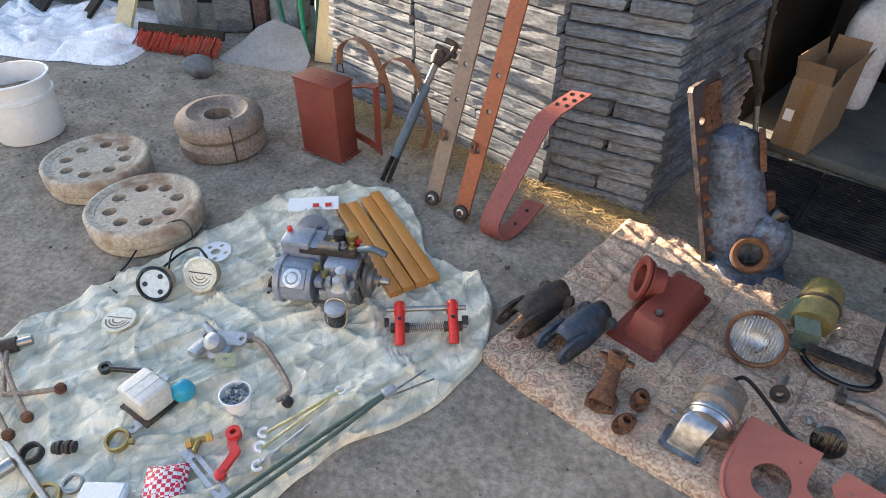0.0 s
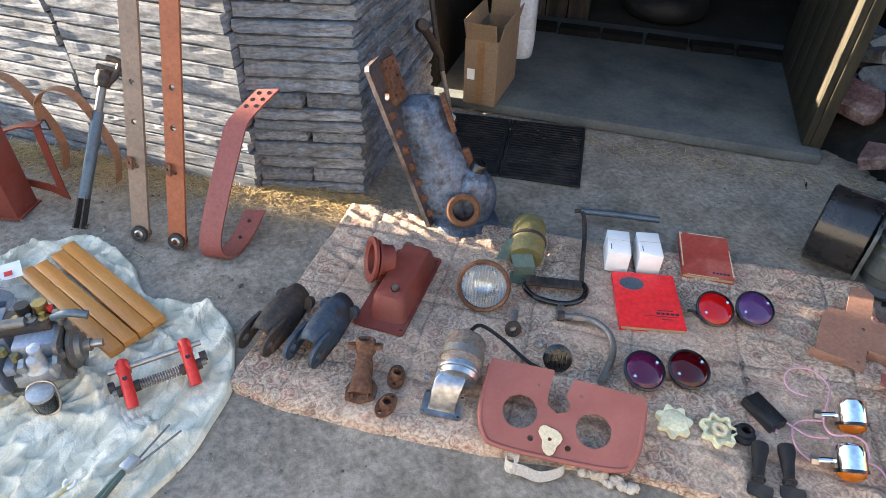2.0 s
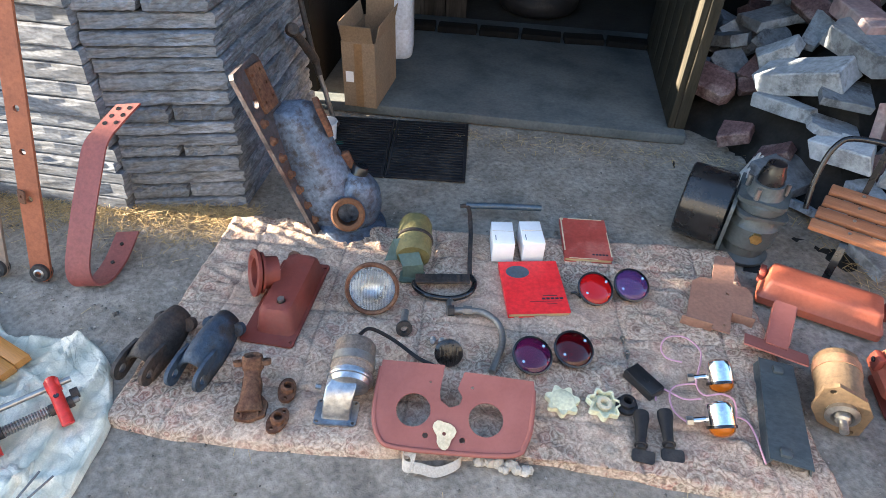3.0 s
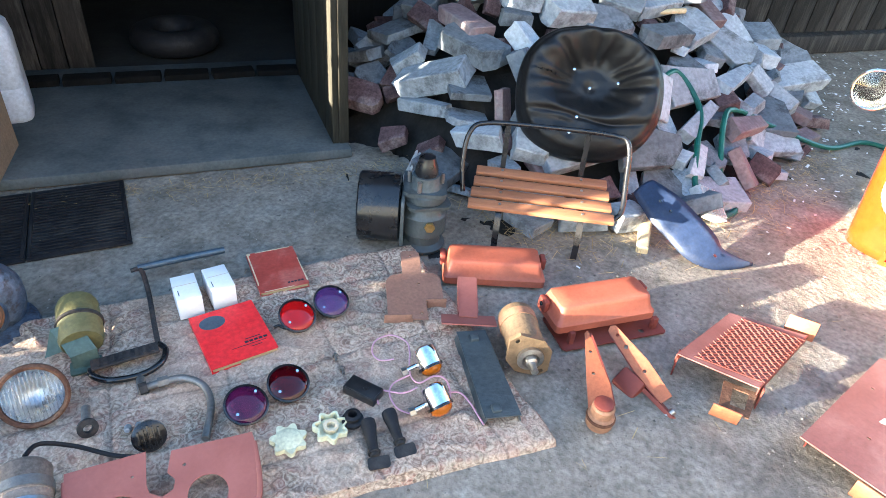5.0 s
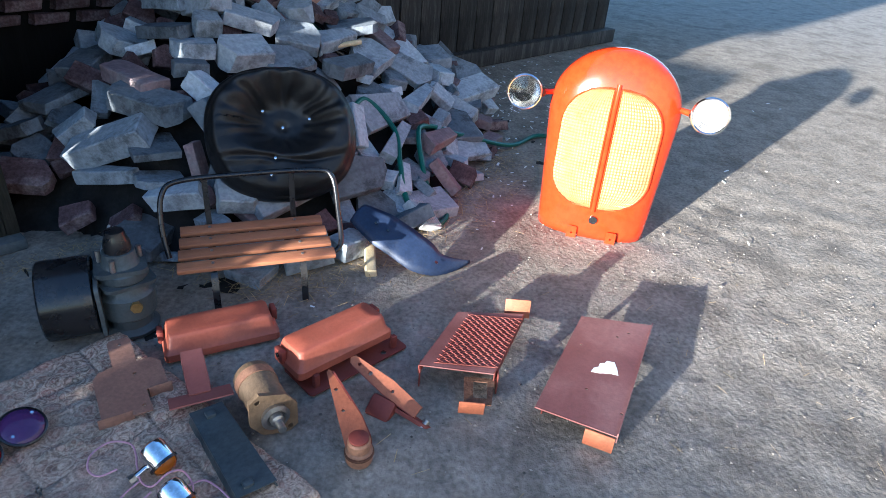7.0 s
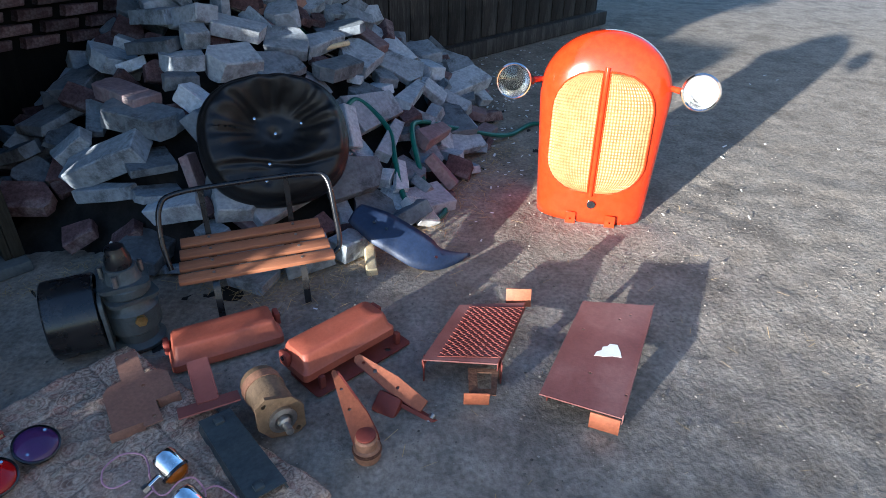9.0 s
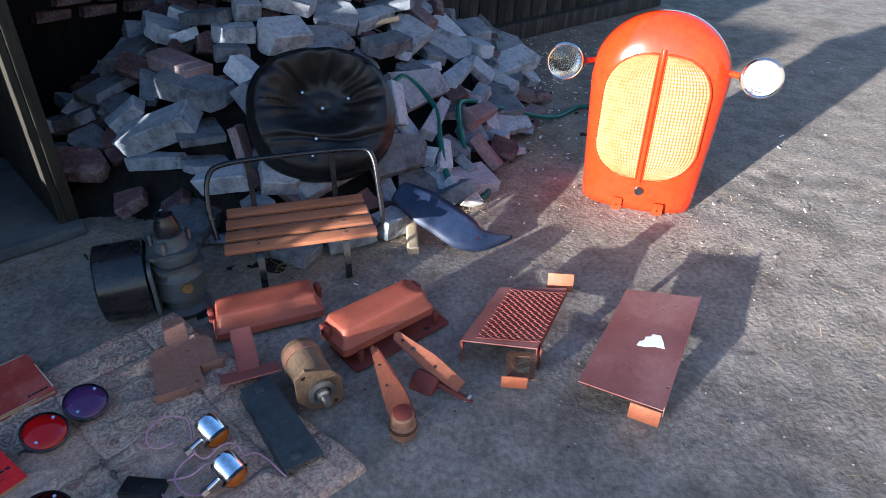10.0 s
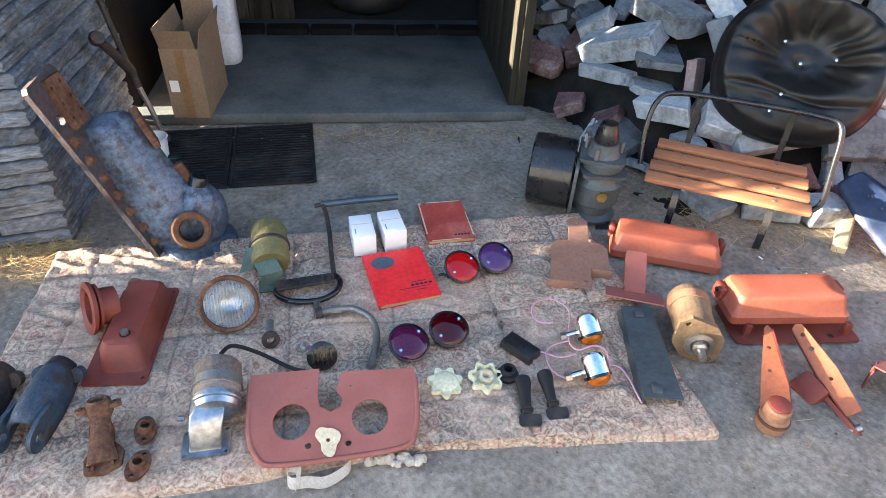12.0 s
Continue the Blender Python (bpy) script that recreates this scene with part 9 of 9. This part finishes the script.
# thin rods and tubes
for a, b, rr, mat_, lab in (((-0.085, 0.856), (0.09, 1.025), 0.005, "brasspale", "thin pale brass pipe"), ((-0.078, 0.812), (0.06, 0.985), 0.004, "brasspale", "thin pale brass pipe"), ((-0.068, 0.765), (0.03, 0.90), 0.004, "alu", "thin silver rod"),
                            ((0.235, 1.03), (0.33, 1.13), 0.003, "dullsteel", "thin steel wire"), ((0.235, 1.02), (0.36, 1.10), 0.003, "dullsteel", "thin steel wire")):
    t = thing("thin_rod", a[0], a[1], Z0, 0, lab + " lying on canvas", "rod", "thin rods on canvas")
    part("rod", rod(B(), (0, 0, 0.012), (b[0] - a[0], b[1] - a[1], 0.014), rr, 8), mat_, t)
for x, y in ((-0.088, 0.862), (-0.082, 0.817), (-0.07, 0.761), (0.09, 1.03)):
    t = thing("plastic_clip", x, y, Z0, R_.uniform(0, 90), "small white plastic clip", "clip", "white plastic clips")
    part("clip", tube(B(), [(0.014 * math.cos(t1), 0.014 * math.sin(t1), 0.012) for t1 in (radians(40 + 28 * i) for i in range(10))], 0.005, 8), "white", t)
t = thing("bowden_cable", 0.0, 0.78, Z0, 0, "long grey-green sheathed cable with a steel end", "cable")
for off in (0.0, 0.022):
    part("sheath", tube(B(), smooth_path([(-0.20 + off, -0.22 - off, 0.02), (-0.07 + off, -0.08 - off * 0.6, 0.022), (0.08 + off * 0.6, 0.09 - off * 0.8, 0.022), (0.22, 0.235 - off * 0.3, 0.024)], 7), 0.007, 8), "olivegreen", t)
part("end_block", box(B(), 0.045, 0.03, 0.025, at(0.235, 0.25, 0.012, 0, 0, 45), 0.006), "alu", t)

# ================= litter =================
rs = random.Random(11)


def straw_bits(n, place, lmin, lmax, rad):
    vs, fs = [], []
    for _ in range(n):
        x, y, z = place()
        a, el = rs.uniform(0, math.tau), rs.uniform(-0.1, 0.35)
        L = rs.uniform(lmin, lmax)
        d = Vector((math.cos(a) * math.cos(el), math.sin(a) * math.cos(el), math.sin(el))) * L
        s = Vector((-math.sin(a), math.cos(a), 0)) * rs.uniform(0.5, 1.3) * rad
        u_ = Vector((0, 0, rad * 0.6))
        p0, p1 = Vector((x, y, z)), Vector((x, y, z)) + d
        k = len(vs)
        vs += [p0 - s, p0 + s, p0 + u_, p1 - s, p1 + s, p1 + u_]
        fs += [(k, k + 1, k + 4, k + 3), (k + 1, k + 2, k + 5, k + 4), (k + 2, k, k + 3, k + 5)]
    return [tuple(v) for v in vs], fs


def by_stacks():
    t = rs.random()
    a, b = (Vector((-0.5, 3.1, 0)), Vector((1.15, 2.03, 0)))
    p = a + (b - a) * t + Vector((-0.55, -0.83, 0)) * abs(rs.gauss(0, 0.11)) + Vector((0, 0, 0.004 + rs.random() * 0.02))
    return p


v_, f_ = straw_bits(7000, by_stacks, 0.012, 0.06, 0.001)
stuff("straw", v_, f_, "straw", "loose dry straw along the foot of the slab stacks", "straw")


def by_heap():
    u = rs.uniform(1.9, 4.4)
    w = front_w(u) - abs(rs.gauss(0.0, 0.16))
    return Vector((0.8 * u + 0.6 * w, -0.6 * u + 0.8 * w, 0.004))


v_, f_ = straw_bits(900, by_heap, 0.02, 0.08, 0.0012)
v2, f2 = straw_bits(700, lambda: Vector((rs.uniform(-2.5, 6), rs.uniform(-1.8, 3.6), 0.003)), 0.01, 0.06, 0.0009)
k = len(v_)
v_ += v2
f_ += [tuple(i + k for i in q) for q in f2]
v3, f3 = straw_bits(500, lambda: Vector((1.75, 2.15, 0)) + U * rs.uniform(-0.1, 1.7) + V * rs.gauss(0.33, 0.05) + Vector((0, 0, 0.006)), 0.01, 0.05, 0.0011)
k = len(v_)
v_ += v3
f_ += [tuple(i + k for i in q) for q in f3]
stuff("straw_litter", v_, f_, "straw", "scattered straw and chaff on the soil", "straw")


def lumps(n, place, smin, smax):
    vs, fs = [], []
    base = [(1, 0, 0), (-1, 0, 0), (0, 1, 0), (0, -1, 0), (0, 0, 0.8), (0, 0, -0.5)]
    tri = [(0, 2, 4), (2, 1, 4), (1, 3, 4), (3, 0, 4), (2, 0, 5), (1, 2, 5), (3, 1, 5), (0, 3, 5)]
    for _ in range(n):
        p = place()
        s = rs.uniform(smin, smax) * rs.uniform(0.6, 1.3)
        a = rs.uniform(0, math.tau)
        k = len(vs)
        for bx, by, bz in base:
            j = rs.uniform(0.6, 1.2)
            vs.append((p[0] + s * j * (bx * math.cos(a) - by * math.sin(a)), p[1] + s * j * (bx * math.sin(a) + by * math.cos(a)), p[2] + s * bz * rs.uniform(0.5, 0.9)))
        fs += [tuple(k + i for i in t) for t in tri]
    return vs, fs


v_, f_ = lumps(15000, lambda: (rs.uniform(-2.8, 6.2), rs.uniform(-2.2, 4.0), 0.0), 0.0015, 0.0065)
v4, f4 = lumps(1500, lambda: (rs.uniform(-2.6, 0.6), rs.uniform(1.6, 4.0), 0.001), 0.003, 0.012)
k = len(v_)
v_ += v4
f_ += [tuple(i + k for i in q) for q in f4]
v2, f2 = lumps(260, lambda: Vector((rs.uniform(2.4, 6.0), rs.uniform(-2.3, 1.2), 0.0)), 0.004, 0.009)
k = len(v_)
v_ += v2
f_ += [tuple(i + k for i in q) for q in f2]
stuff("gravel", v_, f_, "pebble", "small pebbles and soil crumbs scattered on the yard", "gravel")
v_, f_ = straw_bits(330, lambda: Vector((rs.gauss(6.2, 1.0), rs.gauss(-0.35, 0.45), 0.004)), 0.01, 0.03, 0.006)
v2, f2 = straw_bits(40, lambda: Vector((rs.uniform(2.6, 8.0), rs.uniform(-3.0, 0.6), 0.004)), 0.015, 0.04, 0.006)
k = len(v_)
v_ += v2
f_ += [tuple(i + k for i in q) for q in f2]
stuff("feathers", v_, f_, "feather", "small white feathers scattered on the yard", "feathers")
